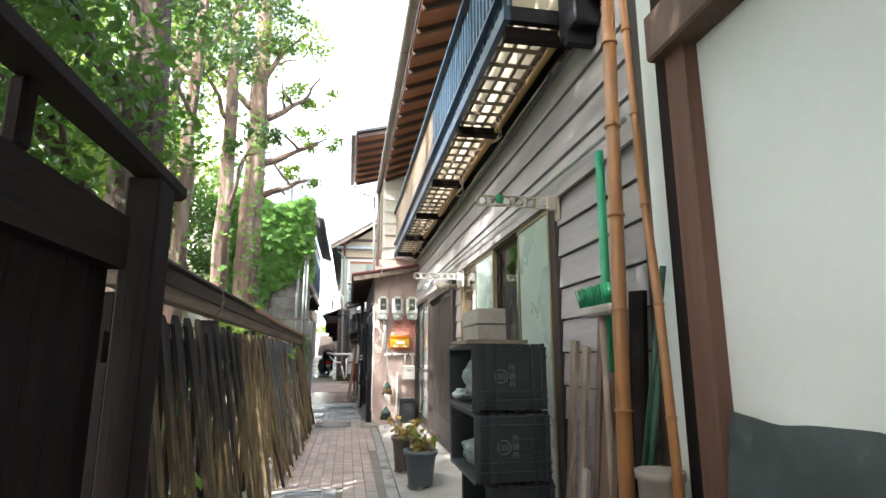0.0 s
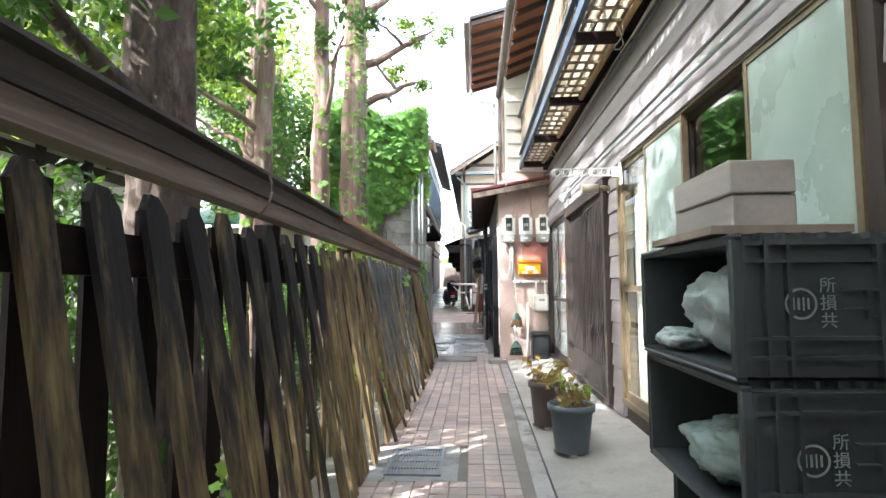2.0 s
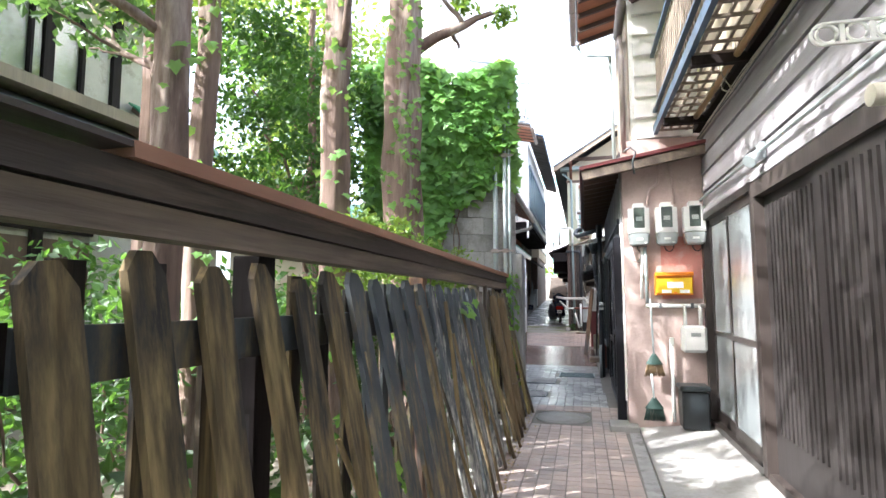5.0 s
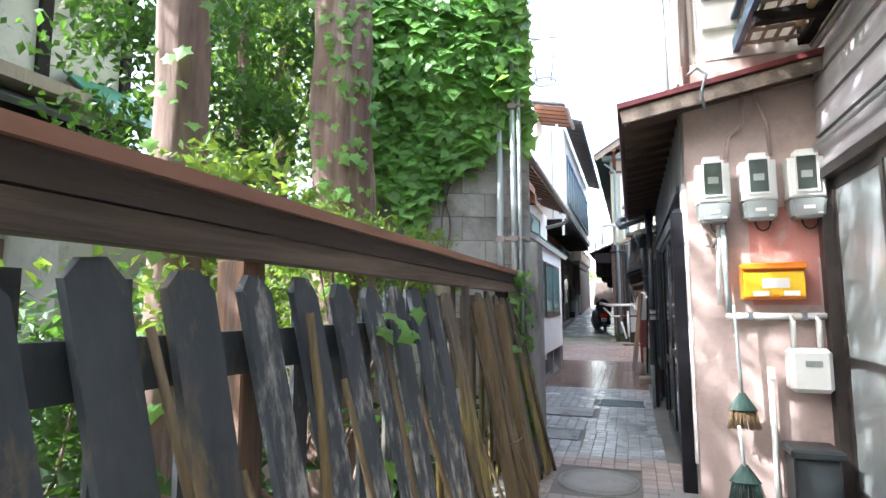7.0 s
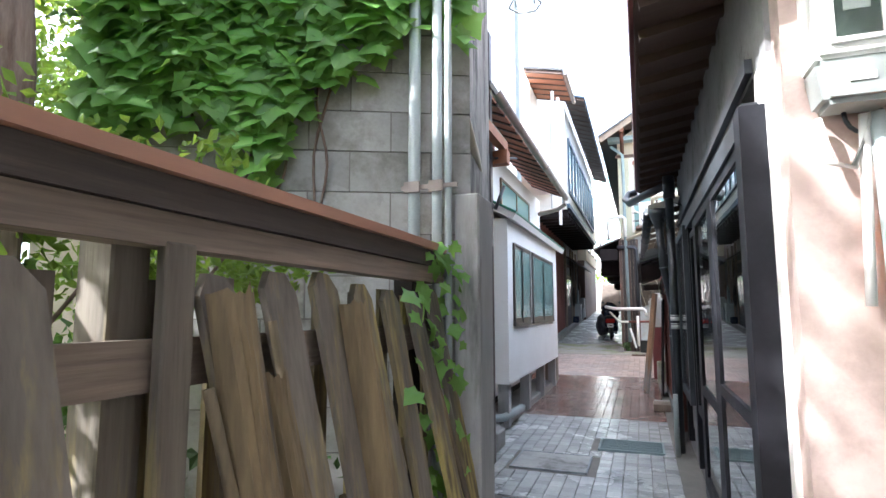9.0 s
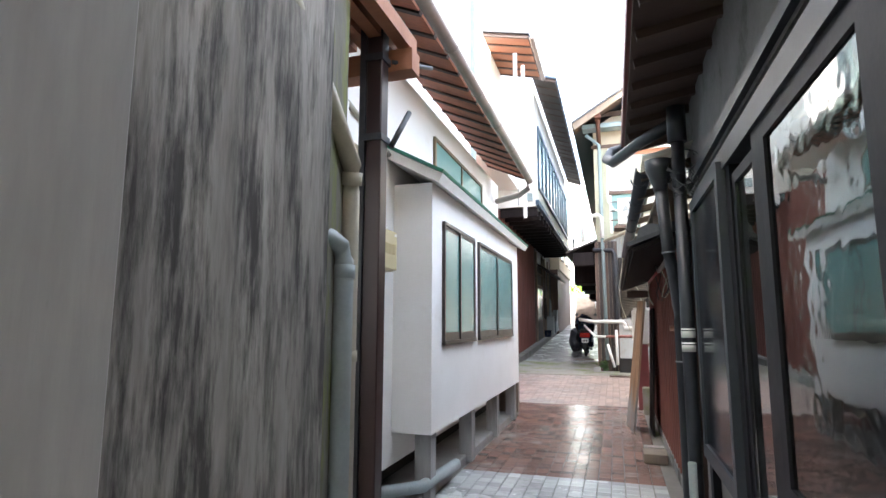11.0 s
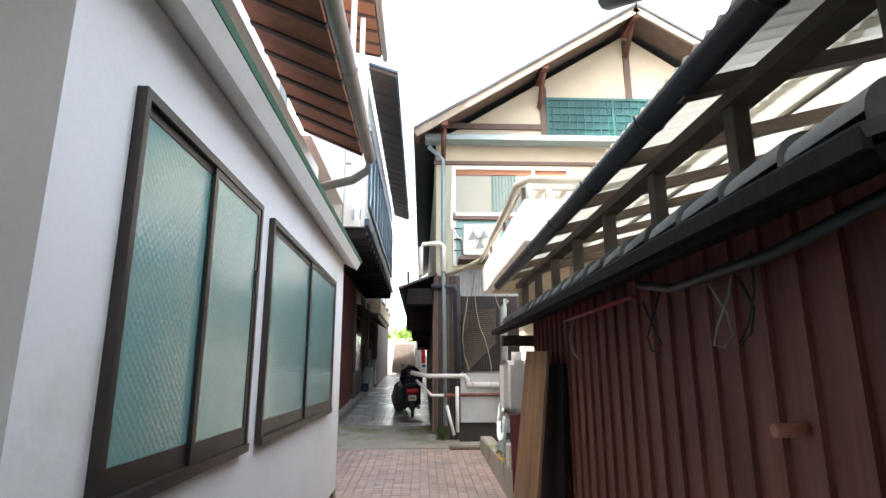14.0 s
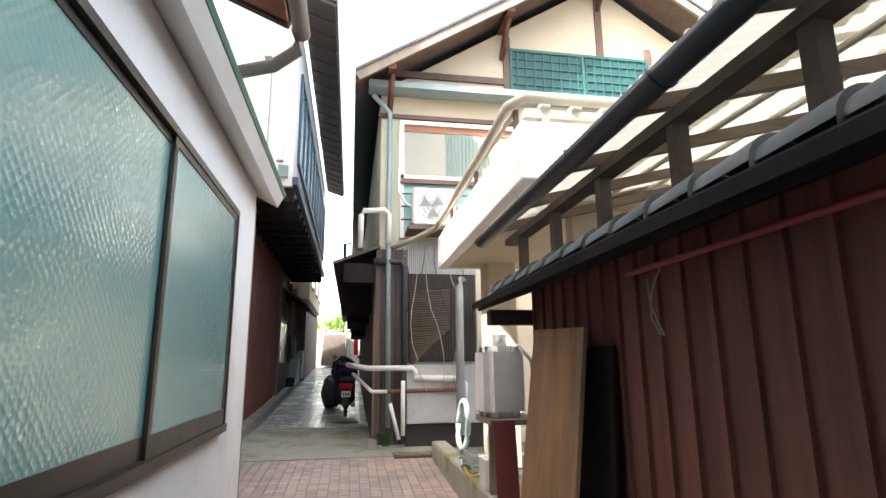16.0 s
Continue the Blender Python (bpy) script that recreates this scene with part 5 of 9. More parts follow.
# bush above the rail and undergrowth behind the fence
bush = thing("azalea_bush", "rounded green bush rising above the fence rail", "bush", (-1.75, 9.8, 0))
bm = bmesh.new()
for i in range(9):
    branch(bm, (-1.75, 9.8, 0), (-1.75 + 0.6 * math.cos(i), 9.8 + 1.2 * math.sin(i * 1.7), 1.7), 0.018, 40 + i)
part("stem", bm, BARK, bush)
leaf_mesh("foliage", BRIGHT_LEAF, bush, clumps(21, [(-1.7, 8.9, 2.0, 0.4, 0.6, 0.22), (-1.65, 9.8, 1.95, 0.42, 0.7, 0.25), (-1.55, 10.7, 1.85, 0.4, 0.6, 0.25), (-1.6, 11.5, 1.7, 0.4, 0.5, 0.2), (-1.85, 10.0, 1.6, 0.4, 1.6, 0.3)], 5200, 0.6), 0.055, 21)
shrub = thing("garden_shrub", "dense shaded shrub close behind the picket fence", "bush", (-1.9, 3.6, 0))
bm = bmesh.new()
for i in range(8):
    branch(bm, (-2.0, 3.2 + 0.25 * i, 0), (-2.1 + 0.3 * math.cos(i), 2.4 + 0.45 * i, 1.4), 0.015, 140 + i)
part("stem", bm, BARK, shrub)
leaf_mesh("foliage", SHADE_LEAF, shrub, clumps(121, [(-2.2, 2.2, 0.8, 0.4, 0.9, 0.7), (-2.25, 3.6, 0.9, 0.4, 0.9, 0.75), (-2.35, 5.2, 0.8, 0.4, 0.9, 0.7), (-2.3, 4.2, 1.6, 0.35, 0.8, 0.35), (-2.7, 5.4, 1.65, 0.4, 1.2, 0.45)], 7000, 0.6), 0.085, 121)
shrub = thing("garden_shrub", "broad dark green shrub between the garden trees", "bush", (-2.8, 7.8, 0))
bm = bmesh.new()
for i in range(8):
    branch(bm, (-2.8, 6.8 + 0.3 * i, 0), (-2.8 + 0.3 * math.cos(i), 6.0 + 0.5 * i, 1.3), 0.015, 160 + i)
part("stem", bm, BARK, shrub)
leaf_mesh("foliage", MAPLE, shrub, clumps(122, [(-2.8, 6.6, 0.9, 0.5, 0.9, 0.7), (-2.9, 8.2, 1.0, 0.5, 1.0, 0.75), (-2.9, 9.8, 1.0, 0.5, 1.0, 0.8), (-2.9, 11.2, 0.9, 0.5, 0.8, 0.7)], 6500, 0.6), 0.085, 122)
rg = np.random.RandomState(9)
n = 5200
spots = np.stack([-1.25 - 2.6 * rg.uniform(0, 1, n) ** 1.3, rg.uniform(-1, 12.0, n), 0.9 * rg.uniform(0, 1, n) ** 1.6], 1)
spots[:, 2] *= 0.4 + 0.6 * np.abs(np.sin(spots[:, 1] * 1.9 + spots[:, 0]))
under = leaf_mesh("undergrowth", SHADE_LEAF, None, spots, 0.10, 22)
tagged(under, "low broad-leaved plants on the garden floor", "plants", kind="stuff")
rg = np.random.RandomState(10)
spots = []
for y in (3.5, 5.6, 7.2, 9.05, 11.6):
    for k in range(16):
        spots.append((fx(y) + 0.09 + rg.uniform(0, 0.06), y + rg.normal(0, 0.1), rg.uniform(0.2, 1.7 if y > 8 else 0.7)))
for k in range(90):
    spots.append((fx(12) + 0.1 + rg.uniform(-0.08, 0.1), 11.95 + rg.normal(0, 0.09), rg.uniform(0.3, 1.85)))
tagged(leaf_mesh("fence_creeper", IVY, None, spots, 0.085, 23, "palm", (0.9, -0.3, 0.3)), "sparse creeper leaves climbing on the fence", "ivy", kind="stuff")

# leaning sticks against the far half of the fence
for k in range(17):
    rr = random.Random(100 + k)
    y = 6.3 + k * 0.34 + rr.uniform(-0.12, 0.12)
    top = 1.35 + rr.uniform(-0.55, 0.2)
    foot = -0.70 + rr.uniform(-0.04, 0.10)
    st = STICK if rr.random() < 0.72 else PICKET
    bm = bmesh.new()
    w = rr.uniform(0.010, 0.019)
    dy = rr.uniform(0.02, 0.28)
    pts = [(foot + (fx(y) + 0.075 - foot) * f + rr.uniform(-0.006, 0.006), y + dy * (1 - f), 0.01 + top * f) for f in (0, 0.25, 0.5, 0.75, 1)]
    tube(bm, pts, w * 1.15, 5, w * 0.85)
    tagged(part("leaning_stick", bm, st), "thin weathered wooden stick leaning on the fence", "stick", "sticks leaning on the fence")
bar_ob = bar("wire_tie", RAIL_WOOD, None, [(fx(4.1) + 0.09 * math.cos(a), 4.1 + 0.02 * math.sin(2 * a), 1.76 + 0.12 * math.sin(a)) for a in [2 * math.pi * i / 16 for i in range(17)]], 0.006, 6)
tagged(bar_ob, "loop of wire tied round the fence rail", "wire")

# ---- old house in the garden ----
old = thing("garden_house", "old house with white plaster panels and dark timbers", "house", (-8, 11, 0))
OLD_PLASTER = material("aged_plaster", (0.46, 0.44, 0.39), (0.36, 0.345, 0.31), 1.6, 0.9, 0.3, fine=40, wear=(0.28, 0.26, 0.22), wear_at=0.6)
boxes("plaster_wall", OLD_PLASTER, old, (-11.0, -7.6, 7.0, 13.2, 2.4, 6.6))
boxes("board_wall", BROWN_PLANK, old, (-11.0, -7.6, 7.0, 13.2, 0, 2.4))
boxes("east_wing", OLD_PLASTER, old, (-11.0, -6.6, 11.6, 13.4, 0, 3.3))
for z in (0.6, 2.5, 3.6, 4.0):
    boxes("beam", DARK_BEAM, old, (-7.6, -7.53, 6.9, 13.3, z, z + 0.2))
for y in (7.0, 8.2, 9.4, 10.6, 11.8, 13.1):
    boxes("timber_post", DARK_WOOD, old, (-7.6, -7.52, y, y + 0.16, 0, 6.6))
for y in (7.3, 9.6):
    w = boxes("window", GLASS, old, (-7.59, -7.56, y, y + 1.6, 4.6, 5.8))
    boxes("window_frame", DARK_WOOD, w, (-7.6, -7.5, y - 0.06, y, 4.5, 5.9), (-7.6, -7.5, y + 1.6, y + 1.66, 4.5, 5.9), (-7.6, -7.5, y + 0.78, y + 0.82, 4.6, 5.8), (-7.6, -7.5, y, y + 1.6, 4.5, 4.6), (-7.6, -7.5, y, y + 1.6, 5.8, 5.9))
w = boxes("lower_window", GLASS, old, (-7.58, -7.55, 8.5, 9.3, 1.0, 2.3))
boxes("window_frame", DARK_WOOD, w, (-7.6, -7.5, 8.45, 8.5, 0.95, 2.35), (-7.6, -7.5, 9.3, 9.35, 0.95, 2.35), (-7.6, -7.5, 8.88, 8.92, 1.0, 2.3), (-7.6, -7.5, 8.5, 9.3, 1.63, 1.67))
bm = bmesh.new()
slab(bm, ((-6.9, 6.6, 4.05), (-6.9, 12.0, 4.05), (-7.6, 12.0, 4.45), (-7.6, 6.6, 4.45)), 0.08)
part("lower_eave", bm, ROOF_DARK, old)
bm = bmesh.new()
slab(bm, ((-6.7, 6.4, 6.5), (-6.7, 13.9, 6.5), (-9.4, 13.9, 8.2), (-9.4, 6.4, 8.2)), 0.1)
part("roof", bm, KAWARA, old)
bm = bmesh.new()
slab(bm, ((-6.45, 12.15, 4.10), (-6.45, 13.6, 4.10), (-7.52, 13.6, 4.92), (-7.52, 12.15, 4.92)), 0.03)
part("porch_roof", bm, GREEN_METAL, old, "green metal edged porch roof")
for k in range(6):
    y = 12.22 + k * 0.25
    bm = bmesh.new()
    slab(bm, ((-6.5, y, 4.10), (-6.5, y + 0.06, 4.10), (-7.5, y + 0.06, 4.866), (-7.5, y, 4.866)), 0.09)
    part("porch_rafter", bm, RAFTER, old)
boxes("porch_beam", DARK_BEAM, old, (-7.5, -6.6, 12.3, 12.42, 3.82, 4.0))
boxes("balcony_sill", GREY_WOOD, old, (-7.5, -6.9, 7.0, 12.2, 4.28, 4.46))
hut = thing("garden_hut", "small hut with a ribbed green metal roof", "hut", (-4.6, 14.2, 0))
boxes("hut_wall", CREAM, hut, (-6.3, -3.7, 13.4, 15.0, 0, 2.7))
for k in range(18):
    bm = bmesh.new()
    x = -6.5 + k * 0.17
    slab(bm, ((x, 12.9, 2.75), (x + 0.15, 12.9, 2.75), (x + 0.15, 15.2, 3.5), (x, 15.2, 3.5)), 0.04)
    part("roof_rib", bm, GREEN_METAL, hut)
rg = np.random.RandomState(14)
n = 12000
spots = np.stack([rg.normal(-4.7, 0.35, n), rg.uniform(-4, 11.4, n), rg.uniform(0, 1, n) ** 0.8 * 2.1], 1)
spots[:, 2] *= 0.75 + 0.25 * np.sin(spots[:, 1] * 2.3)
tagged(leaf_mesh("garden_hedge", MAPLE, None, spots, 0.11, 24), "dense dark green hedge at the back of the garden", "hedge", kind="stuff")

# conduits on the end of the block wall
cond = thing("conduit_run", "three grey steel conduits clamped to the wall end", "pipe", (-1.0, 12.05, 0))
for x, r in ((-1.12, 0.034), (-0.985, 0.028), (-0.92, 0.02)):
    bar("conduit", PIPE_GREY, cond, [(x, 12.08, 0.02), (x, 12.08, 4.3)], r, 10)
for z in (2.16, 3.5):
    boxes("clamp", PIPE_BROWN, cond, (-1.19, -0.86, 12.055, 12.07, z - 0.012, z + 0.012), (-1.165, -1.075, 12.035, 12.055, z - 0.03, z + 0.03), (-1.02, -0.94, 12.04, 12.055, z - 0.03, z + 0.03))

# ---- near right: poles, planks, crates, pots ----
BAMBOO = material("bamboo_cane", (0.36, 0.18, 0.07), (0.27, 0.13, 0.05), 5, 0.42, 0.12, stretch=ALONG_Z)
GREEN_PLASTIC = material("green_plastic", (0.02, 0.30, 0.14), (0.015, 0.22, 0.10), 4, 0.45, 0.05)
DARK_GREEN = material("dark_green_pole", (0.03, 0.10, 0.07), (0.025, 0.07, 0.05), 4, 0.5, 0.05)
TARP = material("dark_tarpaulin", (0.045, 0.065, 0.07), (0.075, 0.10, 0.10), 2.5, 0.5, 0.5, fine=18, wear=(0.16, 0.19, 0.19), wear_at=0.64)
STONEWARE = material("grey_stoneware", (0.34, 0.31, 0.28), (0.27, 0.25, 0.23), 4, 0.55, 0.1)
PALE_WOOD = material("pale_sawn_wood", (0.40, 0.37, 0.33), (0.28, 0.26, 0.235), 8, 0.8, 0.4, stretch=ALONG_Y, fine=60)
BAG = material("pale_plastic_bag", (0.36, 0.42, 0.42), (0.24, 0.30, 0.30), 7, 0.3, 1.0, fine=16)
CLEAR_BAG = material("grey_green_bag", (0.28, 0.35, 0.345), (0.18, 0.24, 0.235), 7, 0.25, 1.0, fine=18)
STENCIL = material("grey_stencil_paint", (0.25, 0.30, 0.30), (0.15, 0.18, 0.18), 12, 0.7, 0.0)
POT_BLUE = material("slate_plastic_pot", (0.075, 0.10, 0.115), (0.10, 0.125, 0.14), 3, 0.5, 0.05)
POT_BROWN = material("brown_plastic_pot", (0.06, 0.045, 0.04), (0.085, 0.065, 0.06), 3, 0.5, 0.05)
SOIL = material("potting_soil", (0.16, 0.11, 0.075), (0.08, 0.055, 0.04), 20, 0.95, 0.8)
DRY_LEAF = leaf_material("drying_leaf", (0.30, 0.22, 0.07), (0.20, 0.15, 0.05), (0.4, 0.3, 0.08))


def cane(name, label, pts, r, mat=BAMBOO):
    t = thing(name, label, "pole", pts[0])
    bar("cane", mat, t, pts, r, 10, r * 0.9)
    tot = sum((Vector(b) - Vector(a)).length for a, b in zip(pts, pts[1:]))
    d = 0.25
    while d < tot:
        e, i = d, 0
        while i < len(pts) - 2 and e > (Vector(pts[i + 1]) - Vector(pts[i])).length:
            e -= (Vector(pts[i + 1]) - Vector(pts[i])).length
            i += 1
        a, b = Vector(pts[i]), Vector(pts[i + 1])
        w = (b - a).normalized()
        c = a + w * e
        bar("node_ring", mat, t, [c - w * 0.006, c, c + w * 0.006], r * 1.13, 10)
        d += 0.42
    return t


cane("bamboo_pole", "thick upright bamboo pole leaning on the wall", [(1.12, 2.20, 0.06), (1.15, 2.19, 1.4), (1.19, 2.16, 3.4)], 0.034)
cane("bamboo_pole", "thin crooked bamboo pole leaning on the wall", [(1.15, 1.87, 0.06), (1.17, 1.88, 1.0), (1.18, 1.93, 1.6), (1.19, 2.0, 2.1), (1.20, 2.07, 3.2)], 0.019)
cane("bamboo_pole", "slim bamboo cane behind the broom", [(1.27, 2.42, 0.08), (1.29, 2.40, 2.6)], 0.013)
t = thing("broom", "push broom with green bristles standing upside down", "broom", (1.2, 2.5, 0.06))
bar("broom_handle", GREY_WOOD, t, [(1.20, 2.44, 0.1), (1.20, 2.45, 1.56)], 0.017)
bm = bmesh.new()
box(bm, 1.15, 1.23, 2.28, 2.62, 1.56, 1.61, bevel=0.012)
part("broom_block", bm, PALE_WOOD, t)
bm = bmesh.new()
rr = random.Random(3)
for i in range(260):
    y, x = rr.uniform(2.29, 2.61), rr.uniform(1.16, 1.22)
    tube(bm, [(x, y, 1.60), (x + rr.uniform(-0.02, 0.02), y + (y - 2.45) * 0.12 + rr.uniform(-0.01, 0.02), 1.70 + rr.uniform(-0.01, 0.01))], 0.0035, 3)
part("bristles", bm, GREEN_PLASTIC, t)
for nm, lab, mt, pts, r in (
        ("garden_pole", "bright green plastic garden pole", GREEN_PLASTIC, [(1.24, 2.52, 0.09), (1.31, 2.60, 2.46)], 0.024),
        ("garden_pole", "thin dark green garden stake", DARK_GREEN, [(1.33, 2.62, 0.1), (1.37, 2.62, 2.2)], 0.011),
        ("garden_pole", "dark green stake leaning on the pale panel", DARK_GREEN, [(1.22, 2.26, 0.7), (1.32, 2.10, 1.75)], 0.014),
        ("garden_pole", "short dark green stake beside the bamboo", DARK_GREEN, [(1.22, 2.24, 0.6), (1.29, 2.13, 1.36)], 0.012)):
    tagged(bar(nm, mt, None, pts, r, 8), lab, "pole", "garden poles")
for y, w, z1, x0, x1, mt in ((3.12, 0.075, 1.47, 1.24, 1.36, GREY_WOOD), (2.96, 0.06, 1.43, 1.24, 1.36, GREY_WOOD), (2.74, 0.055, 1.62, 1.22, 1.36, BROWN_PLANK), (2.62, 0.06, 1.42, 1.20, 1.34, GREY_WOOD),
                             (2.46, 0.17, 1.30, 1.13, 1.27, BROWN_PLANK), (2.68, 0.05, 0.82, 1.12, 1.2, PALE_WOOD), (2.36, 0.13, 1.68, 1.26, 1.36, DARK_WOOD)):
    bm = bmesh.new()
    slab(bm, ((x0, y - w / 2, 0.09), (x0, y + w / 2, 0.09), (x1, y + w / 2 + 0.015, z1), (x1, y - w / 2 + 0.015, z1 - 0.01)), 0.022)
    tagged(part("leaning_plank", bm, mt), "weathered wooden plank leaning on the house wall", "plank", "planks leaning on the wall")
t = thing("planter", "tall tapered grey plastic planter", "planter", (1.17, 2.03, 0.09))
bm = bmesh.new()
lathe(bm, [(0.06, 0.10), (0.062, 0.11), (0.085, 0.90), (0.094, 0.905), (0.096, 0.935), (0.085, 0.935), (0.055, 0.14)], 1.21, 2.06, 24)
part("pot_body", bm, STONEWARE, t)
tagged(boxes("tile_offcut", material("terracotta", (0.33, 0.21, 0.14), (0.25, 0.16, 0.11), 5, 0.8, 0.2), None, (1.18, 1.20, 1.76, 1.90, 0.09, 0.87)), "tan ceramic tile leaning at the wall foot", "tile")
# tarpaulin over the wall foot
bm = bmesh.new()
n, m = 130, 34
g = []
for i in range(n + 1):
    y = 1.90 - i * 0.037
    top = 1.17 + 0.03 * noise.noise(Vector((y * 5, 0, 0))) + 0.012 * math.sin(y * 11)
    col = []
    for j in range(m + 1):
        f = j / m
        fold = abs(noise.noise(Vector((y * 3.1 + f, f * 6, 2)))) * 0.045 + abs(noise.noise(Vector((y * 9 - 2 * f, f * 13, 5)))) * 0.022
        col.append(bm.verts.new((1.35 - fold - 0.05 * (1 - f), y, 0.1 + (top - 0.1) * f)))
    g.append(col)
for i in range(n):
    for j in range(m):
        bm.faces.new((g[i][j], g[i + 1][j], g[i + 1][j + 1], g[i][j + 1])).smooth = True
part("tarpaulin", bm, TARP, wall_w)


CRATE_PLASTIC = material("dark_grey_crate_plastic", (0.034, 0.043, 0.046), (0.05, 0.06, 0.063), 6, 0.45, 0.1)


def crate(at, label):
    """A ribbed black crate on its side, open towards the alley (-x), ends facing along y."""
    x0, x1, y0, y1, z0, z1 = at
    t = thing("crate", label, "crate", (x0, y0, z0), "stacked black crates")
    w = 0.012
    for nm, b in (("end_panel", (x0, x1, y0 + 0.02, y0 + 0.02 + w, z0, z1)), ("end_panel", (x0, x1, y1 - w, y1, z0, z1)), ("lower_side", (x0, x1, y0 + 0.032, y1 - w, z0, z0 + w)),
                  ("upper_side", (x0, x1, y0 + 0.032, y1 - w, z1 - w, z1)), ("crate_floor", (x1 - w, x1, y0 + 0.032, y1 - w, z0 + w, z1 - w))):
        boxes(nm, CRATE_PLASTIC, t, b)
    # rim round the opening
    boxes("rim", CRATE_PLASTIC, t, (x0 - 0.006, x0 + 0.025, y0, y1 + 0.01, z1, z1 + 0.012), (x0 - 0.006, x0 + 0.025, y0, y1 + 0.01, z0 - 0.012, z0), (x0 - 0.006, x0 + 0.025, y0, y0 + 0.02, z0, z1), (x0 - 0.006, x0 + 0.025, y1, y1 + 0.01, z0, z1), bevel=0.004)
    # ribs of the near end and of the top side
    W, H = x1 - x0, z1 - z0
    for k in range(8):
        x = x0 + W * (k + 0.5) / 8
        if k in (0, 1, 2, 6, 7):
            boxes("rib", CRATE_PLASTIC, t, (x - 0.005, x + 0.005, y0, y0 + 0.02, z0 + 0.005, z1 - 0.005))
        boxes("rib", CRATE_PLASTIC, t, (x - 0.005, x + 0.005, y0 + 0.02, y1, z1, z1 + 0.018))
    for f in (0.14, 0.28, 0.84, 0.97):
        boxes("rib", CRATE_PLASTIC, t, (x0, x1, y0 + 0.003, y0 + 0.02, z0 + H * f - 0.005, z0 + H * f + 0.005))
    for a, b, c, d in ((0.62, 0.86, 0.62, 0.635), (0.62, 0.75, 0.48, 0.495), (0.78, 0.95, 0.42, 0.435), (0.74, 0.752, 0.42, 0.62)):
        boxes("rib", CRATE_PLASTIC, t, (x0 + W * a, x0 + W * b, y0 + 0.004, y0 + 0.02, z0 + H * c, z0 + H * d))
    for k in range(6):
        y = y0 + (y1 - y0) * (k + 0.5) / 6
        boxes("rib", CRATE_PLASTIC, t, (x0 + 0.03, x1, y - 0.004, y + 0.004, z1, z1 + 0.016))
    boxes("rib", CRATE_PLASTIC, t, (x1 - 0.02, x1 - 0.008, y0 + 0.02, y1, z1 + 0.0005, z1 + 0.02))
    return t


def stencil(t, x, y, z):
    """Grey stencilled ring and upright writing bars on the crate end."""
    bm = bmesh.new()
    n = 22
    for k in range(n):
        a, b = 2 * math.pi * k / n, 2 * math.pi * (k + 1) / n
        q = [bm.verts.new((x + r * math.cos(c), y, z + r * math.sin(c))) for c, r in ((a, 0.034), (b, 0.034), (b, 0.040), (a, 0.040))]
        bm.faces.new(q)
    for dx, dz, w, h in ((-0.018, 0, 0.004, 0.032), (-0.006, 0.0, 0.006, 0.03), (0.006, 0.0, 0.004, 0.034), (0.018, 0, 0.005, 0.028)):
        box(bm, x + dx - w / 2, x + dx + w / 2, y - 0.0005, y + 0.0005, z - h / 2, z + h / 2)
    part("stencil_ring", bm, STENCIL, t)
    for i, ch in enumerate("所損共"):
        cu = bpy.data.curves.new("letters", "FONT")
        cu.body, cu.size, cu.align_x, cu.align_y = ch, 0.042, "CENTER", "CENTER"
        cu.extrude = 0.0006
        ob = new("stencil_letter", cu)
        ob.data.materials.append(STENCIL)
        ob.parent = t
        ob.matrix_basis = pose(x + 0.066 - base_of(t).x, y - 0.001 - base_of(t).y, z + 0.044 - i * 0.044 - base_of(t).z, 90, 0, 0)


c1 = crate((0.70, 1.14, 3.06, 3.79, 1.075, 1.425), "black ribbed plastic crate lying on its side, bags inside")
c2 = crate((0.71, 1.15, 3.06, 3.79, 0.69, 1.045), "black ribbed plastic crate under another, bags inside")
c3 = crate((0.78, 1.18, 3.10, 3.75, 0.12, 0.665), "dark plastic box carrying the crates")
stencil(c1, 0.862, 3.061, 1.26)
stencil(c2, 0.872, 3.061, 0.875)


def lump(name, label, cat, c, r, mat, seed, fold=0.22, seg=64, rings=40):
    bm = bmesh.new()
    bmesh.ops.create_uvsphere(bm, u_segments=seg, v_segments=rings, radius=1.0)
    for v in bm.verts:
        d = v.co.copy()
        k = 1 + fold * noise.noise(d * 1.7 + Vector((seed, 0, 0))) + fold * 0.6 * noise.noise(Vector((d.x * 6, d.y * 6, d.z * 1.5 + seed))) - fold * 0.5 * abs(noise.noise(d * 5 + Vector((0, seed, 0)))) - fold * 0.3 * abs(noise.noise(d * 11 + Vector((0, 0, seed))))
        v.co = Vector((c[0] + d.x * k * r[0], c[1] + d.y * k * r[1], max(c[2] - r[2] * 0.98, c[2] + d.z * k * r[2])))
    for f in bm.faces:
        f.smooth = True
    return tagged(part(name, bm, mat), label, cat)


lump("plastic_bag", "pale crumpled plastic bag stuffed in the upper crate", "bag", (0.90, 3.36, 1.235), (0.19, 0.24, 0.145), BAG, 1)
lump("plastic_bag", "small white crumpled bag at the crate mouth", "bag", (0.76, 3.58, 1.13), (0.075, 0.12, 0.04), BAG, 2)
lump("plastic_bag", "clear crumpled bag in the lower crate", "bag", (0.86, 3.42, 0.80), (0.16, 0.19, 0.092), CLEAR_BAG, 3)
lump("plastic_bag", "printed white and green bag on the ground", "bag", (0.60, 3.68, 0.17), (0.11, 0.14, 0.12), BAG, 5)
t = thing("bucket", "dark teal plastic bucket beside the crates", "bucket", (0.66, 3.28, 0.06))
bm = bmesh.new()
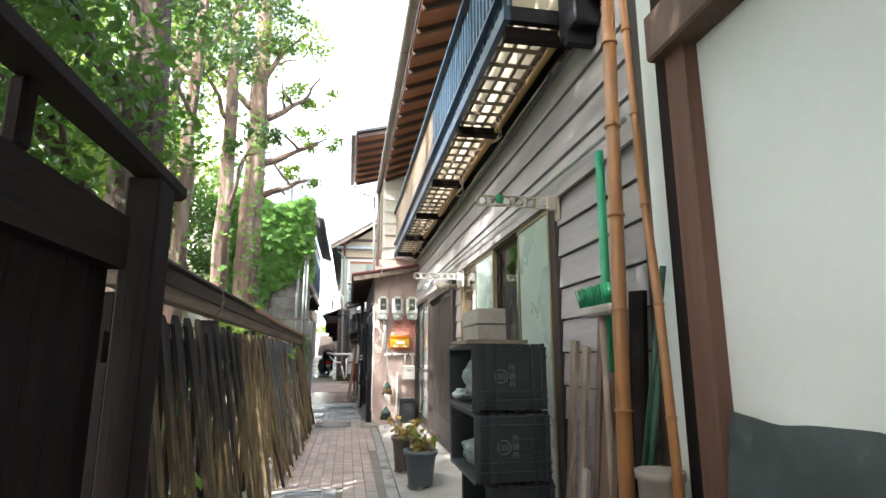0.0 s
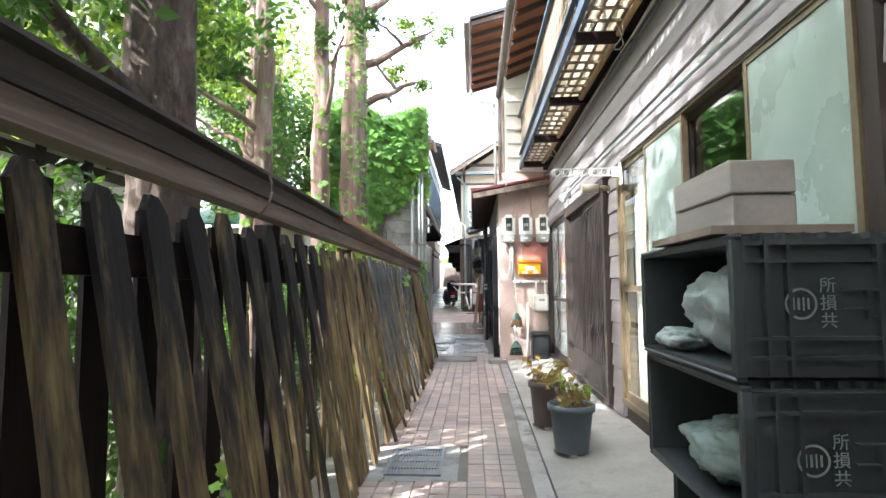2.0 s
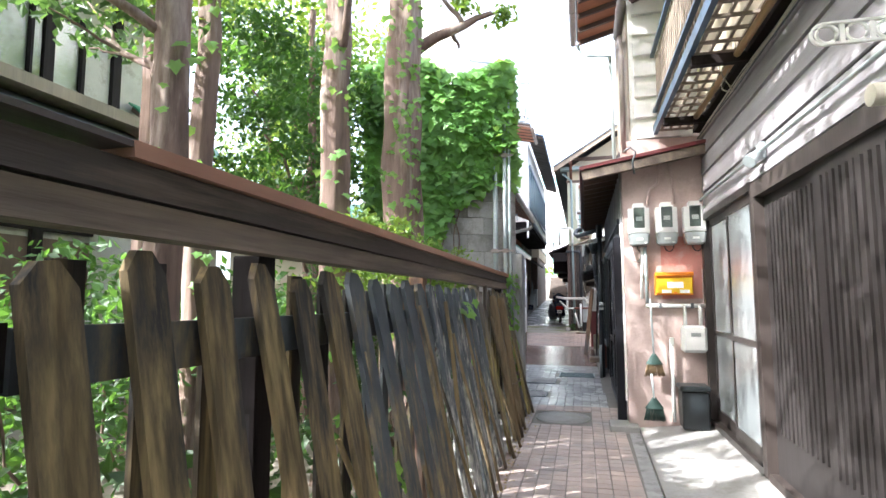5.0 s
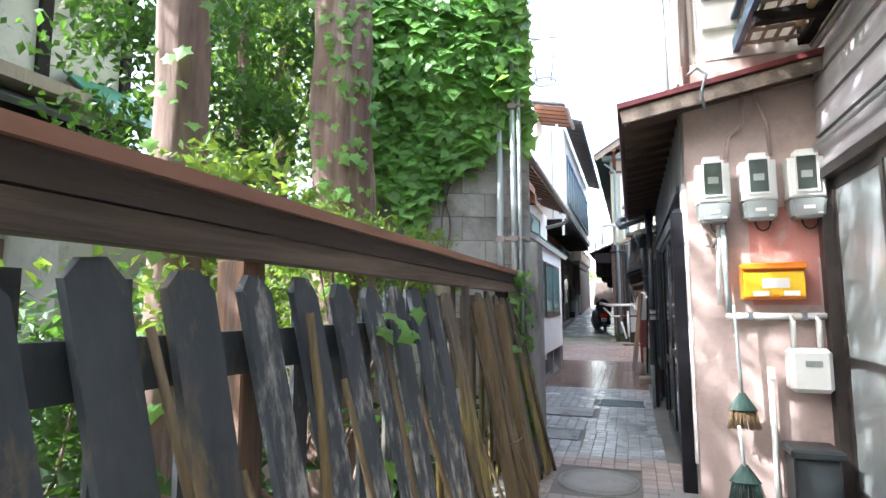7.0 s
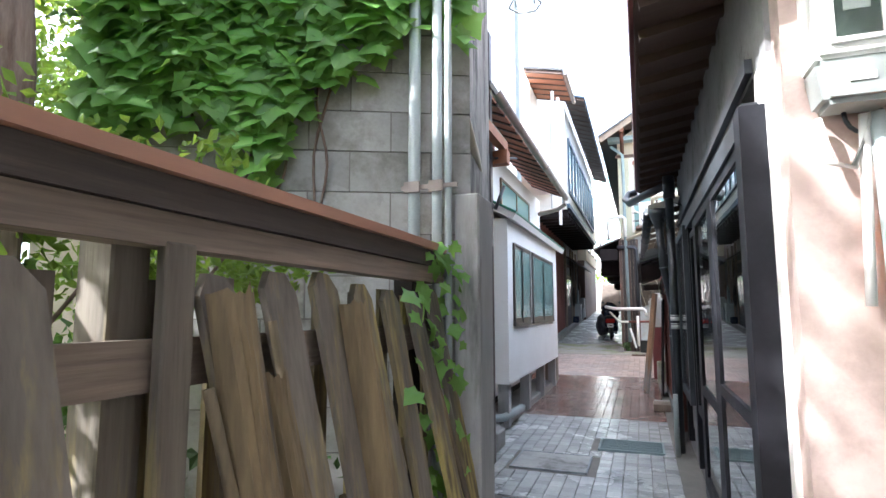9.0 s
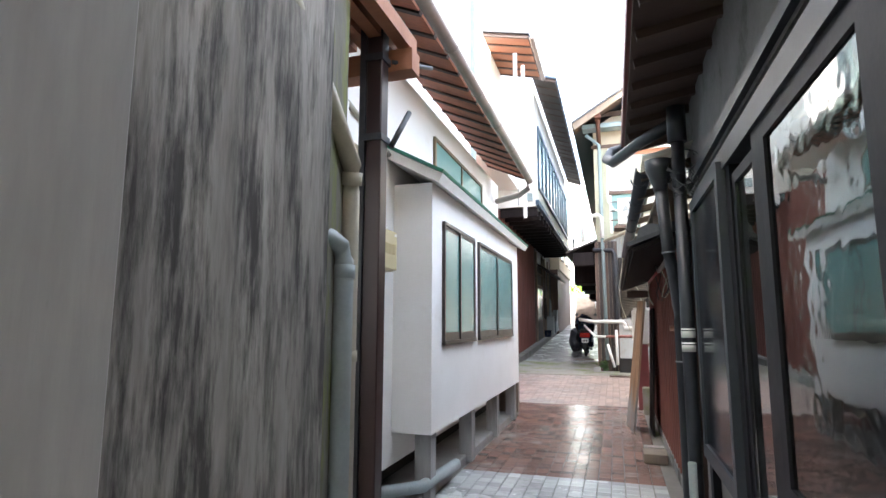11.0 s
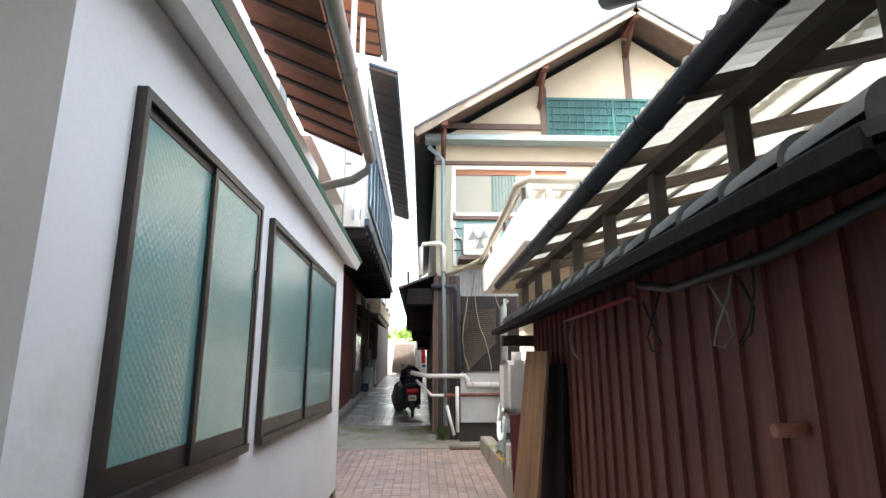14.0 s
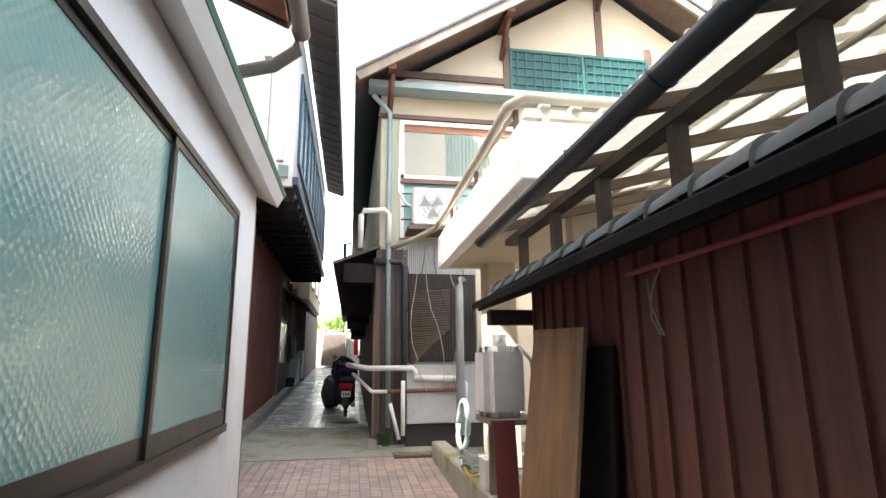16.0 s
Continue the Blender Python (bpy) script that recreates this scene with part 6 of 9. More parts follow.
lathe(bm, [(0.09, 0.07), (0.12, 0.33), (0.128, 0.33), (0.13, 0.345), (0.112, 0.345), (0.085, 0.09)], 0.70, 3.36, 20)
part("bucket_body", bm, POT_BLUE, t)
beam = thing("timber_stack", "two short sawn timbers stacked on a board", "timber", (0.87, 3.4, 1.445))
boxes("base_board", GREY_WOOD, beam, (0.68, 1.05, 3.13, 3.62, 1.4455, 1.468))
boxes("timber", PALE_WOOD, beam, (0.76, 0.935, 3.18, 3.60, 1.469, 1.56), bevel=0.004)
boxes("timber", PALE_WOOD, beam, (0.75, 0.93, 3.17, 3.58, 1.562, 1.655), bevel=0.004)


def pot_plant(x, y, z, r, h, mat, label, seed, leaf=DRY_LEAF, n=70, spread=0.16):
    t = thing("potted_plant", label, "plant", (x, y, z), "flower pots by the alley")
    bm = bmesh.new()
    lathe(bm, [(r * 0.74, z + 0.012), (r * 0.76, z + 0.02), (r * 0.97, z + h * 0.86), (r * 1.08, z + h * 0.87), (r * 1.1, z + h), (r * 0.98, z + h), (r * 0.95, z + h * 0.9), (r * 0.7, z + h * 0.5)], x, y, 28)
    p = part("pot", bm, mat, t)
    bm = bmesh.new()
    lathe(bm, [(r * 0.93, z + h * 0.88), (r * 0.5, z + h * 0.91), (0.01, z + h * 0.93)], x, y, 20)
    part("soil", bm, SOIL, t)
    rr = random.Random(seed)
    bm = bmesh.new()
    tips = []
    for i in range(8):
        a = rr.uniform(0, 6.28)
        e = (x + spread * math.cos(a), y + spread * math.sin(a), z + h + rr.uniform(0.05, 0.2))
        tips += branch(bm, (x + 0.03 * math.cos(a), y + 0.03 * math.sin(a), z + h * 0.9), e, 0.006, seed + i)[2:]
    part("stem", bm, BARK, t)
    pts = np.array([tips[rr.randrange(len(tips))] for i in range(n)]) + np.random.RandomState(seed).normal(0, 0.03, (n, 3))
    leaf_mesh("foliage", leaf, t, pts, 0.075, seed)
    for a in (0.6, 2.7, 4.6):
        boxes("pot_foot", STONEWARE, t, (x + r * 0.72 * math.cos(a) - 0.025, x + r * 0.72 * math.cos(a) + 0.025, y + r * 0.72 * math.sin(a) - 0.02, y + r * 0.72 * math.sin(a) + 0.02, z - 0.012, z + 0.012))
    return t


pot_plant(0.78, 5.92, 0.062, 0.165, 0.36, POT_BLUE, "slate grey plastic pot with a small drying plant", 31, DRY_LEAF, 60, 0.13)
pot_plant(0.70, 6.75, 0.055, 0.15, 0.40, POT_BROWN, "brown plastic pot with a yellowing plant", 32, DRY_LEAF, 110, 0.17)
pot_plant(0.86, 6.28, 0.066, 0.12, 0.33, POT_BLUE, "small slate pot with green leaves", 33, BRIGHT_LEAF, 60, 0.13)


def dry_bracket(y, z, tip, label, colour):
    """Wall bracket for drying poles: plate, hinge and a flat arm with round holes."""
    t = thing("laundry_bracket", label, "bracket", (X1 - 0.02, y, z), "laundry brackets")
    boxes("plate", colour, t, (X1 - 0.045, X1 - 0.024, y - 0.03, y + 0.03, z - 0.12, z + 0.12), bevel=0.005)
    boxes("hinge", colour, t, (X1 - 0.11, X1 - 0.046, y - 0.022, y + 0.022, z - 0.05, z + 0.05), bevel=0.006)
    bm = bmesh.new()
    x0, x1 = tip, X1 - 0.10
    for dz in (-0.037, 0.031):
        box(bm, x0 + 0.03, x1, y - 0.008, y + 0.008, z + dz, z + dz + 0.008)
    tube(bm, [(x0 + 0.034 - 0.034 * math.sin(a), y, z + 0.034 * math.cos(a)) for a in [math.pi * i / 10 for i in range(11)]], 0.006, 6)
    n = int((x1 - x0) / 0.085)
    for k in range(n):
        cx = x0 + 0.045 + k * 0.085
        tube(bm, [(cx + 0.03 * math.cos(a), y, z + 0.03 * math.sin(a)) for a in [2 * math.pi * i / 14 for i in range(15)]], 0.006, 5)
        box(bm, cx + 0.036, cx + 0.05, y - 0.005, y + 0.005, z - 0.03, z + 0.03)
    part("arm", bm, colour, t)
    return t


t = dry_bracket(3.41, 2.40, 0.81, "pale grey folding laundry bracket on the wall", PIPE_CREAM)
bm = bmesh.new()
bmesh.ops.create_uvsphere(bm, u_segments=12, v_segments=8, radius=1.0, matrix=Matrix.Translation((0.97, 3.39, 2.41)) @ Matrix.Diagonal((0.03, 0.012, 0.035, 1)))
part("clip", bm, GREEN_PLASTIC, t, "green plastic clip")
dry_bracket(6.57, 2.35, 0.77, "sunlit white laundry bracket beside the window", WHITE_PAINT)
t = thing("sensor_light", "small grey sensor lamp on the wall corner", "lamp", (1.36, 8.9, 2.62))
boxes("lamp_base", PIPE_GREY, t, (1.35, 1.397, 9.1, 9.2, 2.55, 2.68), bevel=0.01)
bm = bmesh.new()
tube(bm, [(1.36, 9.14, 2.60), (1.26, 9.06, 2.52)], 0.035, 10, 0.05)
part("lamp_head", bm, PIPE_GREY, t)
tagged(bar("gutter_pipe", PIPE_GREY, None, [(1.36, 2.4, 2.56), (1.36, 6.5, 2.60), (1.36, 11.3, 2.62)], 0.014, 8), "thin pale conduit along the siding", "pipe")
t = thing("porch_lamp", "brass coloured porch lamp above the lattice door", "lamp", (1.33, 7.05, 2.3))
bm = bmesh.new()
tube(bm, [(1.39, 7.0, 2.28), (1.28, 7.0, 2.28)], 0.03, 12)
part("lamp_body", bm, ALU_BRASS, t)
bm = bmesh.new()
tube(bm, [(1.28, 7.0, 2.28), (1.12, 7.0, 2.28)], 0.045, 12)
part("lamp_shade", bm, PIPE_CREAM, t)

t = thing("junction_box", "black box hanging at the balcony end", "box", (1.3, 2.8, 3.3))
boxes("box_body", BLACK_FRAME, t, (1.24, 1.40, 2.66, 2.90, 3.28, 3.66), bevel=0.012)
boxes("box_strap", BLACK_FRAME, t, (1.23, 1.41, 2.74, 2.80, 3.20, 3.279))
# wires and cables on the balcony
cab = thing("cable_bundle", "bundle of pale cables hanging under the balcony", "cable", (1.2, 6.0, 3.4))
for i in range(5):
    rr = random.Random(50 + i)
    bar("cable", PIPE_CREAM if i % 2 else BLACK_PLASTIC, cab, [(1.38 - 0.02 * i, 3.2 + k * 0.78, 3.40 - 0.04 * i + rr.uniform(-0.03, 0.02)) for k in range(11)], 0.007, 5)
for i, y in enumerate((4.3, 5.9, 9.4)):
    bar("cable_loop", PIPE_CREAM, cab, [(1.22 + 0.05 * math.sin(k * 1.1 + i), y + 0.04 * math.cos(k), 3.42 - 0.24 * math.sin(math.pi * k / 8)) for k in range(9)], 0.006, 5)

# drain grating in the paving
def grating(name, label, x0, x1, y0, y1, z, bars, mat, along="x", tilt=0.0):
    t = thing(name, label, "drain", ((x0 + x1) / 2, (y0 + y1) / 2, z))
    f = 0.022
    boxes("frame", mat, t, (x0, x1, y0, y0 + f, z - 0.02, z + 0.006), (x0, x1, y1 - f, y1, z - 0.02, z + 0.006), (x0, x0 + f, y0 + f, y1 - f, z - 0.02, z + 0.006), (x1 - f, x1, y0 + f, y1 - f, z - 0.02, z + 0.006))
    boxes("pit", DARKNESS, t, (x0 + f, x1 - f, y0 + f, y1 - f, z - 0.018, z - 0.014))
    for k in range(bars):
        if along == "y":
            x = x0 + f + (x1 - x0 - 2 * f) * (k + 0.5) / bars
            boxes("grate_bar", mat, t, (x - 0.004, x + 0.004, y0 + f, y1 - f, z - 0.012, z + 0.004))
        else:
            y = y0 + f + (y1 - y0 - 2 * f) * (k + 0.5) / bars
            boxes("grate_bar", mat, t, (x0 + f, x1 - f, y - 0.004, y + 0.004, z - 0.012, z + 0.004))
    for k in range(3):
        y = y0 + (y1 - y0) * (k + 1) / 4
        boxes("cross_bar", mat, t, (x0 + f, x1 - f, y - 0.003, y + 0.003, z - 0.0115, z + 0.002))
    return t


STEEL = material("galvanised_steel", (0.30, 0.32, 0.33), (0.2, 0.22, 0.23), 6, 0.45, 0.1, metal=0.6)
RUST = material("rusty_iron", (0.13, 0.075, 0.05), (0.08, 0.05, 0.04), 8, 0.8, 0.4)
grating("drain_grate", "galvanised drain grating in a cement frame", -0.60, -0.20, 5.52, 6.14, 0.008, 16, STEEL, "y")
tagged(boxes("drain_surround", CONCRETE_WET, None, (-0.735, -0.08, 5.42, 6.26, -0.05, 0.001)), "smooth cement square round the drain", "drain", kind="structure")
grating("drain_grate", "flat green-grey grating across the alley", -0.45, 0.22, 15.55, 16.05, 0.008, 14, PIPE_GREEN, "x")
grating("drain_grate", "rusty slotted grating at the house corner", -0.24, 0.52, 25.2, 25.62, rise(25.4) + 0.012, 11, RUST, "y")
for x, y, r, lab in ((-0.25, 11.85, 0.34, "round cement manhole cover with pebble pattern"), (-1.0, 28.9, 0.32, "round iron manhole cover in the tiles")):
    t = thing("manhole_cover", lab, "manhole", (x, y, rise(y)))
    z = rise(y)
    bm = bmesh.new()
    lathe(bm, [(r, z - 0.03), (r, z + 0.008), (r * 0.96, z + 0.009), (r * 0.955, z + 0.004), (0.01, z + 0.004)], x, y, 36)
    part("cover_ring", bm, CONCRETE, t)
    bm = bmesh.new()
    lathe(bm, [(r * 0.93, z), (r * 0.93, z + 0.010), (r * 0.6, z + 0.011), (0.01, z + 0.011)], x, y, 36)
    part("cover_plate", bm, CONCRETE if y < 20 else RUST, t)
for x0, x1, y0, y1 in ((-1.2, -0.48, 14.62, 15.25), (-1.05, -0.55, 13.25, 13.75)):
    t = thing("hatch_cover", "square steel-framed hatch in the paving", "hatch", ((x0 + x1) / 2, (y0 + y1) / 2, 0))
    boxes("hatch_frame", STEEL, t, (x0, x1, y0, y0 + 0.015, -0.02, 0.009), (x0, x1, y1 - 0.015, y1, -0.02, 0.009), (x0, x0 + 0.015, y0 + 0.015, y1 - 0.015, -0.02, 0.009), (x1 - 0.015, x1, y0 + 0.015, y1 - 0.015, -0.02, 0.009))
    boxes("hatch_plate", CONCRETE_WET, t, (x0 + 0.015, x1 - 0.015, y0 + 0.015, y1 - 0.015, -0.02, 0.005))

# ---- pink corner: meters, mailbox, pipes, brooms ----
METER_WHITE = material("meter_housing", (0.74, 0.74, 0.70), (0.68, 0.68, 0.64), 4, 0.4, 0.03)
# grey-green dial, lightened to paint in the reflection on its glass
DIAL = material("reflection_toned_dial", (0.16, 0.19, 0.165), (0.10, 0.12, 0.105), 9, 0.5, 0.0)
METER_GREY = material("meter_base", (0.30, 0.32, 0.30), (0.25, 0.27, 0.26), 4, 0.4, 0.03)
for x in (0.69, 0.99, 1.29):
    t = thing("electricity_meter", "white electricity meter with a glass window and grey base", "meter", (x, 11.3, 2.12), "electricity meters on the pink wall")
    bm = bmesh.new()
    box(bm, x - 0.115, x + 0.115, 11.25, 11.398, 2.26, 2.61)
    up_edges = [e for e in bm.edges if min(v.co.z for v in e.verts) > 2.5 and abs(e.verts[0].co.x - e.verts[1].co.x) < 0.01]
    bmesh.ops.bevel(bm, geom=up_edges, offset=0.06, segments=5, affect="EDGES")
    bmesh.ops.bevel(bm, geom=[e for e in bm.edges if all(v.co.y < 11.26 for v in e.verts)], offset=0.012, segments=2, affect="EDGES")
    part("housing", bm, METER_WHITE, t)
    bm = bmesh.new()
    bot = box(bm, x - 0.118, x + 0.118, 11.245, 11.398, 2.115, 2.259)
    for v in bot:
        if v.co.z < 2.2:
            v.co.x = x + (v.co.x - x) * 0.84
    bmesh.ops.bevel(bm, geom=list(bm.edges), offset=0.018, segments=2, affect="EDGES")
    part("base", bm, METER_GREY, t)
    f = boxes("window_rim", METER_WHITE, t, (x - 0.075, x + 0.075, 11.238, 11.249, 2.555, 2.57), (x - 0.075, x + 0.075, 11.238, 11.249, 2.30, 2.315), (x - 0.075, x - 0.06, 11.238, 11.249, 2.315, 2.555), (x + 0.06, x + 0.075, 11.238, 11.249, 2.315, 2.555))
    boxes("dial_plate", DIAL, f, (x - 0.06, x + 0.06, 11.247, 11.2495, 2.315, 2.555))
    boxes("dial_label", METER_WHITE, f, (x - 0.035, x + 0.035, 11.244, 11.2465, 2.40, 2.45))
    boxes("glass_pane", GLASS, f, (x - 0.06, x + 0.06, 11.24, 11.243, 2.315, 2.555))
    boxes("maker_plate", METER_WHITE, t, (x - 0.035, x + 0.035, 11.241, 11.2445, 2.175, 2.20), (x + 0.05, x + 0.08, 11.241, 11.2445, 2.135, 2.15))
    bm = bmesh.new()
    tube(bm, [(x + 0.08 + 0.05 * math.cos(a) - 0.05, 11.36, 2.115 + 0.07 * math.sin(a)) for a in [math.pi + math.pi * i / 8 for i in range(9)]], 0.007, 6)
    part("meter_lead", bm, BLACK_PLASTIC, t)
ORANGE = material("orange_mailbox", (0.80, 0.24, 0.015), (0.70, 0.19, 0.012), 4, 0.35, 0.03)
YELLOW = material("yellow_mailbox_front", (0.80, 0.52, 0.02), (0.72, 0.45, 0.02), 4, 0.35, 0.03)
t = thing("mailbox", "orange and yellow metal mailbox with white name slips", "mailbox", (1.04, 11.36, 1.54))
boxes("mailbox_case", ORANGE, t, (0.845, 1.245, 11.28, 11.398, 1.54, 1.80), bevel=0.008)
boxes("mailbox_lid", YELLOW, t, (0.855, 1.235, 11.262, 11.2795, 1.56, 1.735), bevel=0.004)
boxes("mailbox_hood", ORANGE, t, (0.84, 1.25, 11.24, 11.2795, 1.755, 1.80), bevel=0.006)
boxes("name_slip", WHITE_PAINT, t, (0.97, 1.14, 11.2585, 11.2615, 1.62, 1.69))
boxes("name_slip", WHITE_PAINT, t, (0.91, 1.01, 11.2585, 11.2615, 1.565, 1.60))
boxes("name_slip", WHITE_PAINT, t, (1.10, 1.2, 11.2585, 11.2615, 1.565, 1.60))
boxes("latch", ORANGE, t, (1.03, 1.07, 11.252, 11.2615, 1.555, 1.575))
t = thing("gas_meter", "white gas meter with pipes on the wall", "meter", (1.25, 11.3, 0.9))
boxes("meter_case", METER_WHITE, t, (1.10, 1.36, 11.22, 11.39, 0.90, 1.20), bevel=0.03)
boxes("counter", METER_GREY, t, (1.19, 1.29, 11.212, 11.2195, 1.08, 1.12))
for x in (1.15, 1.31):
    bar("gas_pipe", METER_WHITE, t, [(x, 11.31, 1.2), (x, 11.31, 1.38), (x, 11.34, 1.42)], 0.02)
run = thing("pipe_run", "white and grey water pipes along the pink wall", "pipe", (1.0, 11.35, 0.1))
bar("pipe", METER_WHITE, run, [(0.74, 11.35, 1.42), (1.40, 11.35, 1.42)], 0.024)
bar("pipe", METER_WHITE, run, [(1.0, 11.34, 0.12), (1.0, 11.34, 1.0)], 0.02)
bar("pipe", PIPE_GREY, run, [(0.75, 11.34, 2.1), (0.76, 11.34, 1.45)], 0.022)
bar("pipe", METER_WHITE, run, [(0.70, 11.36, 1.5), (0.72, 11.35, 2.1)], 0.016)
bar("pipe", METER_WHITE, run, [(0.60, 11.36, 2.1), (0.62, 11.34, 1.95), (0.68, 11.34, 1.93), (0.74, 11.34, 2.1)], 0.012)
bar("pipe", PINK, run, [(1.10, 11.37, 2.6), (1.08, 11.37, 2.9), (1.02, 11.37, 3.1)], 0.014)
bar("pipe", PINK, run, [(0.80, 11.37, 2.6), (0.82, 11.37, 2.78), (0.92, 11.37, 2.85), (0.94, 11.37, 3.12)], 0.016)
boxes("valve", METER_WHITE, run, (0.98, 1.02, 11.30, 11.345, 0.98, 1.06))
for x in (0.88, 1.22):
    boxes("pipe_clip", STEEL, run, (x, x + 0.03, 11.32, 11.398, 1.39, 1.45))
STRAW = material("broom_straw", (0.24, 0.16, 0.075), (0.15, 0.10, 0.05), 12, 0.9, 0.5, stretch=ALONG_Z)


BROOM_GREEN = material("dusty_dark_green", (0.02, 0.05, 0.038), (0.014, 0.034, 0.027), 6, 0.7, 0.3)


def hang_broom(x, y, z0, z1, label, seed, head=GREEN_PLASTIC, br=STRAW, w=0.12, grip=PIPE_GREY):
    t = thing("hand_broom", label, "broom", (x, y, z0))
    bar("broom_handle", grip, t, [(x, y, z0 + 0.22), (x - 0.02, y, z1)], 0.011)
    bm = bmesh.new()
    bmesh.ops.create_cone(bm, cap_ends=True, segments=14, radius1=w * 0.8, radius2=0.02, depth=0.12, matrix=Matrix.Translation((x, y, z0 + 0.2)) @ Matrix.Diagonal((1, 0.35, 1, 1)))
    part("broom_head", bm, head, t)
    rr = random.Random(seed)
    bm = bmesh.new()
    for i in range(150):
        a = rr.uniform(-0.8, 0.8)
        tube(bm, [(x + w * 0.8 * a, y + rr.uniform(-0.02, 0.02), z0 + 0.15), (x + w * 1.1 * a + rr.uniform(-0.01, 0.01), y + rr.uniform(-0.03, 0.02), z0 + rr.uniform(0, 0.03))], 0.003, 3)
    part("bristles", bm, br, t)


hang_broom(0.80, 11.27, 0.62, 1.5, "hand broom with brown straw hanging on the wall", 1, BROOM_GREEN)
hang_broom(0.78, 11.22, 0.14, 0.66, "small dark green broom on the ground", 2, BROOM_GREEN, BROOM_GREEN, 0.13)
t = thing("waste_bin", "black plastic bin at the wall foot", "bin", (1.18, 11.2, 0.09))
boxes("bin_body", BLACK_PLASTIC, t, (1.05, 1.32, 11.08, 11.33, 0.095, 0.50), bevel=0.015)
boxes("bin_lid", BLACK_PLASTIC, t, (1.03, 1.34, 11.05, 11.34, 0.502, 0.56), bevel=0.015)
tagged(boxes("step_stone", CONCRETE, None, (0.30, 0.62, 11.22, 11.56, -0.02, 0.07), bevel=0.012), "small cement step at the corner post", "step")
hook = bar("wire_hook", STEEL, None, [(0.64, 11.09, 2.92), (0.62, 11.06, 3.05), (0.66, 11.06, 3.17), (0.60, 11.06, 3.23), (0.53, 11.06, 3.18)], 0.012, 7)
tagged(hook, "bent steel hook hanging on the awning edge", "hook")
t = thing("upper_louvre", "white louvred hood above the awning", "vent", (0.72, 11.4, 3.5))
for k in range(9):
    boxes("louvre", WHITE_PAINT, t, (0.70, 1.2, 11.40, 11.455, 3.42 + k * 0.26, 3.60 + k * 0.26))
dp = thing("downpipe", "brown downpipe from the eave gutter", "pipe", (0.6, 12.4, 3.2))
bar("pipe", PIPE_BROWN, dp, [(0.60, 12.35, 5.15), (0.60, 12.35, 5.0), (0.56, 11.5, 4.75), (0.56, 11.42, 4.5), (0.56, 11.42, 3.25)], 0.034)
bar("pipe", PIPE_GREY, dp, [(0.05, 13.7, 5.75), (0.1, 13.7, 5.55), (0.55, 13.5, 5.4), (0.58, 13.5, 3.3)], 0.03)

# ---- left middle: pole, pipes, lattice door, meter box ----
pole = thing("steel_pole", "square dark brown steel pole carrying brackets", "pole", (-1.36, 14.66, 0))
BROWN_STEEL = material("brown_steel", (0.030, 0.012, 0.013), (0.021, 0.010, 0.011), 5, 0.4, 0.05)
boxes("pole_shaft", BROWN_STEEL, pole, (-1.45, -1.35, 14.61, 14.71, 0, 4.4), bevel=0.006)
boxes("pole_cover", PIPE_DARK, pole, (-1.49, -1.452, 14.60, 14.66, 0, 4.2))
for z in (2.55, 3.05):
    boxes("band_clamp", PIPE_DARK, pole, (-1.465, -1.34, 14.595, 14.725, z - 0.02, z + 0.02))
bar("stay_arm", PIPE_DARK, pole, [(-1.33, 14.72, 2.52), (-1.27, 14.86, 2.78)], 0.018)
bar("stay_arm", PIPE_DARK, pole, [(-1.32, 14.70, 3.05), (-1.15, 14.95, 3.10)], 0.014)
dr = thing("drain_pipe", "beige drain pipe bending along the stained wall", "pipe", (-1.32, 14.2, 0))
bar("pipe", PIPE_CREAM, dr, [(-1.30, 14.15, 0.0), (-1.30, 14.15, 2.10), (-1.27, 14.10, 2.22), (-1.19, 13.7, 2.40), (-1.10, 13.2, 2.62), (-1.03, 12.6, 2.86), (-1.0, 12.45, 3.0)], 0.046, 14)
bar("collar", PIPE_CREAM, dr, [(-1.30, 14.15, 1.28), (-1.30, 14.15, 1.33)], 0.052, 14)
bar("collar", PIPE_CREAM, dr, [(-1.285, 14.125, 2.13), (-1.275, 14.11, 2.19)], 0.054, 14)
dr = thing("drain_pipe", "blue-grey drain pipe with an elbow into the wall", "pipe", (-1.22, 13.86, 0))
bar("pipe", PIPE_GREY, dr, [(-1.24, 13.99, 0.0), (-1.24, 13.99, 1.74), (-1.245, 13.96, 1.80), (-1.26, 13.88, 1.83), (-1.27, 13.70, 1.83)], 0.045, 14)
bar("collar", PIPE_GREY, dr, [(-1.24, 13.99, 1.66), (-1.24, 13.99, 1.72)], 0.052, 14)
lat = thing("door_4", "bronze lattice door with greenish glass panes", "door", (-1.76, 14.8, 0.1), kind="structure")
boxes("door_frame", ALU_BRASS, lat, (-1.878, -1.78, 14.10, 14.17, 0.1, 2.72), (-1.878, -1.78, 15.45, 15.48, 0.1, 2.72), (-1.878, -1.78, 14.17, 15.45, 2.64, 2.72))
leaf = boxes("door_leaf", ALU_DARK, lat, (-1.855, -1.80, 15.34, 15.446, 0.1, 2.636), (-1.855, -1.80, 14.174, 15.34, 0.1, 0.2), bevel=0.004)
boxes("door_glass", material("grey_green_door_glass", (0.15, 0.215, 0.205), (0.11, 0.165, 0.16), 2.0, 0.3, 0.1, fine=20), leaf, (-1.85, -1.835, 14.174, 15.34, 0.2, 2.636))
for k in range(8):
    y = 14.30 + k * 0.13
    boxes("lattice_bar", ALU_DARK, leaf, (-1.832, -1.812, y - 0.011, y + 0.011, 0.2, 2.636))
